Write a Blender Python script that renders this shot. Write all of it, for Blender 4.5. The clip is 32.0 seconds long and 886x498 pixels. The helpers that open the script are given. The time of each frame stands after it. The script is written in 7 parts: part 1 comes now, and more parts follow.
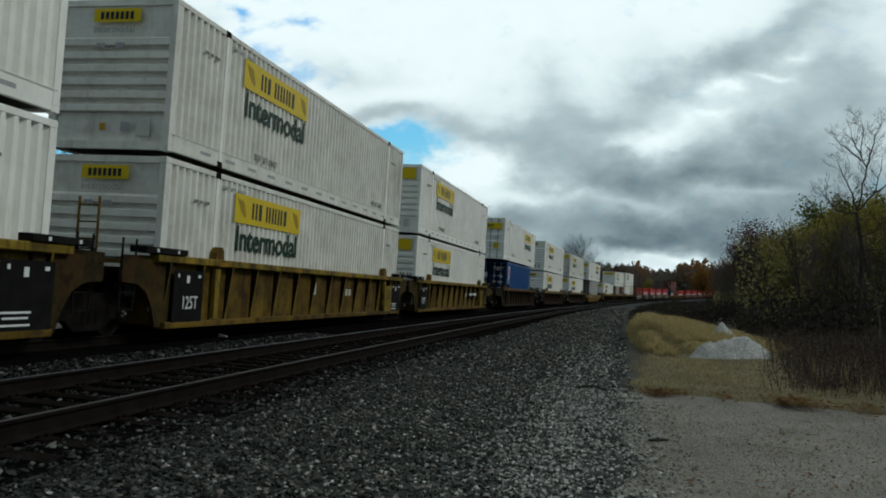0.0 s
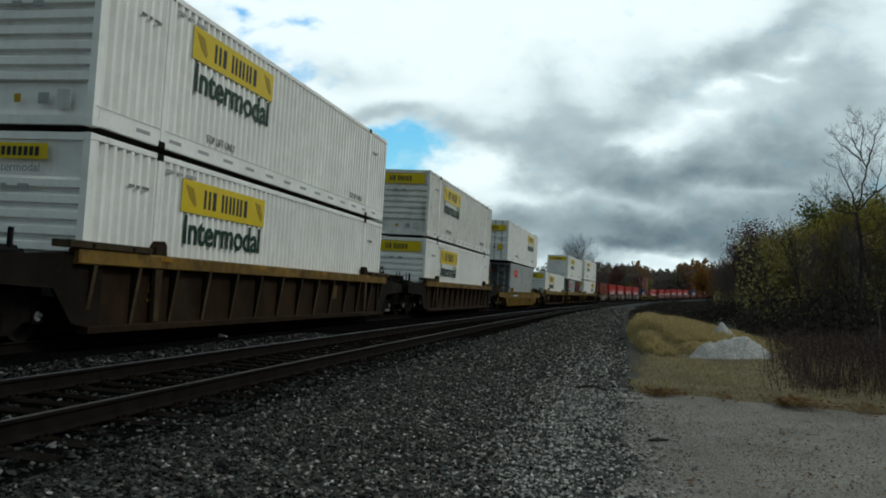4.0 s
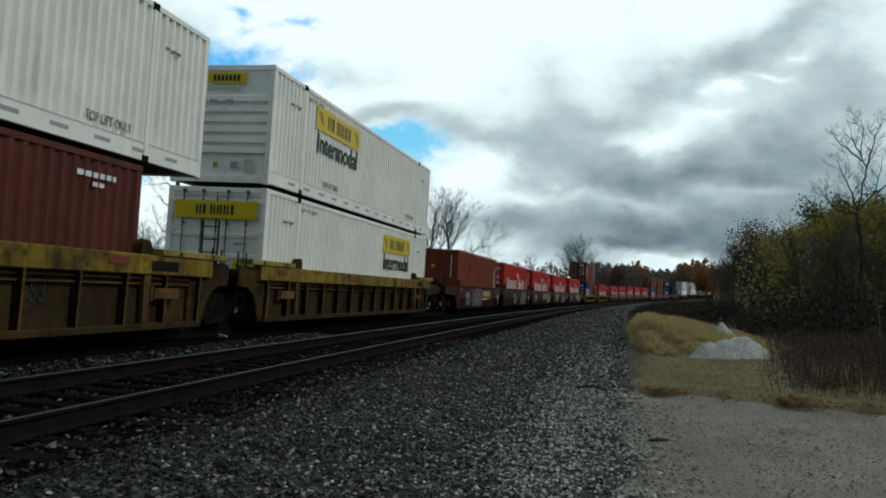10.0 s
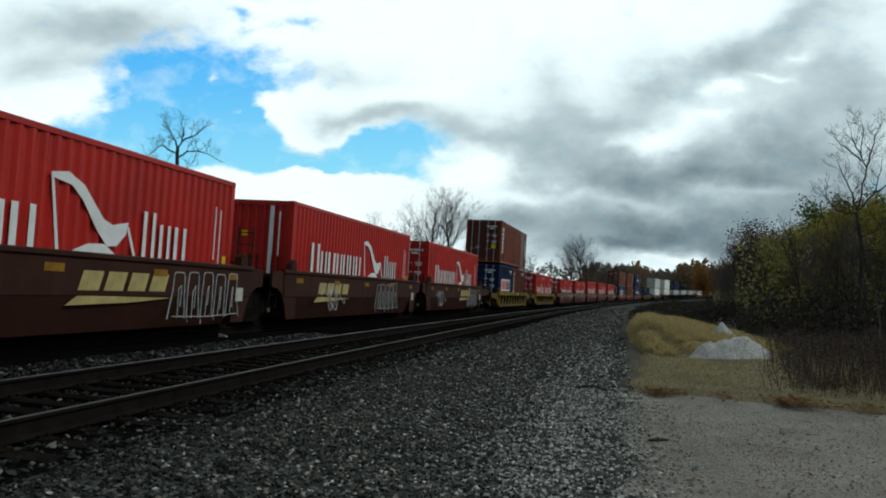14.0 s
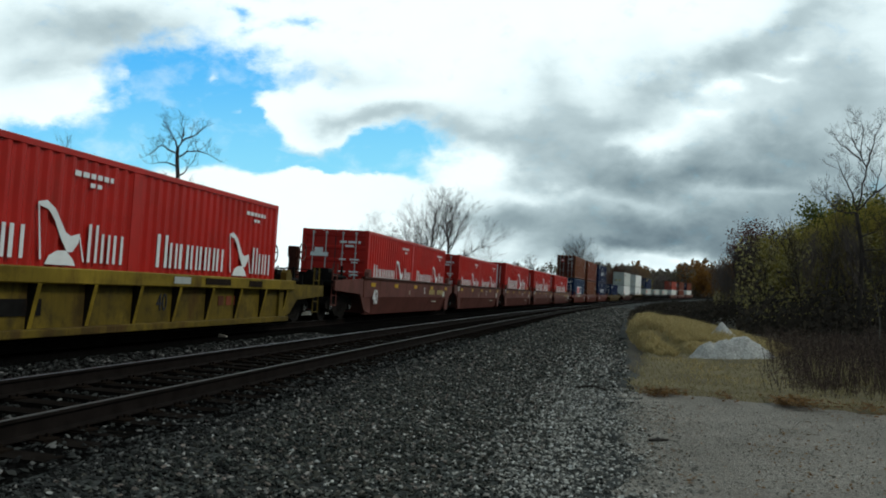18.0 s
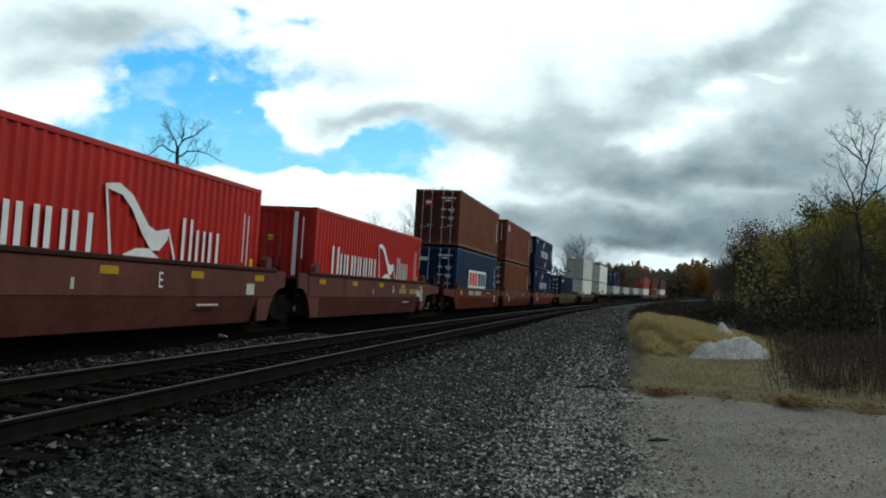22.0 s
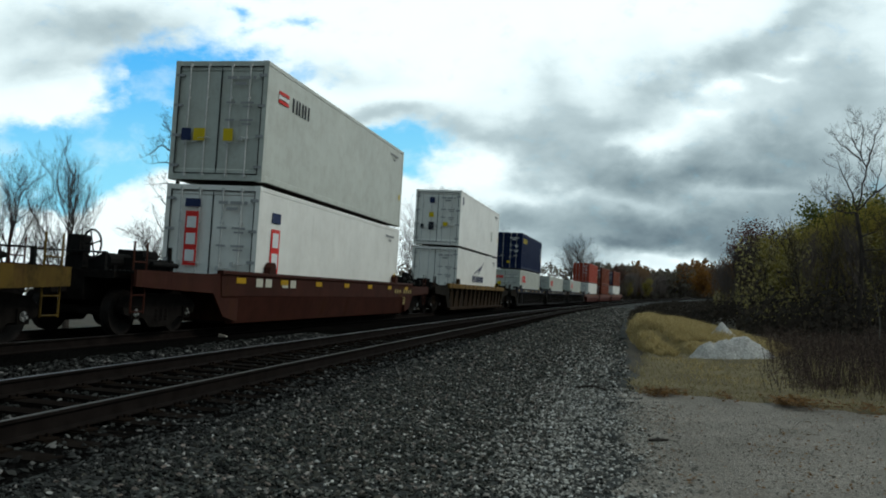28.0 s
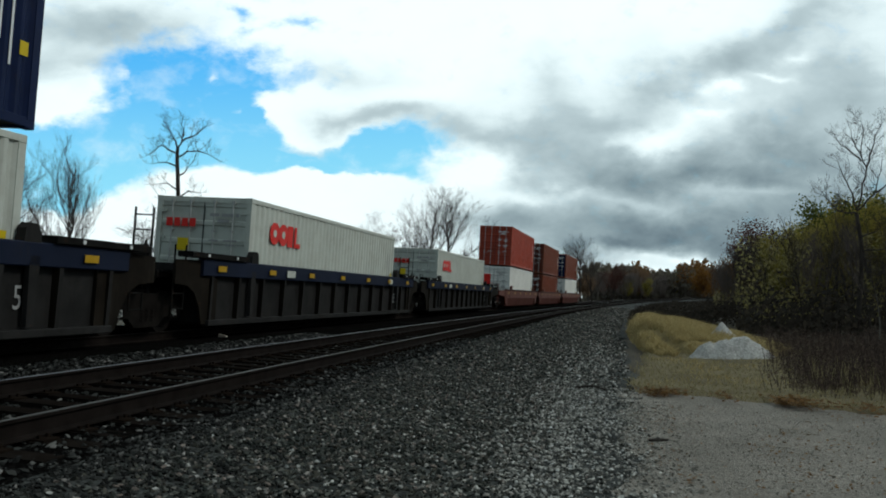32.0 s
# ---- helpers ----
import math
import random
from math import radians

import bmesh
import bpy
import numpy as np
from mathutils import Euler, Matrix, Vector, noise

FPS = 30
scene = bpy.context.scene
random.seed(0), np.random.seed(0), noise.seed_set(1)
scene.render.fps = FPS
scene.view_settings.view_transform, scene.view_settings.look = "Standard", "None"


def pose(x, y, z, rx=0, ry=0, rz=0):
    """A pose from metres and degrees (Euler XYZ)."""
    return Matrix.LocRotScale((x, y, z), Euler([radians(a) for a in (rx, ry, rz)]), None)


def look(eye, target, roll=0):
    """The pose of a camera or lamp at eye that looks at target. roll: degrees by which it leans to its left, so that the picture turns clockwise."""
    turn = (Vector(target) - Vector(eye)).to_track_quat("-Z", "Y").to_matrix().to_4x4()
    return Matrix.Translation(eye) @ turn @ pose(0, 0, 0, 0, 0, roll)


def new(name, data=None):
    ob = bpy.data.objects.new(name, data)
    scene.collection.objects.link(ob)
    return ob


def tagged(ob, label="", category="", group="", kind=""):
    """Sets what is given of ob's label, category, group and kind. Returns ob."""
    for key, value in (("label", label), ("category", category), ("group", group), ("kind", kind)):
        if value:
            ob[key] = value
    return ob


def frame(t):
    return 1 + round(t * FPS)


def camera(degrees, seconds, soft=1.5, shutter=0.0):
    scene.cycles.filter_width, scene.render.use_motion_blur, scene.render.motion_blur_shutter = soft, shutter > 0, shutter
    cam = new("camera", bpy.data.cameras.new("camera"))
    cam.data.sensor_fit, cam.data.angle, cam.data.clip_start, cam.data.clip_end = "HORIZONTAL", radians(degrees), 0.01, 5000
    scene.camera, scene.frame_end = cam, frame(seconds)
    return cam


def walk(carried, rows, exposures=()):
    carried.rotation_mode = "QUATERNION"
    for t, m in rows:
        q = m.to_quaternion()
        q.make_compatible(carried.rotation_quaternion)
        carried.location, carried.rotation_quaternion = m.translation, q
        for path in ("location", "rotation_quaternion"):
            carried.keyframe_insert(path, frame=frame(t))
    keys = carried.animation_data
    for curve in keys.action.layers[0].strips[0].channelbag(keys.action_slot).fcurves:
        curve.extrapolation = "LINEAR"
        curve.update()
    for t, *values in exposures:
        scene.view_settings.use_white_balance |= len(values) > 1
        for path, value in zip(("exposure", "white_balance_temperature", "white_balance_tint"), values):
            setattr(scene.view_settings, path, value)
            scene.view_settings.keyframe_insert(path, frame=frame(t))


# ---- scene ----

# ---------------------------------------------------------------- camera
EYE = (0.0, 0.0, 0.329)
YAW, PITCH, LEAN = -11.325, 3.668, -0.51
cam = camera(58.04, 32.0, soft=1.9)
aim = Vector((math.sin(radians(YAW)) * math.cos(radians(PITCH)), math.cos(radians(YAW)) * math.cos(radians(PITCH)), math.sin(radians(PITCH))))
STAND = look(EYE, Vector(EYE) + aim * 10, LEAN)
walk(cam, [(0.0, STAND), (32.0, STAND)], exposures=[(t, e - 0.08, 6200, 3) for t, e in ((0.0, 0.0), (1.0, 0.06), (6.0, 0.08), (12.0, 0.15), (19.0, 0.2), (22.0, 0.28), (22.7, 0.5), (23.5, 0.6), (25.3, 0.58), (28.0, 0.20), (29.0, 0.03), (30.2, 0.12), (32.0, 0.17))])


# ---------------------------------------------------------------- node helpers
def nodes_of(tree):
    tree.nodes.clear()
    return tree


def nd(tree, kind, ins=None, **props):
    n = tree.nodes.new(kind)
    if "operation" in props:
        n.operation = props["operation"]
    if "use_clamp" in props:
        n.use_clamp = props["use_clamp"]
    if "data_type" in props:
        n.data_type = props["data_type"]
    if "blend_type" in props:
        n.blend_type = props["blend_type"]
    if "interpolation_type" in props:
        n.interpolation_type = props["interpolation_type"]
    if "sky_type" in props:
        n.sky_type, n.sun_disc = props["sky_type"], False
        n.sun_elevation, n.sun_rotation = props["sun_elevation"], props["sun_rotation"]
    for k, v in (ins or {}).items():
        sock = n.inputs[k]
        if isinstance(v, bpy.types.NodeSocket):
            tree.links.new(v, sock)
        else:
            sock.default_value = v
    return n


def mth(tree, op, a, b=0.0, c=None, clamp=False):
    ins = {0: a, 1: b}
    if c is not None:
        ins[2] = c
    return nd(tree, "ShaderNodeMath", ins, operation=op, use_clamp=clamp).outputs[0]


def mixc(tree, f, a, b, mode="MIX"):
    n = nd(tree, "ShaderNodeMix", {0: f}, data_type="RGBA", blend_type=mode)
    for i, v in ((6, a), (7, b)):
        if isinstance(v, bpy.types.NodeSocket):
            tree.links.new(v, n.inputs[i])
        else:
            n.inputs[i].default_value = (*v[:3], 1)
    return n.outputs[2]


def ramp(tree, f, stops):
    n = nd(tree, "ShaderNodeValToRGB", {0: f})
    el = n.color_ramp.elements
    while len(el) < len(stops):
        el.new(0.5)
    for e, (p, c) in zip(el, stops):
        e.position = p
        e.color = (*c, 1) if len(c) == 3 else c
    return n.outputs[0]


def smooth(tree, x, lo, hi):
    n = nd(tree, "ShaderNodeMapRange", {0: x, 1: lo, 2: hi, 3: 0.0, 4: 1.0}, interpolation_type="SMOOTHSTEP")
    return n.outputs[0]


def noise_tex(tree, vec, scale, detail=4.0, rough=0.55, dist=0.0):
    return nd(tree, "ShaderNodeTexNoise", {"Vector": vec, "Scale": scale, "Detail": detail, "Roughness": rough, "Distortion": dist}).outputs[0]


# ---------------------------------------------------------------- sky and sun
SUN_AZ, SUN_EL = 94, 40.0


def make_world():
    w = bpy.data.worlds.new("sky")
    scene.world = w
    w.use_nodes = True
    t = nodes_of(w.node_tree)
    d = nd(t, "ShaderNodeTexCoord").outputs["Generated"]
    fwd = (math.sin(radians(YAW)), math.cos(radians(YAW)), 0.0)
    rgt = (math.cos(radians(YAW)), -math.sin(radians(YAW)), 0.0)
    df = nd(t, "ShaderNodeVectorMath", {0: d, 1: fwd}, operation="DOT_PRODUCT").outputs["Value"]
    dr = nd(t, "ShaderNodeVectorMath", {0: d, 1: rgt}, operation="DOT_PRODUCT").outputs["Value"]
    sep = nd(t, "ShaderNodeSeparateXYZ", {0: d})
    up = sep.outputs[2]
    den = mth(t, "MAXIMUM", df, 0.25)
    a, b = mth(t, "DIVIDE", dr, den), mth(t, "DIVIDE", up, den)
    flat = nd(t, "ShaderNodeCombineXYZ", {0: a, 1: mth(t, "MULTIPLY", b, 1.5), 2: 0.0}).outputs[0]
    n1 = nd(t, "ShaderNodeTexNoise", {"Vector": flat, "Scale": 7.0, "Detail": 6.0, "Roughness": 0.55})
    shift = nd(t, "ShaderNodeVectorMath", {0: n1.outputs["Color"], 1: (0.5, 0.5, 0.5)}, operation="SUBTRACT").outputs[0]
    shift = nd(t, "ShaderNodeVectorMath", {0: shift, 1: (0.17, 0.11, 0.0)}, operation="MULTIPLY").outputs[0]
    ab = nd(t, "ShaderNodeCombineXYZ", {0: a, 1: b, 2: 0.0}).outputs[0]
    p = nd(t, "ShaderNodeVectorMath", {0: ab, 1: shift}, operation="ADD").outputs[0]

    def mass(banks):
        """Sum of soft banks: bearing from the heading, elevation, half width, half height (degrees), weight."""
        total = None
        for az, el, wide_by, high_by, wgt in banks:
            v = nd(t, "ShaderNodeVectorMath", {0: p, 1: (math.tan(radians(az)), math.tan(radians(el)), 0)}, operation="SUBTRACT").outputs[0]
            v = nd(t, "ShaderNodeVectorMath", {0: v, 1: (1 / math.tan(radians(wide_by)), 1 / math.tan(radians(high_by)), 0)}, operation="MULTIPLY").outputs[0]
            q = nd(t, "ShaderNodeVectorMath", {0: v, 1: v}, operation="DOT_PRODUCT").outputs["Value"]
            g = mth(t, "MULTIPLY", mth(t, "POWER", 2.718, mth(t, "MULTIPLY", q, -1.0)), wgt)
            total = g if total is None else mth(t, "ADD", total, g)
        return total

    front = smooth(t, df, 0.30, 0.62)
    fine = noise_tex(t, flat, 11.0, 6.0, 0.60, 0.3)
    puff = noise_tex(t, flat, 30.0, 6.0, 0.62, 0.2)
    lump = noise_tex(t, flat, 15.0, 7.0, 0.58, 0.25)
    wide = noise_tex(t, d, 3.0, 5.0, 0.55)
    blue_sky = mass([(-19.3, 13.7, 4.7, 3.8, 1.20), (-15.2, 12.4, 3.8, 3.0, 1.00), (-14.1, 16.5, 2.8, 2.0, 1.00), (-18.2, 17.2, 2.8, 1.7, 0.75), (-24.8, 11.2, 4.5, 2.4, 1.00), (-28.1, 10.0, 3.6, 3.2, 1.00), (-21.9, 9.4, 3.2, 1.8, 0.90), (-25.5, 8.2, 3.6, 1.6, 0.50), (-10.6, 9.7, 3.6, 0.9, 1.00), (-6.6, 9.7, 2.8, 0.8, 0.95), (-3.2, 10.6, 3.4, 1.7, 1.00), (-14.1, 20.9, 1.2, 0.5, 0.60), (-12.5, 19.7, 1.1, 0.6, 0.40), (-9.6, 20.0, 1.2, 0.6, 0.50), (-21.4, 16.9, 2.0, 1.2, 0.50), (-9.0, 16.1, 2.4, 1.1, 0.35), (-12.2, 10.9, 2.8, 1.2, 0.95), (-5.8, 11.2, 2.2, 0.8, 0.65), (-12.9, 13.2, 1.1, 1.0, 0.50)])
    cumulus = mass([(-11.0, 14.0, 1.7, 0.85, 0.80), (-9.0, 12.4, 2.1, 0.95, 0.90), (-11.4, 11.0, 1.5, 0.6, 0.40), (-16.3, 16.9, 0.7, 0.8, 0.70), (-15.2, 13.5, 0.9, 0.4, 0.50), (-14.3, 13.7, 0.6, 0.4, 0.40), (-21.7, 15.7, 0.6, 1.1, 0.35), (-11.4, 7.6, 6.5, 1.5, 1.10), (-7.4, 8.6, 2.4, 0.9, 0.60), (-27.6, 14.7, 3.2, 1.1, 1.10), (-5.2, 13.5, 3.2, 1.2, 0.80), (-25.8, 6.2, 2.0, 1.0, 0.50), (-22.5, 5.9, 2.0, 1.2, 0.40)])
    upper_grey = mass([(-25.8, 19.8, 6.6, 2.4, 0.40), (-21.5, 19.0, 5.0, 1.9, 0.34), (-27.1, 16.5, 3.8, 1.3, 0.34), (-23.5, 16.3, 2.4, 0.9, 0.20), (-7.0, 16.4, 3.4, 1.2, 0.26), (-3.8, 13.1, 3.6, 1.0, 0.50), (-7.0, 12.8, 1.8, 1.0, 0.25), (-9.4, 10.9, 2.4, 0.5, 0.30), (0.2, 12.0, 2.8, 1.0, 0.30)])
    slant_band = mass([(7.3, 16.1, 2.2, 1.7, 0.26), (9.1, 13.9, 2.5, 1.6, 0.22), (4.3, 12.2, 3.6, 1.4, 0.30), (8.1, 10.8, 4.5, 1.8, 0.16), (12.6, 13.2, 2.5, 1.0, 0.34), (15.3, 14.8, 2.7, 1.1, 0.40), (18.3, 16.7, 2.9, 1.3, 0.40), (21.1, 18.0, 3.0, 1.4, 0.36), (24.2, 19.3, 3.2, 1.3, 0.36), (27.0, 20.4, 3.2, 1.3, 0.32), (28.3, 15.7, 2.4, 2.0, 0.20), (26.2, 13.3, 3.2, 1.2, 0.16), (23.2, 11.3, 4.5, 1.4, 0.16)])
    low_bank = mass([(18.3, 9.8, 6.1, 1.6, 0.20), (13.4, 8.6, 4.2, 1.5, 0.20), (19.7, 8.6, 4.5, 0.6, 0.20), (24.6, 9.4, 4.5, 1.1, 0.20), (12.2, 5.0, 4.5, 1.0, 0.22), (17.9, 5.2, 4.9, 1.0, 0.15), (12.0, 3.7, 3.2, 0.5, 0.34), (17.1, 4.0, 3.6, 0.5, 0.20), (9.1, 8.2, 2.4, 1.5, 0.16), (2.7, 5.1, 2.4, 1.1, 0.25), (5.9, 5.3, 2.4, 1.0, 0.25)])
    veil = mass([(17.5, 7.6, 12.4, 3.8, 0.70), (8.7, 10.8, 6.1, 3.6, 0.28), (26.5, 13.7, 6.9, 5.7, 0.40), (16.4, 4.3, 11.2, 1.6, 0.60), (28.1, 6.1, 6.1, 2.8, 0.55), (19.7, 16.1, 10.4, 2.8, 0.14), (4.7, 5.7, 3.6, 1.6, 0.20), (11.1, 3.1, 2.8, 1.0, 0.35)])
    bright_rims = mass([(17.0, 2.7, 3.2, 0.4, 0.44), (13.4, 2.6, 2.4, 0.3, 0.10), (15.1, 11.8, 2.2, 0.9, 0.50), (13.0, 11.3, 1.6, 0.5, 0.25), (17.9, 12.9, 1.5, 0.4, 0.42), (19.5, 14.6, 1.5, 0.5, 0.60), (22.7, 16.0, 1.6, 0.4, 0.45), (24.7, 17.1, 1.4, 0.4, 0.40), (2.7, 9.4, 2.0, 1.2, 0.60), (4.9, 7.4, 2.0, 0.7, 0.40), (21.1, 7.4, 4.9, 0.4, 0.32), (13.4, 6.8, 4.5, 0.4, 0.32), (8.7, 7.3, 2.4, 0.5, 0.35), (7.1, 16.9, 0.8, 0.6, 0.15)])
    rough = mth(t, "ADD", mth(t, "MULTIPLY", mth(t, "SUBTRACT", fine, 0.5), 1.1), mth(t, "MULTIPLY", mth(t, "SUBTRACT", puff, 0.5), 1.0))
    gap_f = mth(t, "ADD", mth(t, "SUBTRACT", blue_sky, mth(t, "MULTIPLY", cumulus, 1.15)), mth(t, "MULTIPLY", rough, 0.80))
    gap_f = mth(t, "MULTIPLY", smooth(t, gap_f, 0.05, 0.82), mth(t, "MULTIPLY", front, mth(t, "SUBTRACT", 1.0, mth(t, "MULTIPLY", smooth(t, lump, 0.48, 0.72), 0.30))))
    grey = mth(t, "ADD", upper_grey, mth(t, "ADD", slant_band, mth(t, "ADD", low_bank, veil)))
    ripple = mth(t, "ADD", mth(t, "MULTIPLY", mth(t, "SUBTRACT", lump, 0.5), 0.55), mth(t, "MULTIPLY", mth(t, "SUBTRACT", puff, 0.5), 0.12))
    grey_f = mth(t, "SUBTRACT", mth(t, "MULTIPLY", grey, 0.74), mth(t, "MULTIPLY", bright_rims, 0.48))
    grey_f = mth(t, "ADD", grey_f, mth(t, "MULTIPLY", ripple, mth(t, "ADD", 0.10, mth(t, "MULTIPLY", grey, 0.9))), clamp=True)
    rear = mth(t, "ADD", 0.50, mth(t, "MULTIPLY", wide, 0.45))
    grey_f = nd(t, "ShaderNodeMix", {0: front, 2: rear, 3: grey_f}).outputs[0]
    sky = nd(t, "ShaderNodeTexSky", sky_type="NISHITA", sun_elevation=radians(SUN_EL), sun_rotation=radians(SUN_AZ)).outputs[0]
    deep = mixc(t, smooth(t, b, 0.12, 0.34), (0.32, 0.78, 1.0), (0.10, 0.50, 1.0))
    sky = mixc(t, 0.92, nd(t, "ShaderNodeVectorMath", {0: sky, 3: 0.10}, operation="SCALE").outputs[0], deep)
    cloud = ramp(t, grey_f, [(0.0, (1.04, 1.11, 1.12)), (0.15, (0.83, 0.92, 0.94)), (0.35, (0.545, 0.63, 0.66)), (0.6, (0.335, 0.405, 0.435)), (0.8, (0.22, 0.278, 0.31)), (1.0, (0.132, 0.176, 0.208))])
    col = mixc(t, gap_f, cloud, sky)
    low = smooth(t, up, -0.02, 0.0)
    col = mixc(t, low, (0.12, 0.12, 0.11), col)
    bg = nd(t, "ShaderNodeBackground", {0: col, 1: 0.92})
    out = nd(t, "ShaderNodeOutputWorld", {0: bg.outputs[0]})


make_world()
sun = new("sun", bpy.data.lights.new("sun", "SUN"))
sun.data.energy, sun.data.angle, sun.data.color = 1.1, radians(15), (1.0, 0.95, 0.87)
sd = Vector((math.sin(radians(SUN_AZ)) * math.cos(radians(SUN_EL)), math.cos(radians(SUN_AZ)) * math.cos(radians(SUN_EL)), math.sin(radians(SUN_EL))))
sun.matrix_world = look(sd * 50, (0, 0, 0))

# ---------------------------------------------------------------- materials
MATS = {}


def surface(name, col, rough=0.6, metal=0.0, var=0.25, scale=3.0, stain=None, stain_amt=0.0, stain_scale=1.2, stretch=(1, 1, 1), bump=0.1, bump_scale=40.0, rand=0.0, spec=0.15, wear=0.0, dirt=None):
    """A procedural surface: base colour, fine grain, broad stains, bump."""
    if name in MATS:
        return MATS[name]
    m = bpy.data.materials.new(name)
    m.use_nodes = True
    t = nodes_of(m.node_tree)
    co = nd(t, "ShaderNodeTexCoord").outputs["Object"]
    if wear:
        own = mth(t, "MULTIPLY", nd(t, "ShaderNodeObjectInfo").outputs["Random"], 61.0)
        co = nd(t, "ShaderNodeVectorMath", {0: co, 1: nd(t, "ShaderNodeCombineXYZ", {0: own, 1: own, 2: own}).outputs[0]}, operation="ADD").outputs[0]
    sc = nd(t, "ShaderNodeVectorMath", {0: co, 1: stretch}, operation="MULTIPLY").outputs[0]
    g = noise_tex(t, co, scale, 5.0, 0.6)
    f = noise_tex(t, co, bump_scale, 3.0, 0.6)
    lo = tuple(c * (1 - var) for c in col)
    hi = tuple(min(1, c * (1 + var)) for c in col)
    c = mixc(t, smooth(t, g, 0.3, 0.7), lo, hi)
    c = mixc(t, mth(t, "MULTIPLY", smooth(t, f, 0.4, 0.75), 0.5 * var), c, tuple(x * 0.5 for x in col))
    r = rough
    if stain:
        s1 = noise_tex(t, sc, stain_scale, 6.0, 0.65)
        amt = smooth(t, s1, 0.66 - 0.35 * stain_amt, 0.80 - 0.2 * stain_amt)
        c = mixc(t, mth(t, "MULTIPLY", amt, min(1.0, 0.4 + stain_amt)), c, stain)
        r = mth(t, "ADD", rough, mth(t, "MULTIPLY", amt, 0.2), clamp=True)
    if wear:
        dirt = dirt or tuple(x * 0.22 for x in col)
        blot = noise_tex(t, co, 2.1, 8.0, 0.72)
        c = mixc(t, mth(t, "MULTIPLY", smooth(t, blot, 0.42, 0.66), wear), c, dirt)
        run = noise_tex(t, nd(t, "ShaderNodeVectorMath", {0: co, 1: (8.0, 8.0, 0.6)}, operation="MULTIPLY").outputs[0], 1.0, 5.0, 0.65)
        c = mixc(t, mth(t, "MULTIPLY", smooth(t, run, 0.50, 0.74), wear * 0.8), c, dirt)
        fleck = noise_tex(t, co, 6.5, 6.0, 0.7)
        c = mixc(t, mth(t, "MULTIPLY", smooth(t, fleck, 0.62, 0.72), wear * 0.7), c, (0.085, 0.036, 0.013))
    if rand:
        rn = nd(t, "ShaderNodeObjectInfo").outputs["Random"]
        k = mth(t, "ADD", 1 - rand, mth(t, "MULTIPLY", rn, 2 * rand))
        c = mixc(t, 1.0, c, nd(t, "ShaderNodeCombineXYZ", {0: k, 1: k, 2: k}).outputs[0], "MULTIPLY")
    b = nd(t, "ShaderNodeBump", {"Strength": bump, "Distance": 0.01, "Height": f})
    p = nd(t, "ShaderNodeBsdfPrincipled", {"Base Color": c, "Roughness": r, "Metallic": metal, "Normal": b.outputs[0], "Specular IOR Level": spec})
    nd(t, "ShaderNodeOutputMaterial", {0: p.outputs[0]})
    MATS[name] = m
    return m


RUST = (0.055, 0.026, 0.013)
GRIME = (0.035, 0.030, 0.025)


def paint(name, col, rough=0.45, rust=0.25, var=0.10, grime=GRIME, wear=0.0, dirt=None):
    return surface(name, col, rough, 0.0, var, 0.7, RUST if rust > 0.3 else grime, rust, 0.9, (1.3, 1.3, 0.25), 0.08, 30.0, spec=0.06 if max(col) < 0.07 else (0.12 if rough >= 0.5 else 0.22), wear=wear, dirt=dirt)


WHITE = paint("white_paint", (0.83, 0.82, 0.775), 0.45, 0.10, 0.06, (0.40, 0.38, 0.34), wear=0.16, dirt=(0.42, 0.36, 0.29))
OLDWHITE = paint("weathered_white_paint", (0.71, 0.70, 0.645), 0.5, 0.22, 0.08, (0.30, 0.28, 0.24), wear=0.28, dirt=(0.30, 0.26, 0.21))
REEFER = paint("reefer_white", (0.80, 0.79, 0.745), 0.4, 0.12, 0.05, (0.42, 0.40, 0.36), wear=0.14, dirt=(0.45, 0.40, 0.33))
GREYW = paint("grey_white_paint", (0.52, 0.54, 0.49), 0.45, 0.12, 0.06, (0.30, 0.29, 0.27), wear=0.25, dirt=(0.28, 0.25, 0.20))
GREYP = paint("grey_paint", (0.37, 0.39, 0.375), 0.5, 0.15, 0.07, (0.18, 0.17, 0.15), wear=0.25, dirt=(0.15, 0.13, 0.11))
# Grey doors beneath an overhanging box: dirt plus its shade, in the paint.
GREYSHADE = paint("dirty_shaded_grey_paint", (0.105, 0.11, 0.108), 0.6, 0.2, 0.12, (0.05, 0.048, 0.044), wear=0.5, dirt=(0.04, 0.036, 0.03))
RED = paint("red_paint", (0.41, 0.013, 0.008), 0.45, 0.22, 0.12, (0.20, 0.03, 0.02), wear=0.22, dirt=(0.16, 0.02, 0.012))
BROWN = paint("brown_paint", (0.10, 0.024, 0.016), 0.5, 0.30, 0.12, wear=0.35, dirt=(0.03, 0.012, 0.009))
TANB = paint("tan_brown_paint", (0.162, 0.053, 0.020), 0.5, 0.30, 0.12, wear=0.35, dirt=(0.05, 0.022, 0.012))
ORANGEB = paint("orange_brown_paint", (0.175, 0.045, 0.022), 0.5, 0.34, 0.12, wear=0.4, dirt=(0.05, 0.022, 0.013))
RUSTB = paint("rust_brown_paint", (0.185, 0.040, 0.018), 0.5, 0.30, 0.12, wear=0.3, dirt=(0.05, 0.016, 0.010))
BRICKR = paint("brick_red_paint", (0.36, 0.060, 0.035), 0.5, 0.28, 0.12, wear=0.3, dirt=(0.10, 0.03, 0.02))
BLUE = paint("blue_paint", (0.008, 0.029, 0.076), 0.45, 0.18, 0.1, wear=0.3, dirt=(0.012, 0.025, 0.05))
PBLUE = paint("bright_blue_paint", (0.004, 0.058, 0.205), 0.4, 0.15, 0.1)
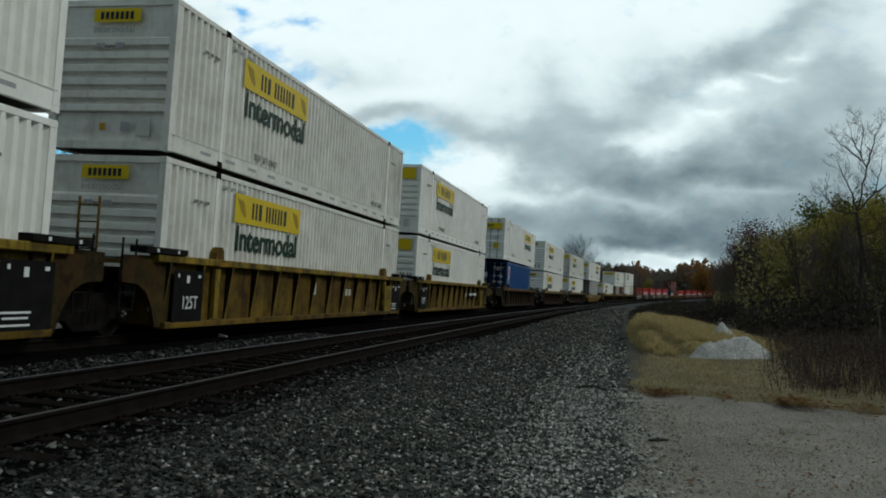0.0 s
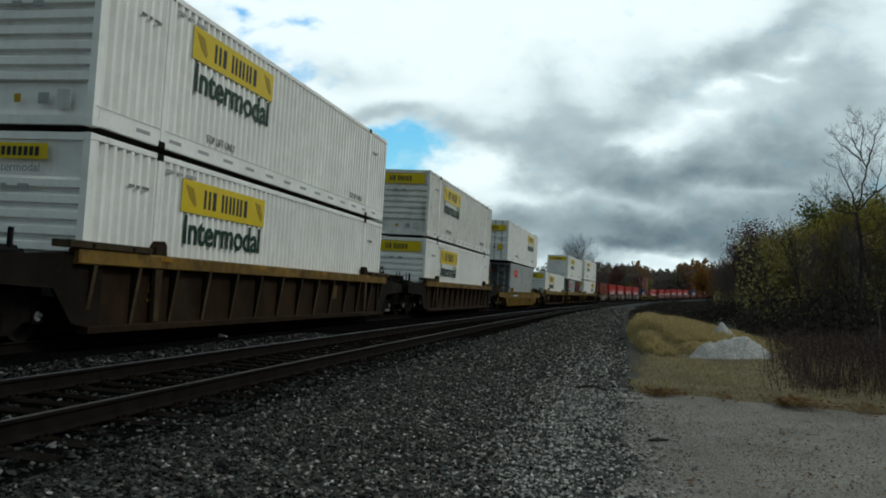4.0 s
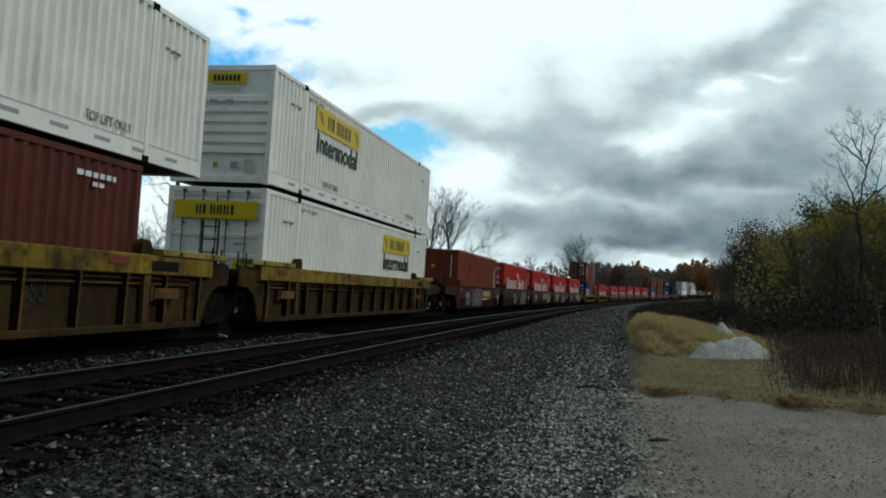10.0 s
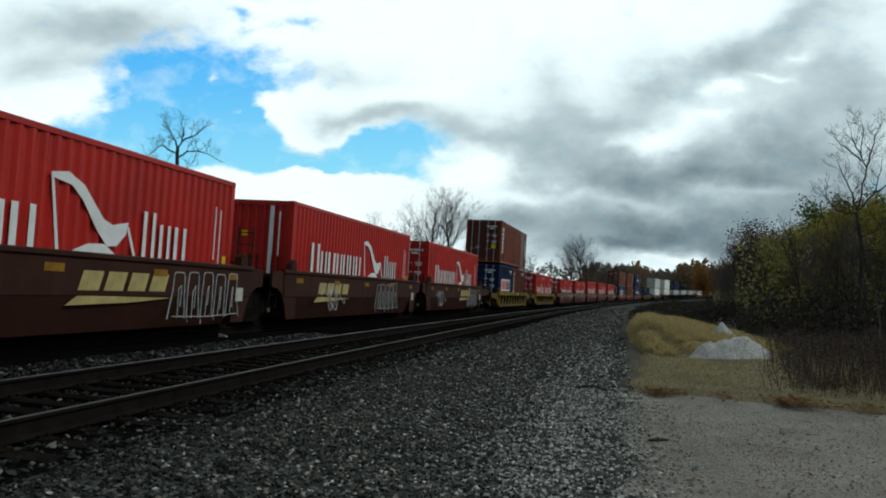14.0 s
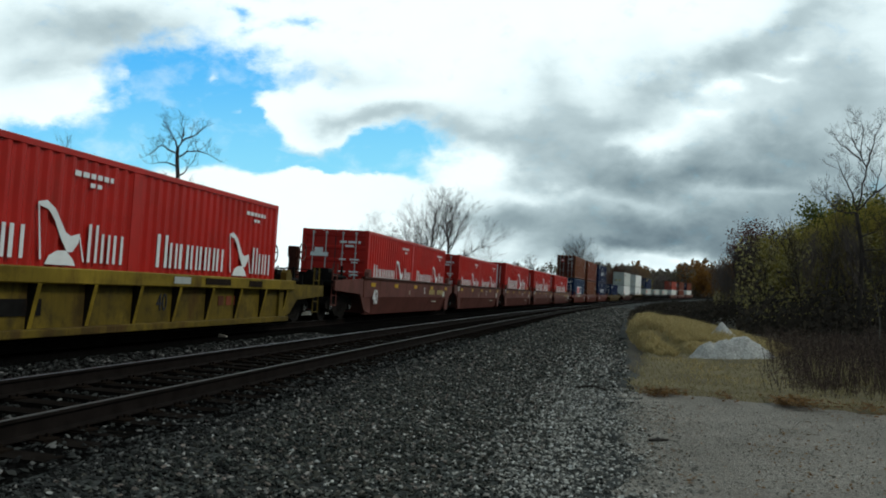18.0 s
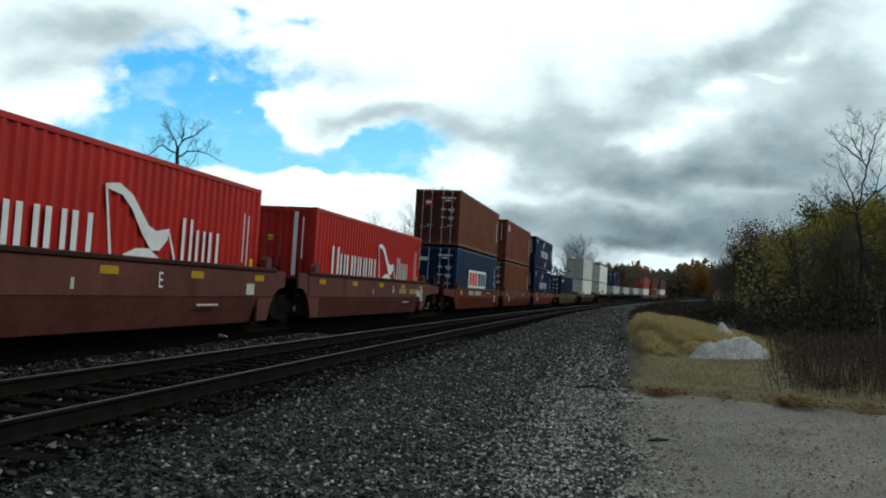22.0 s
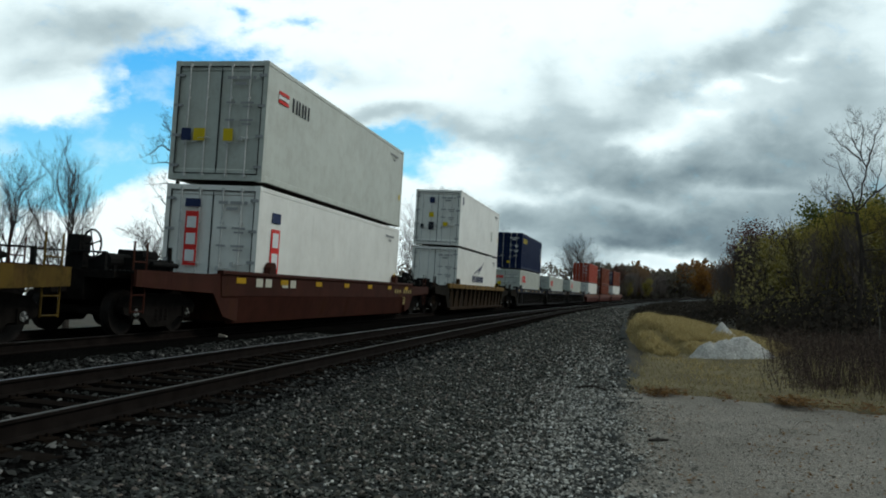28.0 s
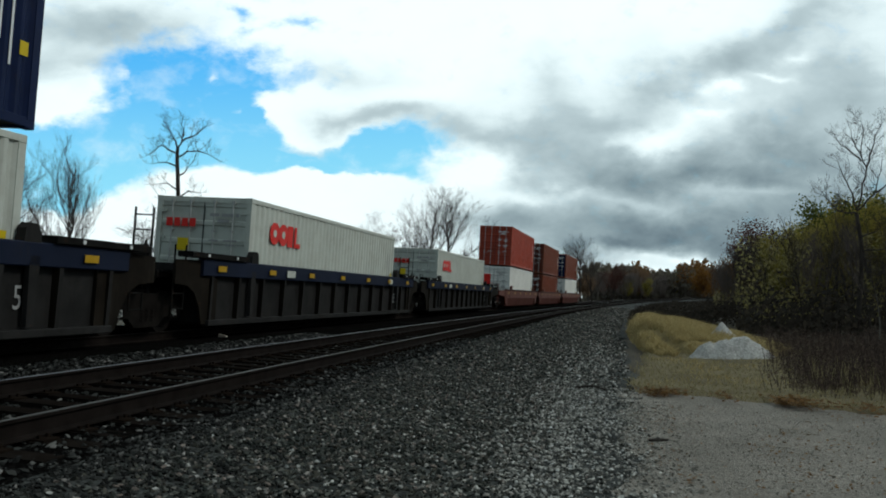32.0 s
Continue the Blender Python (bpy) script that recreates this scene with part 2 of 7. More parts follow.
NAVY = paint("navy_paint", (0.009, 0.017, 0.058), 0.45, 0.18, 0.1, wear=0.3, dirt=(0.006, 0.009, 0.02))
YEL = paint("yellow_paint", (0.205, 0.140, 0.014), 0.65, 0.45, 0.35, wear=0.9, dirt=(0.030, 0.021, 0.009))
YELB = paint("bright_yellow_paint", (0.205, 0.140, 0.014), 0.6, 0.42, 0.25, wear=0.5)
YELS = paint("smooth_yellow_paint", (0.170, 0.100, 0.009), 0.6, 0.42, 0.3, wear=0.45)
OLIVE = paint("olive_yellow_paint", (0.100, 0.062, 0.010), 0.6, 0.45, 0.25, wear=0.9)
# Web colour below the post paint: dirt, plus shade under the chord painted in.
YELBWEB = paint("dirty_shaded_yellow_paint", (0.128, 0.088, 0.011), 0.7, 0.45, 0.3, wear=0.7, dirt=(0.035, 0.024, 0.009))
OCHRE = paint("worn_ochre_paint", (0.165, 0.098, 0.020), 0.65, 0.5, 0.35, wear=0.75, dirt=(0.05, 0.030, 0.012))
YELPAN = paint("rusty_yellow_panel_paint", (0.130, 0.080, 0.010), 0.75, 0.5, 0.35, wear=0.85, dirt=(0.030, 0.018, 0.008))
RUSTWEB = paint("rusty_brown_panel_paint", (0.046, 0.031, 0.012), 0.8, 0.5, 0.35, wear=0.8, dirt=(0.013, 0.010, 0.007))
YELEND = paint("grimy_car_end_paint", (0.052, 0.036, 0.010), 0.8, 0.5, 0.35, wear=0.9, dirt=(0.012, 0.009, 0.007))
RUSTC = paint("rusty_chord_paint", (0.115, 0.062, 0.018), 0.7, 0.5, 0.35, wear=0.85, dirt=(0.030, 0.018, 0.010))
# Fin flanks and end arms: shade and grime put into one dark colour.
SHADEGRIME = paint("shade_grime_steel", (0.014, 0.011, 0.008), 0.85, 0.3, 0.3, wear=0.4)
CHARWEB = paint("grey_charcoal_paint", (0.022, 0.021, 0.0205), 0.7, 0.3, 0.2, wear=0.4)
CAPY = paint("worn_cap_plate", (0.27, 0.20, 0.055), 0.6, 0.4, 0.3, wear=0.6)
DARKR = paint("dark_brown_steel", (0.018, 0.0115, 0.007), 0.75, 0.35, 0.3, wear=0.5)
# Webs darker than their posts: grime plus recess shade in the colour.
DARKWEB = paint("dark_brown_web_steel", (0.026, 0.0150, 0.0080), 0.8, 0.3, 0.35, wear=0.4)
DRPOST = paint("worn_brown_steel", (0.060, 0.043, 0.024), 0.8, 0.3, 0.35, wear=0.6)
CARBR = paint("car_brown_paint", (0.046, 0.019, 0.014), 0.6, 0.35, 0.15, wear=0.3)
CARRED = paint("car_red_brown_paint", (0.120, 0.043, 0.034), 0.55, 0.35, 0.15, wear=0.3)
CARORG = paint("car_orange_red_paint", (0.118, 0.023, 0.010), 0.55, 0.35, 0.15, wear=0.4)
CPRED = paint("car_dark_red_paint", (0.046, 0.0155, 0.0105), 0.6, 0.35, 0.15, wear=0.35)
CHARC = paint("charcoal_paint", (0.008, 0.0078, 0.0075), 0.7, 0.3, 0.2, wear=0.3)
NAVYC = paint("navy_car_paint", (0.010, 0.014, 0.030), 0.6, 0.3, 0.15)
BLACK = surface("black_steel", (0.010, 0.0095, 0.009), 0.85, 0.0, 0.3, 4.0, RUST, 0.2, spec=0.05)
STEELD = surface("dark_running_gear", (0.010, 0.0085, 0.0075), 0.85, 0.0, 0.35, 5.0, (0.018, 0.013, 0.010), 0.3, spec=0.03)
WHEELM = surface("wheel_steel", (0.022, 0.018, 0.016), 0.75, 0.1, 0.3, 6.0, spec=0.1)
ROD = surface("galvanised_rod", (0.42, 0.42, 0.41), 0.45, 0.5, 0.2, 8.0, GRIME, 0.3)
RODW = surface("white_rod", (0.50, 0.50, 0.49), 0.5, 0.0, 0.15, 8.0, GRIME, 0.3)
GASKET = surface("dark_gasket", (0.03, 0.03, 0.03), 0.8)
FLOORW = surface("container_floor", (0.05, 0.04, 0.03), 0.8)
YDULL = surface("dim_yellow_sign", (0.30, 0.21, 0.010), 0.5, 0, 0.1, 2.0)
YSIGN = surface("yellow_sign", (0.60, 0.44, 0.010), 0.45, 0, 0.06, 2.0)
WSIGN = surface("white_lettering", (0.72, 0.73, 0.73), 0.5, 0, 0.08, 3.0)
OWSIGN = surface("off_white_lettering", (0.50, 0.48, 0.40), 0.6, 0, 0.15, 3.0)
GOLDL = surface("faded_gold_lettering", (0.40, 0.32, 0.13), 0.6, 0, 0.2, 3.0)
REDSIGN = surface("red_lettering", (0.62, 0.03, 0.025), 0.5, 0, 0.08, 3.0)
DKSIGN = surface("dark_lettering", (0.02, 0.022, 0.03), 0.5, 0, 0.1, 3.0)
GRNSIGN = surface("dark_green_lettering", (0.006, 0.030, 0.018), 0.5, 0, 0.1, 3.0)
NVSIGN = surface("navy_lettering", (0.018, 0.028, 0.085), 0.5, 0, 0.1, 3.0)
GREYL = surface("grey_lettering", (0.33, 0.33, 0.33), 0.5, 0, 0.1, 3.0)
STENG = surface("dark_grey_stencil", (0.19, 0.19, 0.18), 0.6, 0, 0.3, 3.0)
CHALK = surface("chalky_spray_paint", (0.40, 0.40, 0.40), 0.7, 0, 0.25, 5.0)
REFL = surface("yellow_reflector", (0.42, 0.25, 0.012), 0.35, 0, 0.08, 3.0)
PATCH = surface("grey_repair_panel", (0.13, 0.12, 0.115), 0.6, 0, 0.25, 2.0, RUST, 0.3)


# ---------------------------------------------------------------- mesh helpers
class Shape:
    """Collects plain faces into one mesh."""

    def __init__(self):
        self.v, self.f = [], []

    def add(self, vs, fs):
        k = len(self.v)
        self.v += [tuple(p) for p in vs]
        self.f += [tuple(k + i for i in f) for f in fs]
        return self

    def box(self, x0, x1, y0, y1, z0, z1, c=0.0):
        """A box; c chamfers its four edges along x."""
        if c:
            pr = [(y0 + c, z0), (y1 - c, z0), (y1, z0 + c), (y1, z1 - c), (y1 - c, z1), (y0 + c, z1), (y0, z1 - c), (y0, z0 + c)]
            return self.prism(pr, x0, x1)
        return self.add([(x0, y0, z0), (x1, y0, z0), (x1, y1, z0), (x0, y1, z0), (x0, y0, z1), (x1, y0, z1), (x1, y1, z1), (x0, y1, z1)],
                        [(0, 3, 2, 1), (4, 5, 6, 7), (0, 1, 5, 4), (1, 2, 6, 5), (2, 3, 7, 6), (3, 0, 4, 7)])

    def prism(self, yz, x0, x1):
        """A profile in y, z (counter-clockwise seen from +x) drawn along x."""
        n = len(yz)
        return self.add([(x0, y, z) for y, z in yz] + [(x1, y, z) for y, z in yz],
                        [(i, (i + 1) % n, n + (i + 1) % n, n + i) for i in range(n)] + [tuple(range(n - 1, -1, -1)), tuple(range(n, 2 * n))])

    def plate(self, xz, y0, y1):
        """An outline in x, z given thickness along y."""
        n = len(xz)
        area = sum(xz[i][0] * xz[(i + 1) % n][1] - xz[(i + 1) % n][0] * xz[i][1] for i in range(n))
        if area < 0:
            xz = xz[::-1]
        return self.add([(x, y0, z) for x, z in xz] + [(x, y1, z) for x, z in xz],
                        [tuple(range(n)), tuple(range(2 * n - 1, n - 1, -1))] + [(n + i, n + (i + 1) % n, (i + 1) % n, i) for i in range(n)])

    def rod(self, p, q, r, n=6, r2=None):
        p, q = Vector(p), Vector(q)
        r2 = r if r2 is None else r2
        d = (q - p).normalized()
        a = d.orthogonal().normalized()
        b = d.cross(a)
        ring = [a * math.cos(6.28319 * i / n) + b * math.sin(6.28319 * i / n) for i in range(n)]
        return self.add([p + e * r for e in ring] + [q + e * r2 for e in ring],
                        [(i, (i + 1) % n, n + (i + 1) % n, n + i) for i in range(n)] + [tuple(range(n - 1, -1, -1)), tuple(range(n, 2 * n))])

    def mesh(self, name, mat):
        me = bpy.data.meshes.new(name)
        me.from_pydata(self.v, [], self.f)
        me.materials.append(mat)
        me.update()
        return me


BOOK = {}


def shared(key, mat, make):
    k = (key, mat.name)
    if k not in BOOK:
        s = Shape()
        make(s)
        BOOK[k] = s.mesh(str(key[0]) if isinstance(key, tuple) else key, mat)
    return BOOK[k]


def part(name, me, parent, at=(0, 0, 0), label="", turn=(0, 0, 0)):
    ob = new(name, me)
    ob.parent = parent
    ob.matrix_basis = pose(*at, *turn)
    if label:
        ob["label"] = label
    return ob


def lettering(text, size, mat, parent, at, turn, label, squeeze=1.0):
    key = ("text", text, size, squeeze, mat.name)
    if key not in BOOK:
        cu = bpy.data.curves.new("lettering", "FONT")
        cu.body, cu.size, cu.extrude, cu.align_x, cu.align_y = text, size, 0.004, "CENTER", "CENTER"
        cu.resolution_u, cu.offset = 3, 0.016 if mat is GRNSIGN else 0.0
        tmp = bpy.data.objects.new("tmp", cu)
        scene.collection.objects.link(tmp)
        bpy.context.view_layer.update()
        me = bpy.data.meshes.new_from_object(tmp.evaluated_get(bpy.context.evaluated_depsgraph_get()))
        bpy.data.objects.remove(tmp)
        for v in me.vertices:
            v.co.x *= squeeze
        me.materials.clear()
        me.materials.append(mat)
        BOOK[key] = me
    return part("lettering", BOOK[key], parent, at, label, turn)


# ---------------------------------------------------------------- the line of the track
BEND, OFFSET, CANT = 0.000725, 9.616, 4.0
NEAR_O, NEAR_Z, FAR_Z = 4.509, -0.470, -0.20
GROUND = -1.25


def track(s):
    """Place and heading of the far track's centre, s metres along it."""
    th = BEND * s
    rise = 0.0016 * max(0, s - 100) + 0.0015 * max(0, s - 250)
    rise = min(rise, 1.2)
    return -OFFSET + (1 - math.cos(th)) / BEND, math.sin(th) / BEND, rise, th


def beside(s, o, z):
    """A point o metres to the right of the far track's centre."""
    x, y, r, th = track(s)
    return (x + o * math.cos(th), y - o * math.sin(th), z + r)


def on_track(s, lift=0.0):
    """The pose of a thing on the far track, lift metres above its datum, leaning with the cant."""
    x, y, r, th = track(s)
    return pose(x, y, r, CANT, 0, 90 - math.degrees(th)) @ pose(0, 0, lift)


def gone(t):
    """How far the train has come by t seconds."""
    return 17.203 * t - 0.00535 * t * t


MOVING = []


# ---------------------------------------------------------------- containers
def side_sheet(s, L, H, W, pitch, depth, y_sign, steep=False):
    """A fluted side wall between the rails."""
    x, x1, z0, z1 = -L / 2 + 0.14, L / 2 - 0.14, 0.32 if steep else 0.14, H - 0.10
    n = round((x1 - x) / pitch)
    w = (x1 - x) / n
    pts = []
    for i in range(n):
        for f, dp in (((0.0, 0), (0.34, 0), (0.56, 1), (0.78, 1)) if steep else ((0.0, 0), (0.26, 0), (0.50, 1), (0.76, 1))):
            pts.append((x + (i + f) * w, dp))
    pts.append((x1, 0))
    yo = y_sign * (W / 2 - 0.008)
    vs = []
    for px, dp in pts:
        y = yo - y_sign * depth * dp
        vs += [(px, y, z0), (px, y, z1)]
    fs = []
    for i in range(len(pts) - 1):
        q = (2 * i, 2 * i + 2, 2 * i + 3, 2 * i + 1)
        fs.append(q if y_sign < 0 else q[::-1])
    s.add(vs, fs)
    yi = yo - y_sign * (depth + 0.03)
    s.box(x, x1, min(yi, yi + 0.02), max(yi, yi + 0.02), z0, z1)


def ribbed_end(s, H, W, ribs):
    """An end wall with horizontal pressed ribs, facing -x, drawn as one profile."""
    h = W / 2 - 0.12
    top = H - 0.66
    step = (top - 0.72) / ribs
    prof = [(0.05, 0.16)]
    for i in range(ribs):
        z = 0.72 + i * step
        prof += [(0.10, z), (-0.004, z + step * 0.08), (-0.004, z + step * 0.56), (0.10, z + step * 0.78)]
    prof.append((0.05, H - 0.12))
    n = len(prof)
    s.add([(x, -h, z) for x, z in prof] + [(x, h, z) for x, z in prof], [(i, i + 1, n + i + 1, n + i) for i in range(n - 1)])


def fluted_end(s, H, W):
    h = W / 2 - 0.13
    n = 9
    w = 2 * h / n
    pts = []
    for i in range(n):
        for f, dp in ((0.0, 0), (0.3, 0), (0.45, 1), (0.85, 1)):
            pts.append((-h + (i + f) * w, dp))
    pts.append((h, 0))
    vs, fs = [], []
    for y, dp in pts:
        vs += [(0.02 + 0.045 * dp, y, 0.16), (0.02 + 0.045 * dp, y, H - 0.12)]
    for i in range(len(pts) - 1):
        fs.append((2 * i, 2 * i + 1, 2 * i + 3, 2 * i + 2))
    s.add(vs, fs)


def door_leaf(s, H, W, panels):
    """One door leaf with pressed panels, facing -x, drawn as one profile across its width."""
    w = W / 2 - 0.135
    z0, z1 = 0.17, H - 0.13
    step = (z1 - z0 - 0.10) / panels
    prof = [(0.03, z0)]
    for i in range(panels):
        z = z0 + 0.05 + i * step
        prof += [(0.03, z + 0.04), (0.055, z + 0.07), (0.055, z + step - 0.07), (0.03, z + step - 0.04)]
    prof += [(0.03, z1), (0.085, z1), (0.085, z0)]
    n = len(prof)
    s.add([(x, 0.005, z) for x, z in prof] + [(x, w, z) for x, z in prof], [(i, (i + 1) % n, n + (i + 1) % n, n + i) for i in range(n)] + [tuple(range(n - 1, -1, -1)), tuple(range(n, 2 * n))])


def low_rail(s, L, y0, y1, sg):
    """The bottom side rail; the long boxes have a deep one with a row of slots."""
    s.box(-L / 2 + 0.16, L / 2 - 0.16, y0, y1, 0.02, 0.33 if L > 13 else 0.16, 0.008)
    if L > 13:
        y = y0 if sg < 0 else y1
        for i in range(14):
            x = -6.9 + 1.05 * i
            s.box(x, x + 0.42, y - 0.002, y + 0.002, 0.15, 0.22)


def container(label, L, H, W, paint_mat, flutes=0.28, depth=0.036, lead="door", trail="end", kind="freight", rod_mat=None, door_mat=None, trim=None):
    """A shipping container: frame, walls, ends, doors and castings, base at z=0, lead end at -x."""
    name = "intermodal_container" if L > 13 else ("refrigerated_container" if kind == "reefer" else "shipping_container")
    ob = tagged(new(name), label, "shipping container")
    trim = trim or paint_mat
    for sg in (-1, 1):
        part("side_panel", shared(("side_panel", L, H, W, flutes, sg), paint_mat, lambda s: side_sheet(s, L, H, W, flutes, depth, sg, L > 13)), ob)
        y0, y1 = sorted((sg * (W / 2 - 0.07), sg * W / 2))
        rail = shared(("bottom_rail", L, W, sg), trim, lambda s: low_rail(s, L, y0, y1, sg))
        if L > 13 and len(rail.materials) == 1:
            rail.materials.append(GREYL)
            for p in rail.polygons[10:]:
                p.material_index = 1
        part("bottom_rail", rail, ob)
        part("top_rail", shared(("top_rail", L, H, W, sg), trim, lambda s: s.box(-L / 2 + 0.16, L / 2 - 0.16, y0, y1, H - 0.11, H - 0.005, 0.008)), ob)
    part("roof", shared(("roof", L, H, W), paint_mat, lambda s: s.box(-L / 2 + 0.1, L / 2 - 0.1, -W / 2 + 0.06, W / 2 - 0.06, H - 0.035, H - 0.012)), ob)
    part("floor", shared(("floor", L, W), FLOORW, lambda s: s.box(-L / 2 + 0.1, L / 2 - 0.1, -W / 2 + 0.07, W / 2 - 0.07, 0.06, 0.15)), ob)
    for ex in (-1, 1):
        for sg in (-1, 1):
            x0, x1 = sorted((ex * L / 2, ex * (L / 2 - 0.15)))
            y0, y1 = sorted((sg * W / 2, sg * (W / 2 - 0.13)))
            part("corner_post", shared(("corner_post", H), trim, lambda s: s.box(-0.075, 0.075, -0.065, 0.065, 0.12, H - 0.12)), ob, ((x0 + x1) / 2, (y0 + y1) / 2, 0))
            for z in (0.0, H - 0.12):
                part("corner_casting", shared("corner_casting", trim, lambda s: s.box(-0.088, 0.088, -0.08, 0.08, 0, 0.12, 0.012)), ob, (ex * (L / 2 - 0.086), sg * (W / 2 - 0.078), z))
        style = lead if ex < 0 else trail
        turn = (0, 0, 0) if ex < 0 else (0, 0, 180)
        at = (ex * L / 2, 0, 0)
        sill = part("end_sill", shared(("end_sill", W), trim, lambda s: s.box(0.01, 0.11, -W / 2 + 0.13, W / 2 - 0.13, 0.02, 0.17)), ob, at, "", turn)
        part("end_header", shared(("end_header", H, W), trim, lambda s: s.box(0.01, 0.11, -W / 2 + 0.13, W / 2 - 0.13, H - 0.13, H - 0.006)), ob, at, "", turn)
        if style == "ribbed":
            part("end_panel", shared(("ribbed_end", H, W), paint_mat, lambda s: ribbed_end(s, H, W, 6)), ob, at, "white end wall with horizontal ribs", turn)
        elif style == "end":
            part("end_panel", shared(("fluted_end", H, W), paint_mat, lambda s: fluted_end(s, H, W)), ob, at, "", turn)
        else:
            dm = door_mat or paint_mat
            rm = rod_mat or (RODW if kind == "reefer" else ROD)
            for sg in (-1, 1):
                leaf = part("door", shared(("door", H, W, kind), dm, lambda s: door_leaf(s, H, W, 1 if kind == "reefer" else 5)), ob, (ex * L / 2, ex * -sg * (W / 2 - 0.13), 0), "", turn if sg > 0 else turn)
                if sg * 1 > 0:
                    leaf.matrix_basis = pose(ex * L / 2, (-1 if ex < 0 else 1) * (W / 2 - 0.13), 0, *turn)
                else:
                    leaf.matrix_basis = pose(ex * L / 2, 0, 0, *turn)
                w = W / 2 - 0.135
                for fy in (0.30, 0.74):
                    part("lock_rod", shared(("lock_rod", H), rm, lambda s: [s.rod((-0.02, 0, 0.09), (-0.02, 0, H - 0.07), 0.019, 8), s.box(-0.03, 0.03, -0.04, 0.04, 0.10, 0.17), s.box(-0.03, 0.03, -0.04, 0.04, H - 0.15, H - 0.08), s.box(-0.025, 0.03, -0.035, 0.035, H * 0.35, H * 0.35 + 0.05), s.box(-0.025, 0.03, -0.035, 0.035, H * 0.68, H * 0.68 + 0.05)]), leaf, (0, fy * w, 0))
                    part("handle", shared(("handle",), rm, lambda s: [s.rod((-0.045, -0.02, 0), (-0.045, 0.30, 0), 0.012, 6), s.box(-0.05, 0.0, 0.24, 0.32, -0.05, 0.05)]), leaf, (0, fy * w - (0.14 if fy < 0.5 else 0.25), 1.02 if fy < 0.5 else 0.92))
                for i in range(4):
                    yh = 0.0 if sg > 0 else w
                    part("hinge", shared("hinge", GREYL if kind == "reefer" else dm, lambda s: [s.box(-0.01, 0.05, -0.10, 0.10, -0.035, 0.035)]), leaf, (0, yh, 0.35 + i * (H - 0.7) / 3))
            part("gasket", shared(("gasket", H), GASKET, lambda s: s.box(0.03, 0.06, -0.012, 0.012, 0.17, H - 0.13)), ob, at, "", turn)
            if kind == "reefer":
                e = W / 2 - 0.13
                part("door_seal", shared(("door_seal", H, W), GASKET, lambda s: [s.box(-0.004, 0.02, -e - 0.012, -e + 0.012, 0.17, H - 0.13), s.box(-0.004, 0.02, e - 0.012, e + 0.012, 0.17, H - 0.13), s.box(-0.004, 0.02, -e + 0.012, e - 0.012, H - 0.15, H - 0.126), s.box(-0.004, 0.02, -e + 0.012, e - 0.012, 0.160, 0.184)]), ob, at, "dark rubber seal round the doors", turn)
    ob["size"] = (L, H, W)
    return ob


def slab(ob, mat, x0, x1, z0, z1, label="", proud=0.012, name="sign_panel"):
    """A flat marking on the near side wall."""
    L, H, W = ob["size"]
    me = shared(("slab", round(x1 - x0, 3), round(z1 - z0, 3)), mat, lambda s: s.box(0, x1 - x0, -0.004, 0.004, 0, z1 - z0))
    return part(name, me, ob, (x0, -W / 2 - proud, z0), label)


def end_slab(ob, mat, r0, r1, z0, z1, label="", name="sign_panel", proud=0.03):
    """A flat marking on the lead end; r runs across it from the far side to the near side."""
    L, H, W = ob["size"]
    me = shared(("eslab", round(r1 - r0, 3), round(z1 - z0, 3)), mat, lambda s: s.box(-0.004, 0.004, 0, r1 - r0, 0, z1 - z0))
    return part(name, me, ob, (-L / 2 - proud, W / 2 - r1, z0), label)


def outline(ob, mat, pts, label="", name="emblem", proud=0.012):
    L, H, W = ob["size"]
    s = Shape()
    s.plate(pts, -0.004, 0.004)
    return part(name, s.mesh("emblem", mat), ob, (0, -W / 2 - proud, 0), label)


def bars(ob, mat, x0, z0, widths, gap, h, name="lettering_bar", lift=()):
    """A row of plain bars where writing stands."""
    x = x0
    for i, w in enumerate(widths):
        if w > 0:
            top = z0 + h * (lift[i] if i < len(lift) else 1)
            if w > 0.22 and h > 0.3:
                slab(ob, mat, x, x + w * 0.26, z0, top, "", 0.012, name)
                slab(ob, mat, x + w * 0.70, x + w * 0.94, z0, top, "", 0.012, name)
            else:
                slab(ob, mat, x, x + w, z0, top, "", 0.012, name)
            x += w
        else:
            x -= w
        x += gap


def id_marks(ob, mat=WSIGN, side=True, door=True):
    """Small unreadable identity marks, as bars, at the usual corners."""
    L, H, W = ob["size"]
    if side:
        bars(ob, mat, L / 2 - 1.75, H - 0.40, (0.15, 0.15, 0.12, 0.12, 0.12, 0.08), 0.05, 0.085)
        bars(ob, mat, L / 2 - 1.35, H - 0.54, (0.12, 0.12), 0.05, 0.07)
    if door:
        for a, b, z in ((1.42, 1.66, H - 0.46), (1.72, 2.02, H - 0.46), (2.08, 2.16, H - 0.46), (1.62, 1.92, H - 0.60)):
            end_slab(ob, mat, a, b, z, z + 0.075, "", "lettering_bar", 0.05)
        for k in range(2):
            z = H - 1.05 - 0.42 * k
            end_slab(ob, mat, 1.42, 1.66, z, z + 0.05, "", "lettering_bar", 0.05)
            end_slab(ob, mat, 1.80, 2.14, z, z + 0.05, "", "lettering_bar", 0.05)
            end_slab(ob, mat, 1.86, 2.10, z - 0.09, z - 0.05, "", "lettering_bar", 0.05)


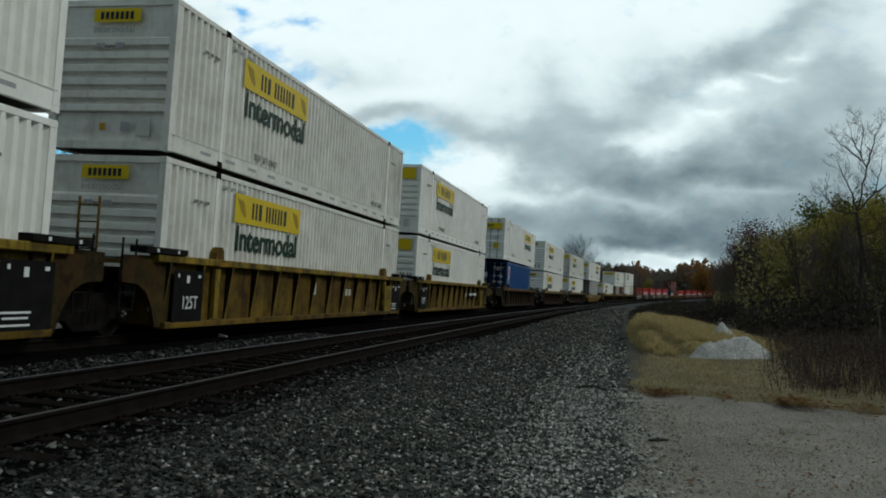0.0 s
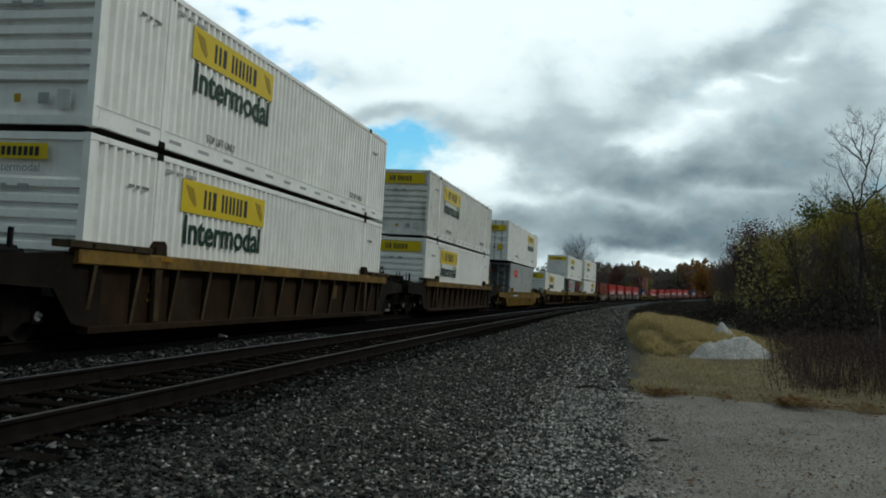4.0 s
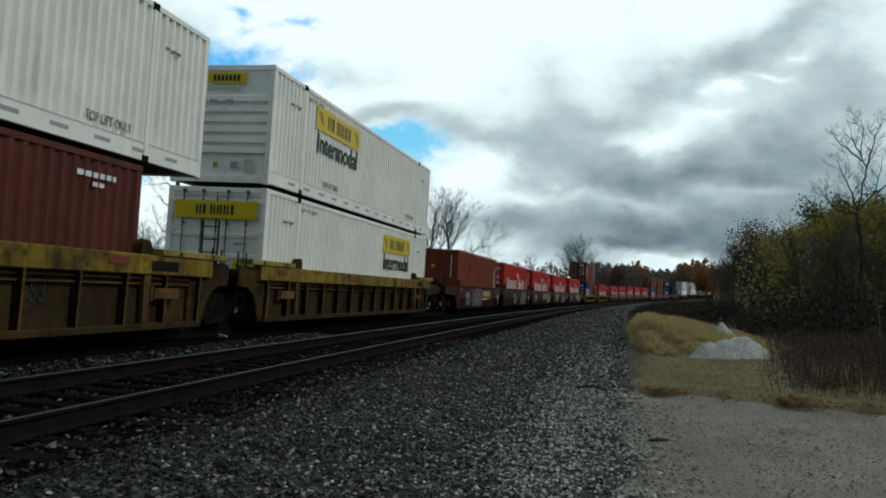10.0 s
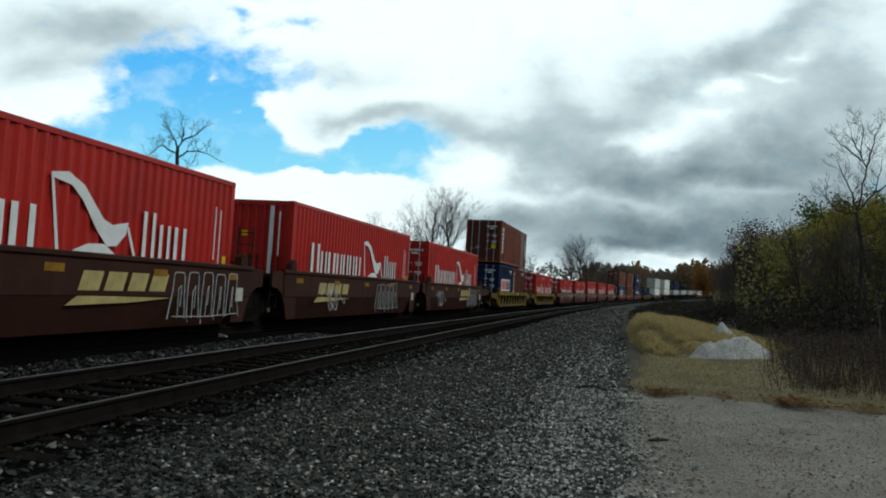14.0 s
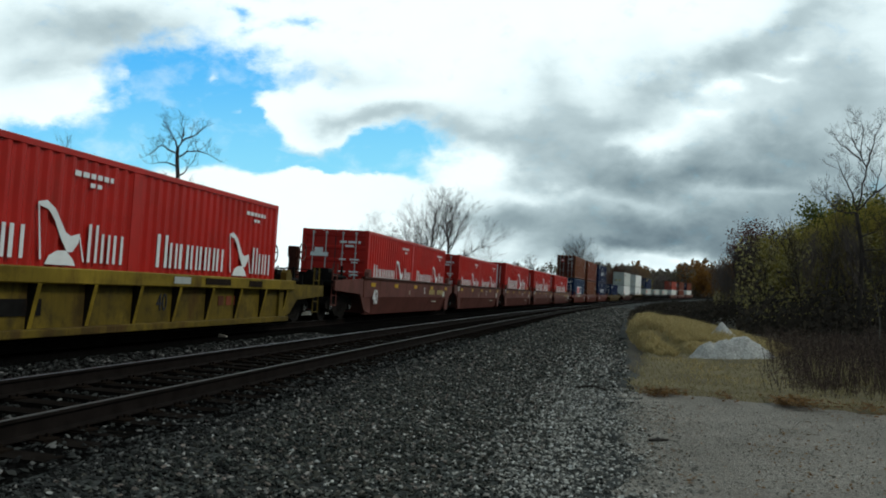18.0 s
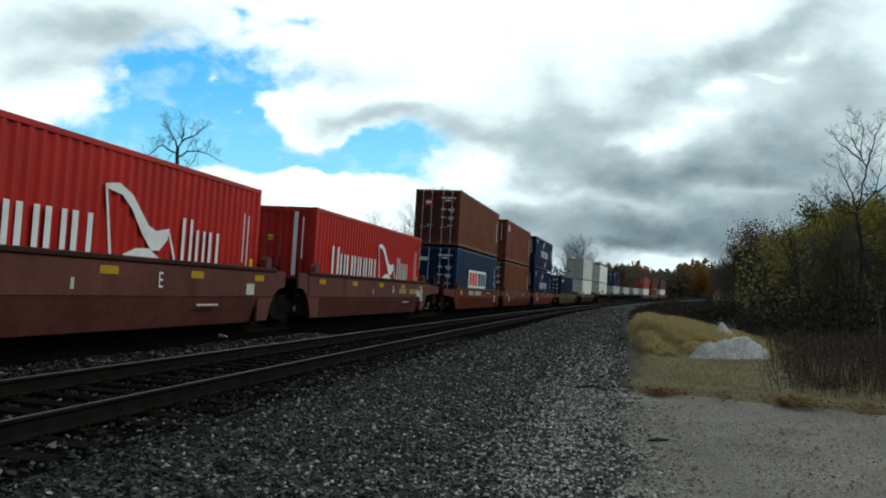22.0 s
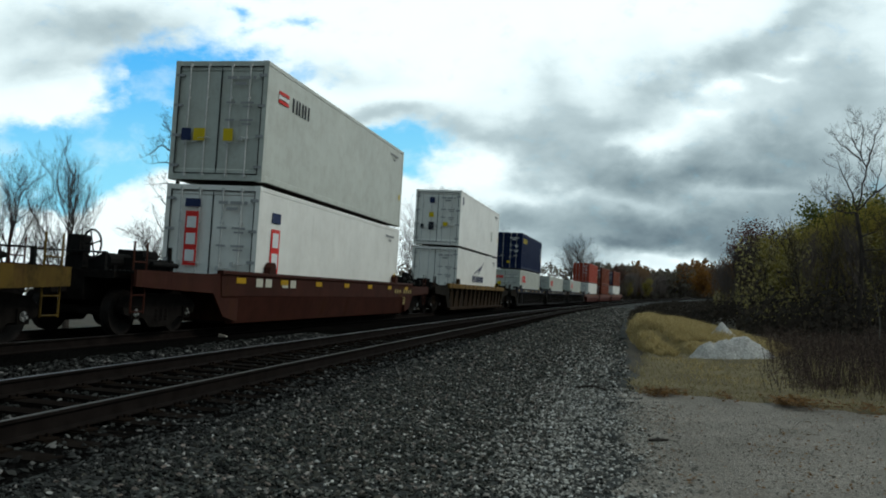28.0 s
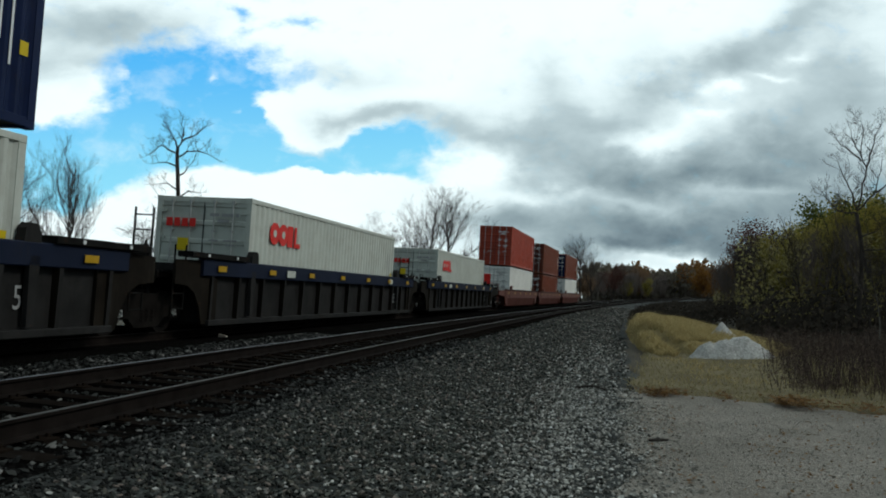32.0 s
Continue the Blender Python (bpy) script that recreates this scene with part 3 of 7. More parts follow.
# left edge, width, height of each dark stroke on a banner
BANNER_BARS = [(x, w, 0.38) for x, w in ((0.06, 0.09), (0.24, 0.09), (0.42, 0.14), (0.80, 0.09), (0.96, 0.09), (1.14, 0.09), (1.30, 0.09), (1.48, 0.09), (1.64, 0.09), (1.84, 0.14))]


def banner_box(label, lead="ribbed", banner=-5.28, big_end=True, base=WHITE):
    """A 53-foot white domestic container with a yellow banner and green lettering."""
    H = 2.9
    ob = container(label, 16.15, H, 2.6, base, 0.245, 0.075, lead, "door" if lead == "ribbed" else "ribbed", rod_mat=surface("dull_dark_rod", (0.10, 0.10, 0.095), 0.6, 0.2, 0.2, 6.0))
    b = slab(ob, YSIGN, banner, banner + 3.68, H - 0.96, H - 0.32, "yellow banner with dark bars", 0.006)
    b.name = "banner"
    for x0, x1, z0, z1 in ((0.10, 0.55, 0.12, 0.54), (3.14, 3.56, 0.12, 0.54)):
        wing = shared(("wing", x0), YDULL, lambda q: q.plate([(x0, z1), (x0 + 0.3, z1 - 0.05), (x1, z0 + 0.08), (x1 - 0.05, z0), (x0 + 0.18, z0 + 0.16)], -0.003, 0.003))
        part("emblem", wing, b, (0, -0.006, 0))
    part("lettering_bar", shared("banner_bars", DKSIGN, lambda q: [q.box(0.78 + x, 0.78 + x + w, -0.003, 0.003, 0.13, 0.13 + h) for x, w, h in BANNER_BARS]), b, (0, -0.006, 0), "dark bars")
    lettering("Intermodal", 0.78, GRNSIGN, ob, (banner + 1.84, -1.3 - 0.008, H - 1.33), (90, 0, 0), "dark green lettering", 1.0)
    lettering("TOP LIFT ONLY", 0.23, STENG, ob, (-3.9, -1.3 - 0.008, 0.49), (90, 0, 0), "grey lettering", 0.78)
    lettering("TOP LIFT ONLY", 0.23, STENG, ob, (5.0, -1.3 - 0.008, 0.49), (90, 0, 0), "grey lettering", 0.78)
    for x in (-6.1, 6.1):
        part("lifting_post", shared(("lifting_post", H), WHITE, lambda q: [q.box(-0.06, 0.06, -0.03, 0.03, 0.05, H - 0.02)]), ob, (x, -1.3 + 0.015, 0))
        part("lifting_casting", shared("lifting_casting", STEELD, lambda q: q.box(-0.09, 0.09, -0.05, 0.05, -0.07, 0.07, 0.012)), ob, (x, -1.27, H - 0.07))
        part("lifting_casting", shared("lifting_casting", STEELD, lambda q: q.box(-0.09, 0.09, -0.05, 0.05, -0.07, 0.07, 0.012)), ob, (x, -1.27, 0.06))
    bars(ob, STENG, -7.0, H - 0.72, (0.16, 0.10, 0.22), 0.06, 0.05)
    bars(ob, STENG, 6.5, H - 0.72, (0.14, 0.30), 0.06, 0.05)
    bars(ob, GREYL, -5.9, H - 0.30, (0.3, 0.2, 0.4), 0.1, 0.06)
    slab(ob, GREYW, -8.0, 8.0, 0.325, 0.345, "", 0.004, "rub_strip")
    if lead == "ribbed":
        if big_end:
            e = end_slab(ob, YSIGN, 0.24, 2.36, H - 0.62, H - 0.17, "yellow banner with dark bars", "banner")
            part("lettering_bar", shared("end_banner_bars", DKSIGN, lambda q: [q.box(-0.003, 0.003, 1.64 - 0.52 * (x + w), 1.64 - 0.52 * x, 0.10, 0.10 + 0.62 * h) for x, w, h in BANNER_BARS]), e, (-0.006, 0, 0), "dark bars")
        else:
            e = end_slab(ob, YSIGN, 0.85, 1.85, H - 0.46, H - 0.20, "yellow banner with dark bars", "banner")
            for i in range(7):
                part("lettering_bar", shared("elb_small", DKSIGN, lambda q: q.box(-0.003, 0.003, -0.07, 0, 0, 0.15)), e, (-0.006, 0.85 - 0.105 * i, 0.05))
            lettering("Intermodal", 0.20, GREYL, ob, (-8.075 - 0.03, 0, H - 0.60), (90, 0, -90), "grey lettering")
        end_slab(ob, REFL, 1.15, 1.27, 0.36, 0.50, "", "reflector")
        end_slab(ob, GREYL, 1.6, 1.8, 0.34, 0.52, "", "data_plate")
        end_slab(ob, GREYW, 1.95, 2.2, 0.26, 0.58, "", "document_box")
        bars_y = (0.95, 1.05, 1.35)
        for i, r in enumerate(bars_y):
            end_slab(ob, GREYL, r, r + 0.08 + 0.12 * (i == 2), H - 0.95, H - 0.86, "", "lettering_bar")
    else:
        e = end_slab(ob, YSIGN, 0.22, 2.40, H - 0.78, H - 0.35, "yellow banner with dark bars", "banner", 0.045)
        part("lettering_bar", shared("end_banner_bars", DKSIGN, lambda q: [q.box(-0.003, 0.003, 1.64 - 0.52 * (x + w), 1.64 - 0.52 * x, 0.09, 0.09 + 0.62 * h) for x, w, h in BANNER_BARS]), e, (-0.006, 0, 0), "dark bars")
        end_slab(ob, YSIGN, 1.85, 2.2, 0.75, 1.15, "yellow notice", "notice", 0.045)
        end_slab(ob, GREYL, 1.85, 2.2, 1.5, 1.56, "", "lettering_bar", 0.045)
    return ob


def swoosh(cx, cz, r, a0, a1, w):
    n = 10
    out = [(cx + r * math.cos(radians(a0 + (a1 - a0) * i / n)), cz + r * math.sin(radians(a0 + (a1 - a0) * i / n))) for i in range(n + 1)]
    inn = [(cx + (r - w * math.sin(math.pi * i / n)) * math.cos(radians(a0 + (a1 - a0) * i / n)), cz + (r - w * math.sin(math.pi * i / n)) * math.sin(radians(a0 + (a1 - a0) * i / n))) for i in range(n, -1, -1)]
    return out + inn[1:-1]


def iso(label, L, H, mat, lead="door", door_mat=None, marks=True, kind="freight", flutes=0.28):
    ob = container(label, L, H, 2.44, mat, flutes if kind == "freight" else 1.2, 0.042 if kind == "freight" else 0.004, lead, "end" if lead == "door" else "door", kind, None, door_mat)
    if marks:
        id_marks(ob, WSIGN if mat not in (REEFER, GREYW, GREYP, WHITE) else GREYL, L < 7 or kind == "reefer", lead == "door")
    if lead == "end":
        end_slab(ob, WSIGN, 2.02, 2.06, H - 1.5, H - 0.3, "", "lettering_bar", 0.0)
        end_slab(ob, YSIGN, 0.95, 1.12, H - 1.0, H - 0.85, "", "notice", 0.0)
    for i in range(3):
        slab(ob, WSIGN if mat not in (REEFER, GREYW, GREYP, WHITE) else GREYL, L / 2 - 0.62 - 0.22 * i, L / 2 - 0.58 - 0.22 * i, 0.8 + 0.3 * i, H - 0.7 + 0.05 * i, "", 0.006, "lettering_bar") if L > 7 and kind == "freight" and i < 2 else None
    slab(ob, YSIGN, L / 2 - 0.42, L / 2 - 0.26, 1.0, 1.2, "", 0.006, "notice") if L > 7 else None
    return ob


def bird_box(label, L, H, lead, x0):
    """Red container with a white bird emblem and white bars where the name stands."""
    ob = iso(label, L, H, RED, lead, RED)
    k = 1.0 if L > 7 else 0.62
    z = H - 1.95 if L > 7 else H - 1.75
    hh = 0.92 if L > 7 else 0.62
    wide = 1.3 if L > 7 else 1.0
    bars(ob, WSIGN, x0, z, [w * k * (1.08 if L > 7 else 1) for w in (0.62, 0.46, 0.6, 0.46, 0.48, 0.48, 0.50)], 0.10 * k, hh * 0.78, "lettering_bar", (1.28,))
    bx = x0 + (4.72 if L > 7 else 4.55) * k
    for pts in (((0.0, 1.26), (0.30, 1.32), (0.62, 1.16), (0.86, 0.88), (1.05, 0.66), (1.25, 0.58), (1.60, 0.66), (1.56, 0.44), (1.36, 0.22), (1.16, 0.20), (0.92, 0.46), (0.62, 0.90), (0.38, 1.12), (0.05, 1.18)),
                ((0.38, -0.10), (0.50, 0.10), (0.78, 0.22), (1.10, 0.24), (1.38, 0.06), (1.50, -0.10)), ((0.0, 1.24), (0.05, 1.20), (0.24, 0.0), (0.18, 0.0)), ((1.56, 0.60), (1.62, 0.58), (1.84, 0.0), (1.78, 0.0))):
        outline(ob, WSIGN, [(bx + a * k * wide, z + c * hh / 0.92) for a, c in pts], "white bird emblem")
    bars(ob, WSIGN, bx + (2.0 * wide - 0.05) * k, z, [w * k for w in (0.42, 0.40, 0.46)], 0.13 * k, hh * 0.78, "lettering_bar", (1.28,))
    if lead == "door":
        end_slab(ob, WSIGN, 0.35, 1.0, H - 0.95, H - 0.82, "white emblem", "emblem", 0.05)
        end_slab(ob, WSIGN, 0.5, 0.8, H - 0.82, H - 0.65, "white emblem", "emblem", 0.05)
    else:
        end_slab(ob, WSIGN, 1.75, 1.87, 0.9, H - 0.15, "", "lettering_bar", 0.0)
    return ob


def board_box(label, L, H, mat, x0, w, h, z):
    ob = iso(label, L, H, mat, "door", NAVY)
    b = slab(ob, WSIGN, x0, x0 + w, z, z + h, "white board with red and navy bars", 0.008)
    u = w / 7.4
    for i in range(6):
        m = REDSIGN if i < 3 else NVSIGN
        x = 0.35 * u + i * 1.12 * u + (0.25 * u if i > 2 else 0)
        part("lettering_bar", shared(("cb", round(u, 3), h), m, lambda q: q.box(0, 0.85 * u, -0.003, 0.003, 0, h * 0.74)), b, (x, -0.007, h * 0.13))
    end_slab(ob, GREYW, 0.3, 0.85, H - 0.75, H - 0.55, "pale emblem", "emblem", 0.05)
    return ob


def arc_box(label, lead):
    ob = iso(label, 12.19, 2.9, NAVY, lead, NAVY)
    bars(ob, WSIGN, -2.5, 1.18, (0.66, 0.80, 0.66, -0.12, 0.66, 0.66, 0.80), 0.10, 0.62)
    outline(ob, WSIGN, swoosh(-0.3, 1.5, 1.15, 160, 85, 0.22), "white arc")
    outline(ob, WSIGN, swoosh(0.3, 1.45, 1.15, 340, 265, 0.22), "white arc")
    slab(ob, GREYW, -5.6, -4.7, 2.35, 2.4, "", 0.012, "lettering_bar")
    slab(ob, GREYW, -5.4, -5.0, 2.45, 2.7, "", 0.012, "emblem")
    return ob


def blossom_box(label, L, H, mat, x0=-5.05):
    # Doors of grey boxes are painted darker for the overhang's shade and dirt.
    ob = iso(label, L, H, mat, "door", GREYSHADE if mat is GREYP else GREYW)
    for i in range(2):
        outline(ob, REDSIGN, [(x0 + 0.30 + i * 0.52 + 0.30 * math.cos(a * 0.628), H - 0.72 + 0.28 * math.sin(a * 0.628)) for a in range(10)], "red emblem")
        outline(ob, mat, [(x0 + 0.30 + i * 0.52 + 0.10 * math.cos(a * 0.785), H - 0.72 + 0.10 * math.sin(a * 0.785)) for a in range(8)], "emblem centre", "emblem", 0.018)
    slab(ob, REDSIGN, x0 + 1.08, x0 + 1.42, H - 1.0, H - 0.46, "red emblem", 0.012, "emblem")
    slab(ob, REDSIGN, x0 + 1.52, x0 + 1.66, H - 1.0, H - 0.46, "red emblem", 0.012, "emblem")
    slab(ob, REDSIGN, x0 + 1.66, x0 + 1.92, H - 1.0, H - 0.88, "red emblem", 0.012, "emblem")
    for i in range(4):
        end_slab(ob, REDSIGN, 0.30 + i * 0.20, 0.46 + i * 0.20, H - 0.72, H - 0.52, "red emblem", "emblem", 0.05)
    end_slab(ob, YSIGN, 0.62, 0.9, 1.3, 1.6, "yellow notice", "notice", 0.05)
    return ob


# ---------------------------------------------------------------- well cars
WHEEL_R = 0.42
SPIN = []


def truck(car, x):
    """A two-axle truck under the car at x: bolster, side frames, wheels, springs."""
    tr = part("truck", shared("truck_bolster", STEELD, lambda s: [s.box(-0.22, 0.22, -1.05, 1.05, 0.20, 0.50, 0.03), s.rod((0, 0, 0.45), (0, 0, 0.62), 0.3, 12)]), car, (x, 0, 0), "dark steel truck with rusty wheels")

    def frame_side(s):
        pts = [(-1.25, 0.34), (-1.05, 0.52), (-0.55, 0.58), (0.55, 0.58), (1.05, 0.52), (1.25, 0.34), (1.20, 0.20), (0.95, 0.14), (0.60, 0.12), (0.38, -0.06), (-0.38, -0.06), (-0.60, 0.12), (-0.95, 0.14), (-1.20, 0.20)]
        s.plate(pts, -0.07, 0.07)
        s.box(-1.02, -0.76, -0.10, 0.10, 0.10, 0.34)
        s.box(0.76, 1.02, -0.10, 0.10, 0.10, 0.34)
    for sg in (-1, 1):
        part("side_frame", shared("side_frame", STEELD, frame_side), tr, (0, sg * 1.0, 0))
        for i in (-1, 0, 1):
            part("spring", shared("spring", STEELD, lambda s: [s.rod((0, 0, 0.06 + 0.06 * k), (0, 0, 0.10 + 0.06 * k), 0.075, 8) for k in range(4)]), tr, (i * 0.17, sg * 1.02, 0))

    def wheelset(s):
        s.rod((0, -1.10, 0), (0, 1.10, 0), 0.085, 10)
        for sg in (-1, 1):
            for k in range(3):
                a = k * 2.0944
                s.rod((0.05 * math.cos(a), sg * 1.10, 0.05 * math.sin(a)), (0.05 * math.cos(a), sg * 1.125, 0.05 * math.sin(a)), 0.024, 6)
        for sg in (-1, 1):
            s.rod((0, sg * 0.69, 0), (0, sg * 0.82, 0), WHEEL_R, 24)
            s.rod((0, sg * 0.66, 0), (0, sg * 0.69, 0), WHEEL_R + 0.027, 24)
            s.rod((0, sg * 0.82, 0), (0, sg * 0.85, 0), 0.16, 12)
            for k in range(5):
                a = k * 1.2566
                s.rod((0.26 * math.cos(a), sg * 0.822, 0.26 * math.sin(a)), (0.26 * math.cos(a), sg * 0.828, 0.26 * math.sin(a)), 0.05, 6)
    wm = shared("wheelset", WHEELM, wheelset)
    if len(wm.materials) == 1:
        wm.materials.append(ROD)
        for p in wm.polygons:
            if abs(p.center.y) > 1.09:
                p.material_index = 1
    for ax in (-0.89, 0.89):
        w = part("wheelset", wm, tr, (ax, 0, FAR_Z + WHEEL_R))
        SPIN.append((w, ax))
    return tr


def car_end(car, ex, hw, half, joint, top, mat, deck_mat, brake, has_truck):
    """The end structure of a unit: deck, bolster, brackets, steps, stanchions, coupler or joint."""
    end = half - (0.28 if joint else 0.45)
    x0, x1 = sorted((ex * (hw - 0.1), ex * end))
    dz = min(top - 0.14, 1.02)
    part("end_platform", shared(("end_platform", round(x1 - x0, 2)), deck_mat, lambda s: [s.box(0, x1 - x0, -1.05, 1.05, -0.14, 0.0, 0.02), s.box(0, x1 - x0, -0.45, 0.45, -0.55, -0.14)]), car, (x0, 0, dz))
    part("grating", shared(("grating", round(x1 - x0, 2)), CHARC, lambda s: [s.box(0.05, x1 - x0 - 0.05, -1.36 + 0.09 * k, -1.33 + 0.09 * k, 0, 0.03) for k in range(6)] + [s.box(0.1 + 0.4 * k, 0.14 + 0.4 * k, -1.38, -0.88, -0.03, 0.0) for k in range(int((x1 - x0) / 0.4))]), car, (x0, 0, dz))
    for sg in (-1, 1):
        arm = SHADEGRIME if mat in (CHARWEB, DARKWEB) else YELEND if mat in (YELPAN, RUSTWEB) else mat
        wing = shared(("end_bracket", round(end - hw, 2), round(top, 2), ex, round(dz, 2)), arm, lambda s: s.plate([(ex * (hw - 0.4), top - 0.02), (ex * (hw + 0.9), top - 0.10), (ex * (end - 0.1), dz + 0.04), (ex * (end - 0.1), dz - 0.26), (ex * (hw + 0.75), dz - 0.36), (ex * (hw + 0.28), 0.12), (ex * (hw - 0.4), -0.02)] if end - hw > 1.4 else [(ex * (hw - 0.4), top - 0.02), (ex * (end - 0.02), top - 0.06), (ex * (end - 0.02), dz - 0.22), (ex * (hw + 0.80), dz - 0.26), (ex * (hw + 0.52), dz - 0.40), (ex * (hw + 0.32), 0.34), (ex * (hw + 0.18), -0.02), (ex * (hw - 0.4), -0.02)], -0.03, 0.03))
        part("end_bracket", wing, car, (0, sg * 1.40, 0))
        part("corner_guide", shared(("corner_guide", ex), mat, lambda s: s.plate([(0, 0), (ex * 0.36, 0), (ex * 0.34, 0.16), (ex * 0.25, 0.27), (ex * 0.10, 0.28), (ex * 0.02, 0.20)], -0.09, 0.07)), car, (ex * (hw - 2.2 if hw > 7 else hw - 0.2), sg * 1.40, top - 0.01))
    if not joint:
        part("coupler", shared(("coupler", ex), STEELD, lambda s: [s.box(*sorted((ex * -0.6, ex * 0.25)), -0.11, 0.11, -0.12, 0.12, 0.02), s.box(*sorted((ex * 0.2, ex * 0.48)), -0.17, 0.17, -0.15, 0.16, 0.04)]), car, (ex * (half - 0.45), 0, 0.66))
        part("air_hose", shared(("air_hose", ex), BLACK, lambda s: [s.rod((0, 0.35, 0), (ex * 0.15, 0.33, -0.22), 0.025), s.rod((ex * 0.15, 0.33, -0.22), (ex * 0.42, 0.15, -0.26), 0.025)]), car, (ex * (half - 0.45), 0, 0.55))
    else:
        part("articulation", shared(("articulation", ex), STEELD, lambda s: [s.box(*sorted((ex * -0.5, ex * 0.28)), -0.28, 0.28, -0.2, 0.2, 0.05)]), car, (ex * (half - 0.3), 0, 0.62))
    xe = ex * (end - 0.12)
    for sg in (-1, 1):
        def steps(s):
            for px in (-0.2, 0.2):
                s.rod((px, 0, -0.75), (px, 0, 0.55), 0.02)
            for k in range(4):
                s.rod((-0.2, 0, -0.72 + 0.3 * k), (0.2, 0, -0.72 + 0.3 * k), 0.016)
        part("step_ladder", shared("step_ladder", mat if not joint else BLACK, steps), car, (xe - ex * 0.25, sg * 1.30, dz))
        part("stanchion", shared("stanchion", BLACK if mat is not YEL else mat, lambda s: [s.box(-0.035, 0.035, -0.03, 0.03, 0, 0.34), s.box(-0.06, 0.06, -0.05, 0.05, 0, 0.06)]), car, (xe, sg * 0.75, dz))
    if joint and ex < 0:
        def tall(s):
            for py in (-0.2, 0.2):
                s.rod((0, py, -0.5), (0, py, 1.25), 0.025)
            for k in range(6):
                s.rod((0, -0.2, -0.4 + 0.3 * k), (0, 0.2, -0.4 + 0.3 * k), 0.016)
        part("end_ladder", shared("end_ladder", mat, tall), car, (xe + 0.08, -0.55, dz), "upright end ladder")
    part("handrail", shared("handrail", BLACK, lambda s: [s.rod((0, -0.75, 0.32), (0, 0.75, 0.32), 0.018)]), car, (xe, 0, dz))
    if not joint:
        part("equipment_box", shared(("equipment_box", ex), BLACK, lambda s: [s.box(-0.50, 0.50, -0.95, 0.80, 0, 0.26, 0.03), s.box(-0.22, 0.30, -0.70, -0.15, 0.26, 0.42, 0.03), s.rod((-0.4, -1.02, 0.16), (0.5, -1.02, 0.16), 0.05, 8), s.box(0.30, 0.36, -0.98, -0.92, 0, 0.52)]), car, (xe - ex * 1.45, 0, dz), "dark brake gear on the end platform")
    if brake:
        rise = 0.88 if mat in (CARRED, CARORG, YELBWEB) else 0.48

        def brake_stand(s):
            s.box(-0.09, 0.09, -0.15, 0.15, 0, rise + 0.14, 0.03)
            s.box(-0.16, 0.16, -0.12, 0.16, rise - 0.20, rise + 0.16, 0.03)
            s.rod((0, -0.10, rise), (0, -0.25, rise), 0.03)

        def brake_wheel(s):
            n = 14
            for k in range(n):
                a, b = 6.28319 * k / n, 6.28319 * (k + 1) / n
                s.rod((0.27 * math.cos(a), 0, 0.27 * math.sin(a)), (0.27 * math.cos(b), 0, 0.27 * math.sin(b)), 0.02, 5)
            for k in range(4):
                a = 1.5708 * k + 0.3
                s.rod((0, 0, 0), (0.27 * math.cos(a), 0, 0.27 * math.sin(a)), 0.015, 5)
        bs = part("brake_stand", shared(("brake_stand", rise), BLACK if mat is not CARRED else CPRED, brake_stand), car, (xe - ex * 0.55, 0.2, dz), "dark hand brake stand")
        part("brake_wheel", shared("brake_wheel", BLACK if mat is not CARRED else CARRED, brake_wheel), bs, (0, -0.27, rise))
        part("air_tank", shared("air_tank", BLACK, lambda s: [s.rod((-0.5, 0, 0.18), (0.5, 0, 0.18), 0.15, 12), s.box(-0.4, -0.3, -0.15, 0.15, 0, 0.1), s.box(0.3, 0.4, -0.15, 0.15, 0, 0.1)]), car, (xe - ex * 1.05, -0.35, dz))
    if has_truck:
        truck(car, ex * (half - 2.0) if not joint else ex * half)


def fins(web, n, hw, high, deep, sg, mat, foot=0.025):
    """Upright fins on a side wall: worn outer edges, flanks coloured dark for shade and grime. The far wall carries
    them in its own mesh.
    """
    spots = [-hw + 0.1 + (2 * hw - 0.2) * i / n for i in range(n + 1)]
    prof = [(0, 0.02), (0, high), (sg * deep, high), (sg * foot, 0.02)][::1 if sg < 0 else -1]
    if sg > 0:
        part("far_fins", shared(("far_fins", hw, n, high, deep, foot), mat, lambda s: [s.prism(prof, x - 0.05, x + 0.05) for x in spots]), web, (0, sg * 0.012, 0))
        return
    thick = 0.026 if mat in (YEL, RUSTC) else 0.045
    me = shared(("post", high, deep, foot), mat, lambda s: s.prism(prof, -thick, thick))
    # Only the outer face keeps the post paint; the rest carries painted shade.
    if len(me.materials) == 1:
        me.materials.append(SHADEGRIME)
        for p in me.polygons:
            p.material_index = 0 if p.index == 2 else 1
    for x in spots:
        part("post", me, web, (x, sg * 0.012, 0))


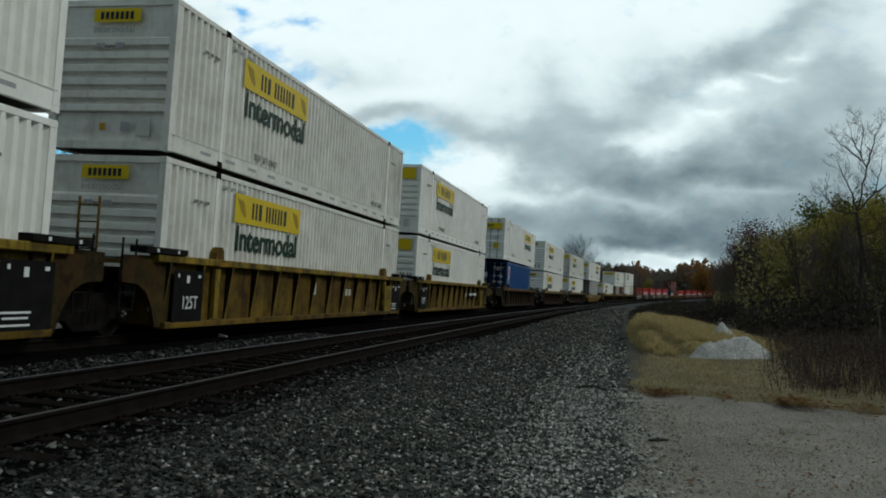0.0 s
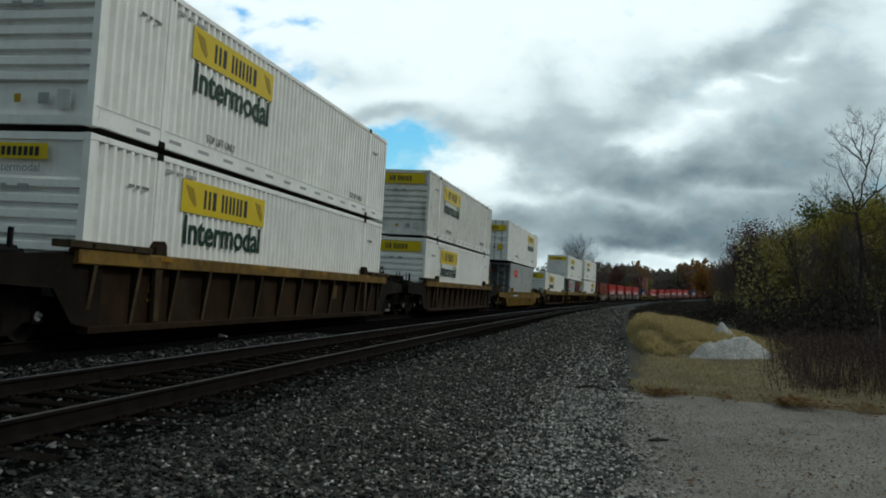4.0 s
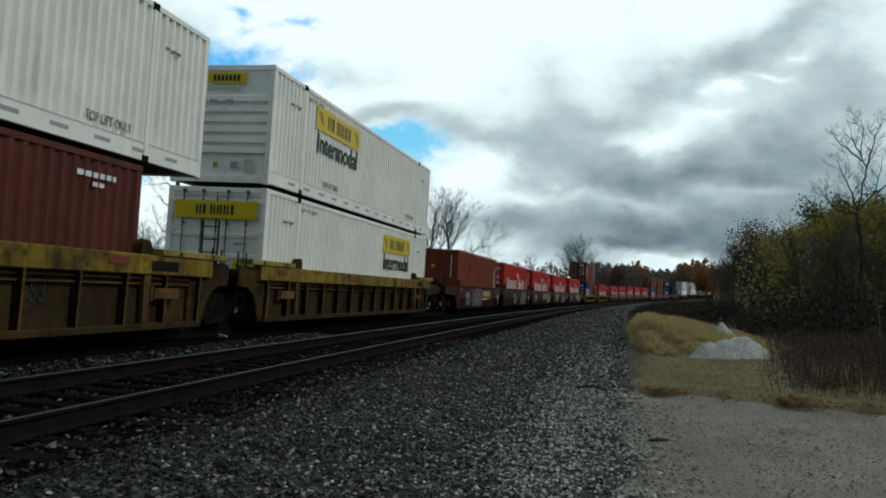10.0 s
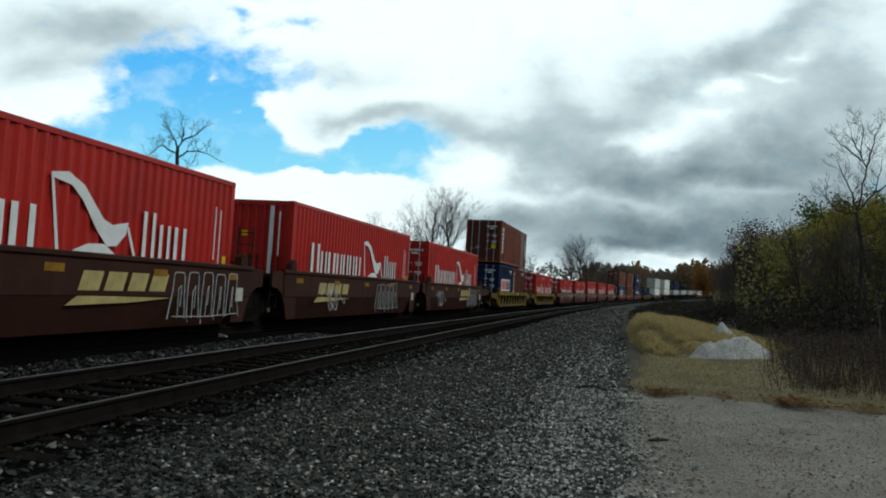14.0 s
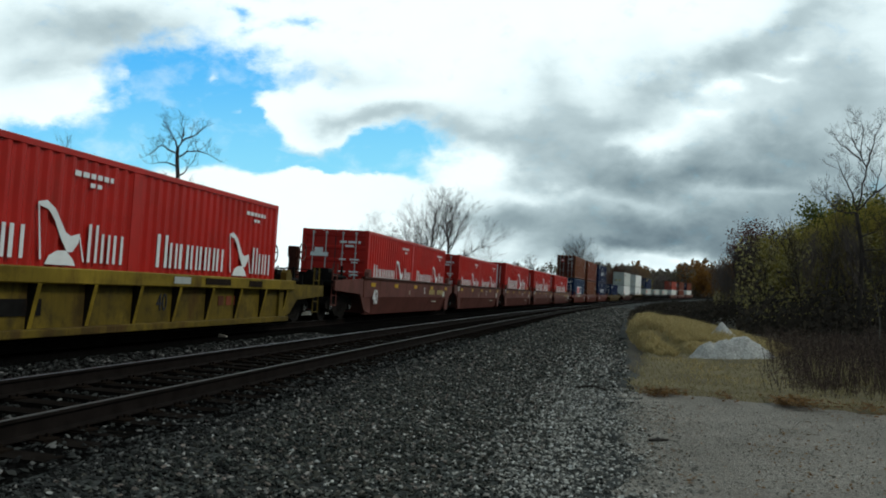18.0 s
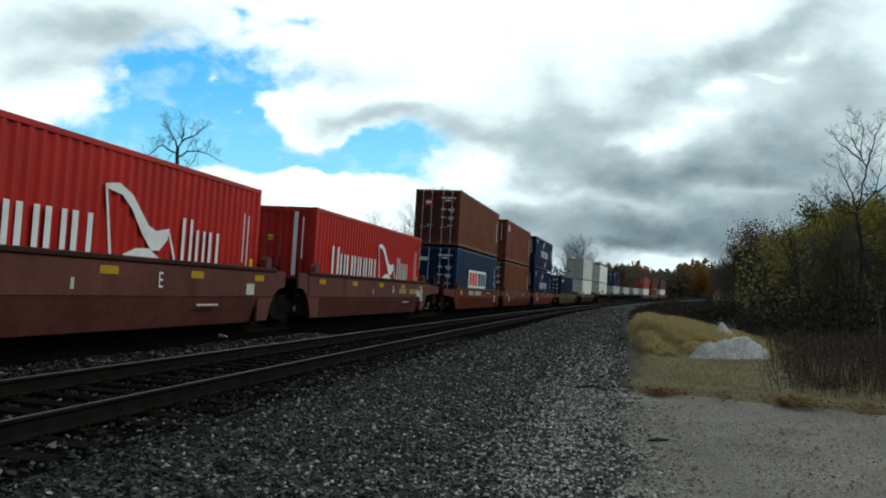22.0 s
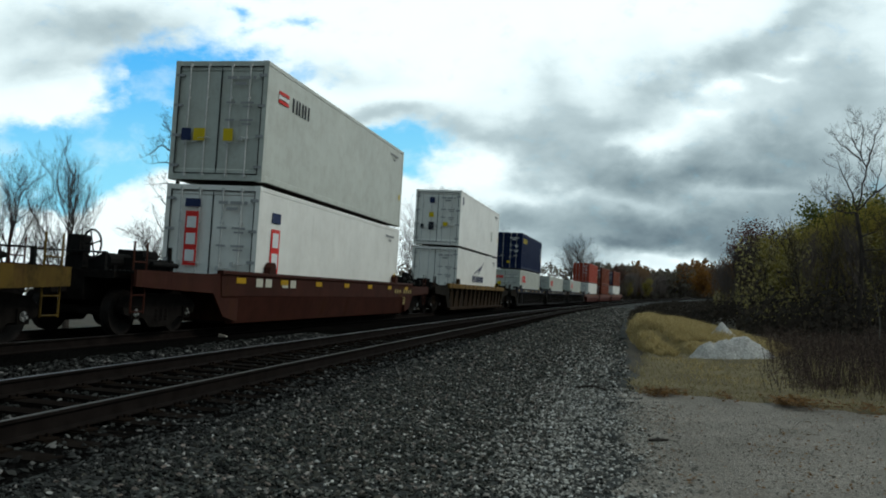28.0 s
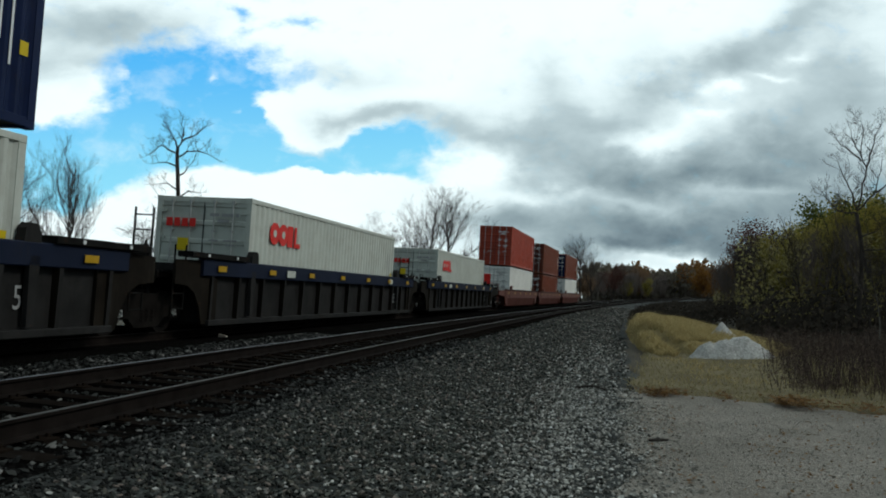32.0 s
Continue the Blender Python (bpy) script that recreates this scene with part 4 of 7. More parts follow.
def well_car(label, style, hw, top, lead, trail, wall, chord, post=None, marks=(), caps=None, chord_h=0.25):
    """One unit of a well car. lead and trail: (half length, joint or not, brake or not, truck or not)."""
    car = tagged(new("well_car"), label, "rail car", "well cars of the train")
    post = post or wall
    for sg in (-1, 1):
        if style == "rib":
            web = part("side_wall", shared(("web", hw, top), wall, lambda s: s.box(-hw, hw, -0.012, 0.012, 0.0, top - 0.12)), car, (0, sg * 1.345, 0))
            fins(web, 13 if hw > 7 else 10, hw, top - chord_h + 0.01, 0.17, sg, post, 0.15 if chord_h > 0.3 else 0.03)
            y0, y1 = sorted((sg * 1.34, sg * 1.53))
            part("top_chord", shared(("top_chord", hw, sg, chord_h), chord, lambda s: s.box(-hw - 0.35, hw + 0.35, y0, y1, -chord_h, 0, 0.02)), car, (0, 0, top))
            part("bottom_chord", shared(("bottom_chord", hw, sg), wall, lambda s: s.box(-hw, hw, y0, y1 - sg * 0.03, -0.06, 0.06, 0.012)), car)
        elif style == "band":
            web = part("side_wall", shared(("web", hw, top - 0.3), wall, lambda s: s.box(-hw, hw, -0.012, 0.012, 0.0, top - 0.36)), car, (0, sg * 1.345, 0))
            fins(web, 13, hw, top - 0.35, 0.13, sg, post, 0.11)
            y0, y1 = sorted((sg * 1.36, sg * 1.50))
            part("top_chord", shared(("band_chord", hw, sg), chord, lambda s: s.box(-hw - 0.35, hw + 0.35, y0, y1, -0.36, 0, 0.02)), car, (0, 0, top))
            part("bottom_chord", shared(("bottom_chord", hw, sg), wall, lambda s: s.box(-hw, hw, y0, y1 - sg * 0.03, -0.06, 0.06, 0.012)), car)
        else:
            mid, tuck = 0.56, 0.22 if wall in (CARBR, CARRED) else 0.14
            up = part("side_wall", shared(("upper_plate", hw, top), wall, lambda s: s.plate([(-hw - 0.5, top), (hw + 0.5, top), (hw + 0.42, mid), (-hw - 0.42, mid)], -0.03, 0.03)), car, (0, sg * 1.42, 0))
            part("lower_plate", shared(("lower_plate", hw, sg), wall, lambda s: s.add([(-hw - 0.4, 0.0, mid), (hw + 0.4, 0.0, mid), (hw - 0.15, -sg * tuck, -0.06), (-hw + 0.15, -sg * tuck, -0.06), (-hw - 0.4, -sg * 0.05, mid), (hw + 0.4, -sg * 0.05, mid), (hw - 0.15, -sg * (tuck + 0.05), -0.06), (-hw + 0.15, -sg * (tuck + 0.05), -0.06)],
                                                                          [f if sg > 0 else f[::-1] for f in ((0, 1, 2, 3)[::-1], (4, 5, 6, 7), (0, 4, 5, 1)[::-1], (3, 2, 6, 7)[::-1], (0, 3, 7, 4)[::-1], (1, 5, 6, 2)[::-1])])), up, (0, sg * 0.02, 0))
            part("top_chord", shared(("smooth_chord", hw), chord, lambda s: s.box(-hw - 0.5, hw + 0.5, -0.07, 0.07, -0.10, 0.0, 0.02)), car, (0, sg * 1.42, top))
    part("well_floor", shared(("well_floor", hw), STEELD, lambda s: s.box(-hw, hw, -1.2, 1.2, -0.05, 0.20)), car)
    for ex, (half, joint, brake, has_truck) in ((-1, lead), (1, trail)):
        part("bulkhead", shared(("bulkhead", top), wall, lambda s: s.box(-0.04, 0.04, -1.36, 1.36, 0.0, top - 0.12)), car, (ex * (hw - 0.02), 0, 0))
        car_end(car, ex, hw, half, joint, top, wall, STEELD, brake, has_truck)
    if caps:
        for ex in (-1, 1):
            for sg in (-1, 1):
                y0, y1 = sorted((sg * 1.22, sg * 1.56))
                x0, x1 = sorted((ex * (hw + caps[1]), ex * (hw + caps[2])))
                cap = part("cap_plate", shared(("cap_plate", round(caps[2] - caps[1], 2), sg), caps[0], lambda s: s.box(0, x1 - x0, y0, y1, 0.0, 0.12, 0.012)), car, (x0, 0, top + 0.002), "worn plate on the end of the top chord")
                for k in (0.25, 0.75):
                    part("bolt", shared(("bolt", sg), WSIGN if caps[0] is BLACK else DARKR, lambda s: s.box(-0.03, 0.03, *sorted((sg * 1.56, sg * 1.575)), 0.03, 0.09)), cap, ((x1 - x0) * k, 0, 0))
                part("hanger", shared(("hanger", sg, round(top, 2)), post, lambda s: s.plate([(-0.11, top - 0.2), (0.11, top - 0.2), (0.08, 0.10), (-0.08, 0.10)], *sorted((sg * 1.42, sg * 1.50)))), car, (ex * (hw - 1.96), 0, 0))
    y = -1.54 if style != "smooth" else -1.458
    for name, mat, x0, x1, z0, z1 in marks:
        part(name, shared((name, round(x1 - x0, 2), round(z1 - z0, 2)), mat, lambda s: s.box(0, x1 - x0, -0.004, 0.004, 0, z1 - z0)), car, (x0, y + (0.0 if style == "smooth" or z0 > top - 0.3 else 0.17), z0))
    return car


def stencil(car, text, size, mat, x, z, y=-1.43, squeeze=0.8):
    lettering(text, size, mat, car, (x, y, z), (90, 0, 0), "stencilled number", squeeze)


C53, C40, C48 = (11.7, False, False, True), (10.0, False, True, True), (9.85, False, True, True)
J53F, J53B = (9.78, True, False, True), (9.78, True, False, False)
J40F, J40B = (7.75, True, False, True), (7.75, True, False, False)


def B(spec):
    return (spec[0], spec[1], True, spec[3])


# centre along the train, base height of each container
LOW, SIZE = 0.24, 1.018


def place(ob, u, lift, size=SIZE):
    if "container" in ob.name:
        ob.scale, lift = (size, size, size), LOW + (lift - LOW) * size
    MOVING.append((ob, u, lift))
    return ob


def train():
    dull = surface("faded_reflector", (0.22, 0.11, 0.010), 0.6, 0, 0.3, 4.0, GRIME, 0.4)
    refl = [("reflector", dull, -6.3 + 4.1 * i, -5.9 + 4.1 * i, 1.19, 1.28) for i in range(4)]

    def two(u, low, high, h=2.9):
        place(low, u, LOW)
        if high:
            place(high, u, LOW + h + 0.10)

    # first set of yellow 53-foot wells, white containers
    dy = "weathered yellow ribbed well car with a shallow rusty top chord"
    for u, ld, tr in ((2.37, C53, J53B), (21.87, J53F, J53B), (41.3, J53F, B(C53))):
        car = place(well_car(dy, "rib", 8.2, 1.33, ld, tr, YELPAN, YEL, YEL, [("data_panel", GREYW, -0.55, -0.25, 0.62, 0.95), ("lettering_bar", OWSIGN, 2.3, 2.5, 0.60, 0.80), ("lettering_bar", OWSIGN, 2.6, 2.8, 0.60, 0.80), ("lettering_bar", OWSIGN, 3.1, 3.3, 0.60, 0.80)] + refl, (BLACK, -0.6, 0.8), 0.15), u, 0)
        for x in ((7.62,), (-7.42, 7.62), (-7.42,))[(u > 10) + (u > 30)]:
            part("black_panel", shared("black_panel", BLACK, lambda s: s.box(-0.55, 0.55, -0.006, 0.006, 0, 1.02)), car, (x, -1.518, 0.04), "black end panel with white marks")
            for mx, mz, mw, mh in ((-0.05, 0.82, 0.10, 0.14), (0.38, 0.92, 0.10, 0.06), (-0.4, 0.92, 0.05, 0.07)) + (((-0.2, 0.30, 0.6, 0.03), (-0.2, 0.22, 0.5, 0.03), (-0.2, 0.12, 0.6, 0.03)) if x > 0 else ()):
                part("lettering_bar", shared(("pm", mw, mh), WSIGN, lambda s: s.box(-mw / 2, mw / 2, -0.004, 0.004, 0, mh)), car, (x + mx, -1.528, mz))
            if x < 0:
                stencil(car, "125T", 0.36, WSIGN, x + 0.05, 0.42, -1.529)
        part("number_panel", shared("number_panel", YELB, lambda s: s.box(-0.42, 0.42, -0.006, 0.006, 0.05, 0.98)), car, (6.62, -1.518, 0), "yellow panel with a black number")
        stencil(car, "53", 0.5, DKSIGN, 6.66, 0.62, -1.530, 1.0)
        if u > 30:
            part("name_board", shared("name_board", BLACK, lambda s: s.box(0, 2.2, -0.004, 0.004, 0, 0.26)), car, (2.6, -1.53, 0.62))
            bars_on_board(car, 2.75, 0.68, -1.54)
    place(banner_box("white 53-foot container on a loaded well car", "ribbed"), 2.37, LOW)
    place(banner_box("white 53-foot container stacked on another", "ribbed"), 2.37, LOW + 3.0)
    for u in (21.87,):
        two(u, banner_box("weathered white 53-foot container with a yellow banner in a well", "ribbed", -5.28, False, OLDWHITE), banner_box("greyish white 53-foot container stacked on another", "ribbed", -5.28, False, OLDWHITE))
    two(41.3, banner_box("white 53-foot container with a yellow banner in a well", "ribbed"), banner_box("white 53-foot container with a yellow banner on its end", "ribbed"))

    dr = "dark rusty brown ribbed well car"
    car = place(well_car(dr, "rib", 8.2, 1.28, B(C53), C53, DARKWEB, RUSTC, DRPOST, refl, (DRPOST, -1.6, 0.6), 0.2), 64.75, 0)
    stencil(car, "53", 0.5, OLIVE, 6.6, 0.6, -1.37)
    p = iso("bright blue 40-foot container with a white and red stripe board", 12.19, 2.9, PBLUE, "door", NAVY)
    b = slab(p, WSIGN, -5.55, -5.0, 0.3, 2.6, "white board with red and blue bars", 0.008)
    for i in range(3):
        part("lettering_bar", shared(("pb", i), REDSIGN if i != 1 else NVSIGN, lambda s: s.box(0, 0.32, -0.003, 0.003, 0, 0.5)), b, (0.12, -0.007, 1.6 - 0.7 * i))
    end_slab(p, WSIGN, 0.3, 1.0, 1.75, 2.1, "white and red panel", "sign_panel", 0.05)
    end_slab(p, YSIGN, 0.65, 0.95, 1.1, 1.4, "yellow notice", "notice", 0.05)
    two(64.75, p, banner_box("white 53-foot container, doors to the front, over a shorter blue one", "door", 1.62))
    for u in (88.35, 111.6):
        car = place(well_car(dr, "rib", 8.2, 1.3, B(C53), C53, DARKWEB, OCHRE, DRPOST, [("data_panel", OLIVE, 3.3, 3.75, 0.5, 0.9)] + refl, (DRPOST, -1.6, 0.6)), u, 0)
        stencil(car, "53", 0.5, OLIVE, -6.2, 0.6, -1.37)
        two(u, banner_box("white 53-foot container with a yellow banner in a well", "ribbed", -5.28, u > 100), banner_box("white 53-foot container with a yellow banner on top", "ribbed", -5.28, u > 100, WHITE if u < 100 else OLDWHITE))

    # smooth yellow car, grey container under a white one
    car = place(well_car("mustard yellow smooth-sided well car with sloping ends", "smooth", 7.6, 1.05, B(C53), C53, YELS, YELS, None, [("name_board", BLACK, -5.35, -2.86, 0.62, 0.88), ("lettering_bar", DARKR, 3.26, 3.5, 0.32, 0.5), ("lettering_bar", DARKR, 3.6, 3.84, 0.32, 0.5), ("lettering_bar", DARKR, 3.94, 4.18, 0.32, 0.5), ("data_panel", YEL, 2.6, 3.1, 0.84, 0.96), ("data_panel", YEL, 0.6, 1.0, 0.86, 0.94)]), 135.05, 0)
    bars_on_board(car, -5.2, 0.68)
    two(135.2, blossom_box("grey 40-foot container with a red emblem in a well", 12.19, 2.9, GREYP, -4.6), banner_box("white 53-foot container, doors to the front, over a grey one", "door", 1.62))

    # second yellow set
    dy2 = "ochre yellow ribbed well car with a deep top chord"
    for i, (u, ld, tr) in enumerate(((158.6, B(C53), J53B), (178.27, J53F, J53B), (197.75, J53F, C53))):
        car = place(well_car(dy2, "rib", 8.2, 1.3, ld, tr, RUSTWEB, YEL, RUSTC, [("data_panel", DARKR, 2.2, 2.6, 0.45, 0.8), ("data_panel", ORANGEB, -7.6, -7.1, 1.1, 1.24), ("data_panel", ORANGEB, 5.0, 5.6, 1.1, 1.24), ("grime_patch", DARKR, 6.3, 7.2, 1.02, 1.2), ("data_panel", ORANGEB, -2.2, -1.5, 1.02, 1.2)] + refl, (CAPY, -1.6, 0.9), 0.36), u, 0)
        stencil(car, "53", 0.5, DKSIGN, 3.6, 0.6, -1.37)
        part("stiffener", shared("stiffener", RUSTC, lambda s: [s.box(-8.1, 8.1, -0.03, 0.03, 0, 0.035), s.box(-8.1, 8.1, -0.03, 0.03, -0.10, -0.07)]), car, (0, -1.40, 0.86))
        for bx in (-6.9, 6.9):
            part("pocket_box", shared("pocket_box", RUSTC, lambda s: [s.box(-0.42, 0.42, -0.10, 0.03, 0, 0.20, 0.01), s.box(-0.48, -0.40, -0.06, 0.03, -0.04, 0.24)]), car, (bx, -1.42, 0.50))
    place(banner_box("white 53-foot container alone in a well", "ribbed"), 158.6, LOW)
    g = iso("grey 20-foot container with a red emblem", 6.06, 2.59, GREYP, "door", GREYSHADE)
    for i in range(4):
        outline(g, REDSIGN, [(-2.4 + i * 0.36 + 0.17 * math.cos(a * 0.785), 1.9 + 0.27 * math.sin(a * 0.785)) for a in range(8)], "red emblem")
    place(g, 175.2, LOW)
    r = iso("maroon 20-foot container with small white marks", 6.06, 2.59, BROWN, "end")
    bars(r, WSIGN, -2.3, 2.0, (0.16,), 0.05, 0.3)
    place(r, 181.3, LOW)
    place(banner_box("white 53-foot container over two 20-foot ones", "ribbed"), 178.27, LOW + 2.59 + 0.10, 1.008)
    two(197.85, banner_box("white 53-foot container, doors to the front, in a well", "door", 1.69), banner_box("white 53-foot container with a small yellow banner on its end", "ribbed", -5.28, False))

    # brown articulated set with red containers
    for i, u in enumerate((219.5, 235.0, 250.35, 265.8, 281.25)):
        ld = C40 if i == 0 else J40F
        tr = C40 if i == 4 else J40B
        car = place(well_car("dark brown smooth-sided articulated well car with scrawled paint", "smooth", 6.3, 1.25, ld, tr, CARBR, CARBR, None, [("reflector", dull, -6 + 2.9 * k, -5.55 + 2.9 * k, 0.92, 1.05) for k in range(5)] + [("data_panel", GREYW, 6.0, 6.35, 0.45, 0.75)]), u, 0)
        if i != 1:
            emblem_mark(car, 0.6 if i != 3 else -4.4)
        scrawl(car, i)
        if i == 0:
            place(iso("plain rust-brown 40-foot container in a brown well", 12.19, 2.9, RUSTB, "end"), u, LOW, 0.99)
        else:
            place(bird_box("bright red 40-foot container with white bird emblem in a brown well", 12.19, 2.9, "door" if i in (1, 4) else "end", -4.7), u, LOW, 0.987)

    # bright yellow single cars
    for i, u in enumerate((301.15, 320.75)):
        car = place(well_car("bright yellow ribbed well car with a narrow top chord", "rib", 6.6, 0.98, (9.85, False, False, True), C48, YELBWEB, YELB, YELB, [("name_board", BLACK, -3.9, -2.35, 0.25, 0.50)] + [("lettering_bar", ORANGEB, 3.1 + 0.36 * k, 3.34 + 0.36 * k, 0.36, 0.56) for k in range(3)] + [("grime_patch", DARKR, 2.2, 3.3, 0.80, 0.93), ("grime_patch", DARKR, 4.2, 4.9, 0.78, 0.92), ("data_panel", GREYP, 1.0, 1.6, 0.80, 0.93)]), u, 0)
        stencil(car, "40", 0.46, DKSIGN, 0.9, 0.42, -1.37)
        if i == 0:
            place(board_box("navy 20-foot container with a white board of red and navy bars", 6.06, 2.59, NAVY, -2.05, 3.7, 0.82, 0.80), u - 3.1, LOW)
            gl = iso("maroon 20-foot container with pale vertical marks", 6.06, 2.59, BROWN, "end")
            for k in range(4):
                slab(gl, OWSIGN, -2.55, -2.22, 1.95 - 0.42 * k, 2.25 - 0.42 * k, "", 0.01, "lettering_bar")
            place(gl, u + 3.0, LOW)
            tri = iso("orange-brown 40-foot container with a grey repair panel", 12.19, 2.9, ORANGEB, "door", BROWN)
            for k in range(6):
                slab(tri, WSIGN, -5.55, -5.15, 2.2 - 0.30 * k, 2.42 - 0.30 * k, "", 0.01, "lettering_bar")
            slab(tri, PATCH, 3.1, 4.7, 0.2, 2.75, "grey repair panel", -0.002, "repair_panel")
            end_slab(tri, YSIGN, 1.8, 2.1, 0.95, 1.25, "yellow notice", "notice", 0.05)
            place(tri, u, LOW + 2.69)
        else:
            for du in (-3.03, 3.03):
                place(bird_box("red 20-foot container with white bird emblem", 6.06, 2.59, "door", -2.3), u + du, LOW, 1.005)

    # red-brown articulated set with red containers
    for i, u in enumerate((340.5, 356.05, 372.0, 387.75, 403.55)):
        ld = B(C40) if i == 0 else J40F
        tr = C40 if i == 4 else J40B
        car = place(well_car("red-brown smooth-sided articulated well car", "smooth", 6.3, 1.25, ld, tr, CARRED, CARBR, None, [("reflector", REFL, -6 + 2.9 * k, -5.5 + 2.9 * k, 0.92, 1.06) for k in range(5)] + [("data_panel", GREYW, 5.2, 5.6, 0.6, 0.85), ("lettering_bar", OWSIGN, -0.9, -0.82, 0.66, 0.84), ("lettering_bar", OWSIGN, 3.0, 3.9, 0.36, 0.40)] + ([("lettering_bar", GOLDL, 2.5 + 0.26 * k, 2.68 + 0.26 * k, 0.70, 0.90) for k in (0, 1, 2, 3, 6, 7, 8, 9, 10)] if i in (0, 4) else [])), u, 0)
        stencil(car, "BCDEA"[(i + 0) % 5], 0.42, WSIGN, 1.6, 0.84, -1.47)
        if i in (0, 4):
            stencil(car, "40", 0.72, WSIGN, -5.6 if i == 0 else 5.75, 0.54 if i == 0 else 0.62, -1.50)
        if i in (1, 2, 3):
            stencil(car, "125T", 0.3, WSIGN, -6.6, 1.02, -1.47)
        if i < 2:
            for du in (-3.03, 3.03):
                place(bird_box("red 20-foot container with white bird emblem", 6.06, 2.59, "door", -2.3), u + du, LOW, 1.005)
        else:
            place(bird_box("bright red 40-foot container with white bird emblem in a red-brown well", 12.19, 2.9, "end", -4.7), u, LOW, 0.992)

    # orange-red articulated set, stacked 40-foot containers
    for i, u in enumerate((423.585, 439.42, 455.7)):
        ld = B(C40) if i == 0 else (8.0, True, False, True)
        tr = (10.0, False, False, True) if i == 2 else (8.0, True, False, False)
        car = place(well_car("orange-red smooth-sided well car with sloping ends", "smooth", 6.4, 1.08, ld, tr, CARORG, CARORG, None, ([("lettering_bar", OWSIGN, -3.4 + 0.34 * k, -3.18 + 0.34 * k, 0.70, 0.96) for k in (0, 1, 2, 3, 5, 6, 7, 8, 9, 10)] if i == 0 else [("lettering_bar", OWSIGN, -1.2, -0.4, 0.86, 0.92)]) + [("lettering_bar", OWSIGN, 2.2, 3.3, 0.80, 0.86), ("data_panel", GREYW, -5.6, -5.3, 0.7, 0.95), ("lettering_bar", OWSIGN, 1.0, 1.35, 0.68, 0.71)]), u, 0)
        if i == 1:
            stencil(car, "C", 0.42, WSIGN, -2.4, 0.55, -1.47)
        stencil(car, "40", 0.62, WSIGN, 5.0 if i == 0 else -4.6, 0.45, -1.47)
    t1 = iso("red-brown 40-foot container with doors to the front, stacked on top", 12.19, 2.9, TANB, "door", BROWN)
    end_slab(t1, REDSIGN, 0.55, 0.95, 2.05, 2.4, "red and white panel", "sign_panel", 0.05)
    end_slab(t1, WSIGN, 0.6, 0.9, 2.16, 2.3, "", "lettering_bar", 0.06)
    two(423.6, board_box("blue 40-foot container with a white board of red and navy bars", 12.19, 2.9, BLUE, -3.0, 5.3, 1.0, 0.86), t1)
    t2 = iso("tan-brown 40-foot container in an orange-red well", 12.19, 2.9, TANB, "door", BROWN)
    end_slab(t2, WSIGN, 0.35, 1.1, 1.95, 2.15, "white panel", "sign_panel", 0.05)
    t3 = iso("brown 40-foot container with a plain front end, stacked on top", 12.19, 2.9, ORANGEB, "end")
    slab(t3, GREYW, -5.5, -5.0, 2.1, 2.55, "pale emblem", 0.012, "emblem")
    two(439.65, t2, t3)
    two(455.7, arc_box("navy 40-foot container with white bars and arcs in a well", "end"), arc_box("navy 40-foot container with white bars and arcs, stacked", "end"))

    # single 53-foot wells
    place(well_car("dirty olive-yellow smooth-sided well car", "smooth", 7.6, 1.1, B(C53), B(C53), OLIVE, OLIVE, None, [("lettering_bar", DARKR, -3.0, -1.6, 0.7, 0.9)]), 477.4, 0)
    n1 = iso("navy 40-foot container alone in a yellow well", 12.19, 2.9, NAVY, "door", NAVY)
    bars(n1, WSIGN, -5.3, 2.15, (0.3, 0.3, 0.3, 0.3), 0.08, 0.35)
    place(n1, 477.4, LOW)
    car = place(well_car("dark red smooth-sided well car with orange reflectors", "smooth", 7.6, 1.12, B(C53), C53, CPRED, CPRED, None, [("reflector", REFL, -7.4 + 2.4 * k, -6.95 + 2.4 * k, 0.85, 0.98) for k in range(7)] + [("lettering_bar", OWSIGN, -6.4 + 0.5 * k, -6.05 + 0.5 * k, 0.78, 0.98) for k in (0, 1, 3, 4)] + [("lettering_bar", GOLDL, 5.6 + 0.32 * k, 5.74 + 0.32 * k, 0.72, 0.86) for k in (0, 1, 2, 4, 5, 6, 7)]), 501.485, 0)
    stencil(car, "53", 0.42, GOLDL, 6.9, 0.42, -1.47)
    w1 = iso("white refrigerated 40-foot container with a red and blue stripe", 12.19, 2.9, REEFER, "door", REEFER, True, "reefer")
    b = slab(w1, REDSIGN, -5.35, -4.85, 0.2, 1.95, "red board with white bars", 0.008)
    for k in range(3):
        part("lettering_bar", shared(("ub", k), WSIGN, lambda s: s.box(0, 0.34, -0.003, 0.003, 0, 0.36)), b, (0.08, -0.007, 1.3 - 0.5 * k))
    slab(w1, NVSIGN, -5.35, -4.85, 2.1, 2.35, "navy panel", 0.008)
    end_slab(w1, REDSIGN, 0.58, 0.92, 0.95, 2.25, "red board with white bars", "sign_panel", 0.05)
    for k in range(3):
        end_slab(w1, WSIGN, 0.63, 0.87, 1.05 + 0.4 * k, 1.32 + 0.4 * k, "", "lettering_bar", 0.058)
    end_slab(w1, NVSIGN, 0.55, 0.95, 2.35, 2.55, "navy panel", "sign_panel", 0.05)
    w2 = iso("pale grey refrigerated 40-foot container stacked on a white one", 12.19, 2.9, GREYW, "door", GREYW, True, "reefer")
    bars(w2, DKSIGN, -4.6, 2.0, (0.32, 0.32, 0.32), 0.08, 0.36)
    for k in range(3):
        slab(w2, REDSIGN if k != 1 else WSIGN, -5.45, -4.85, 2.05 + 0.11 * k, 2.13 + 0.11 * k, "", 0.01, "emblem")
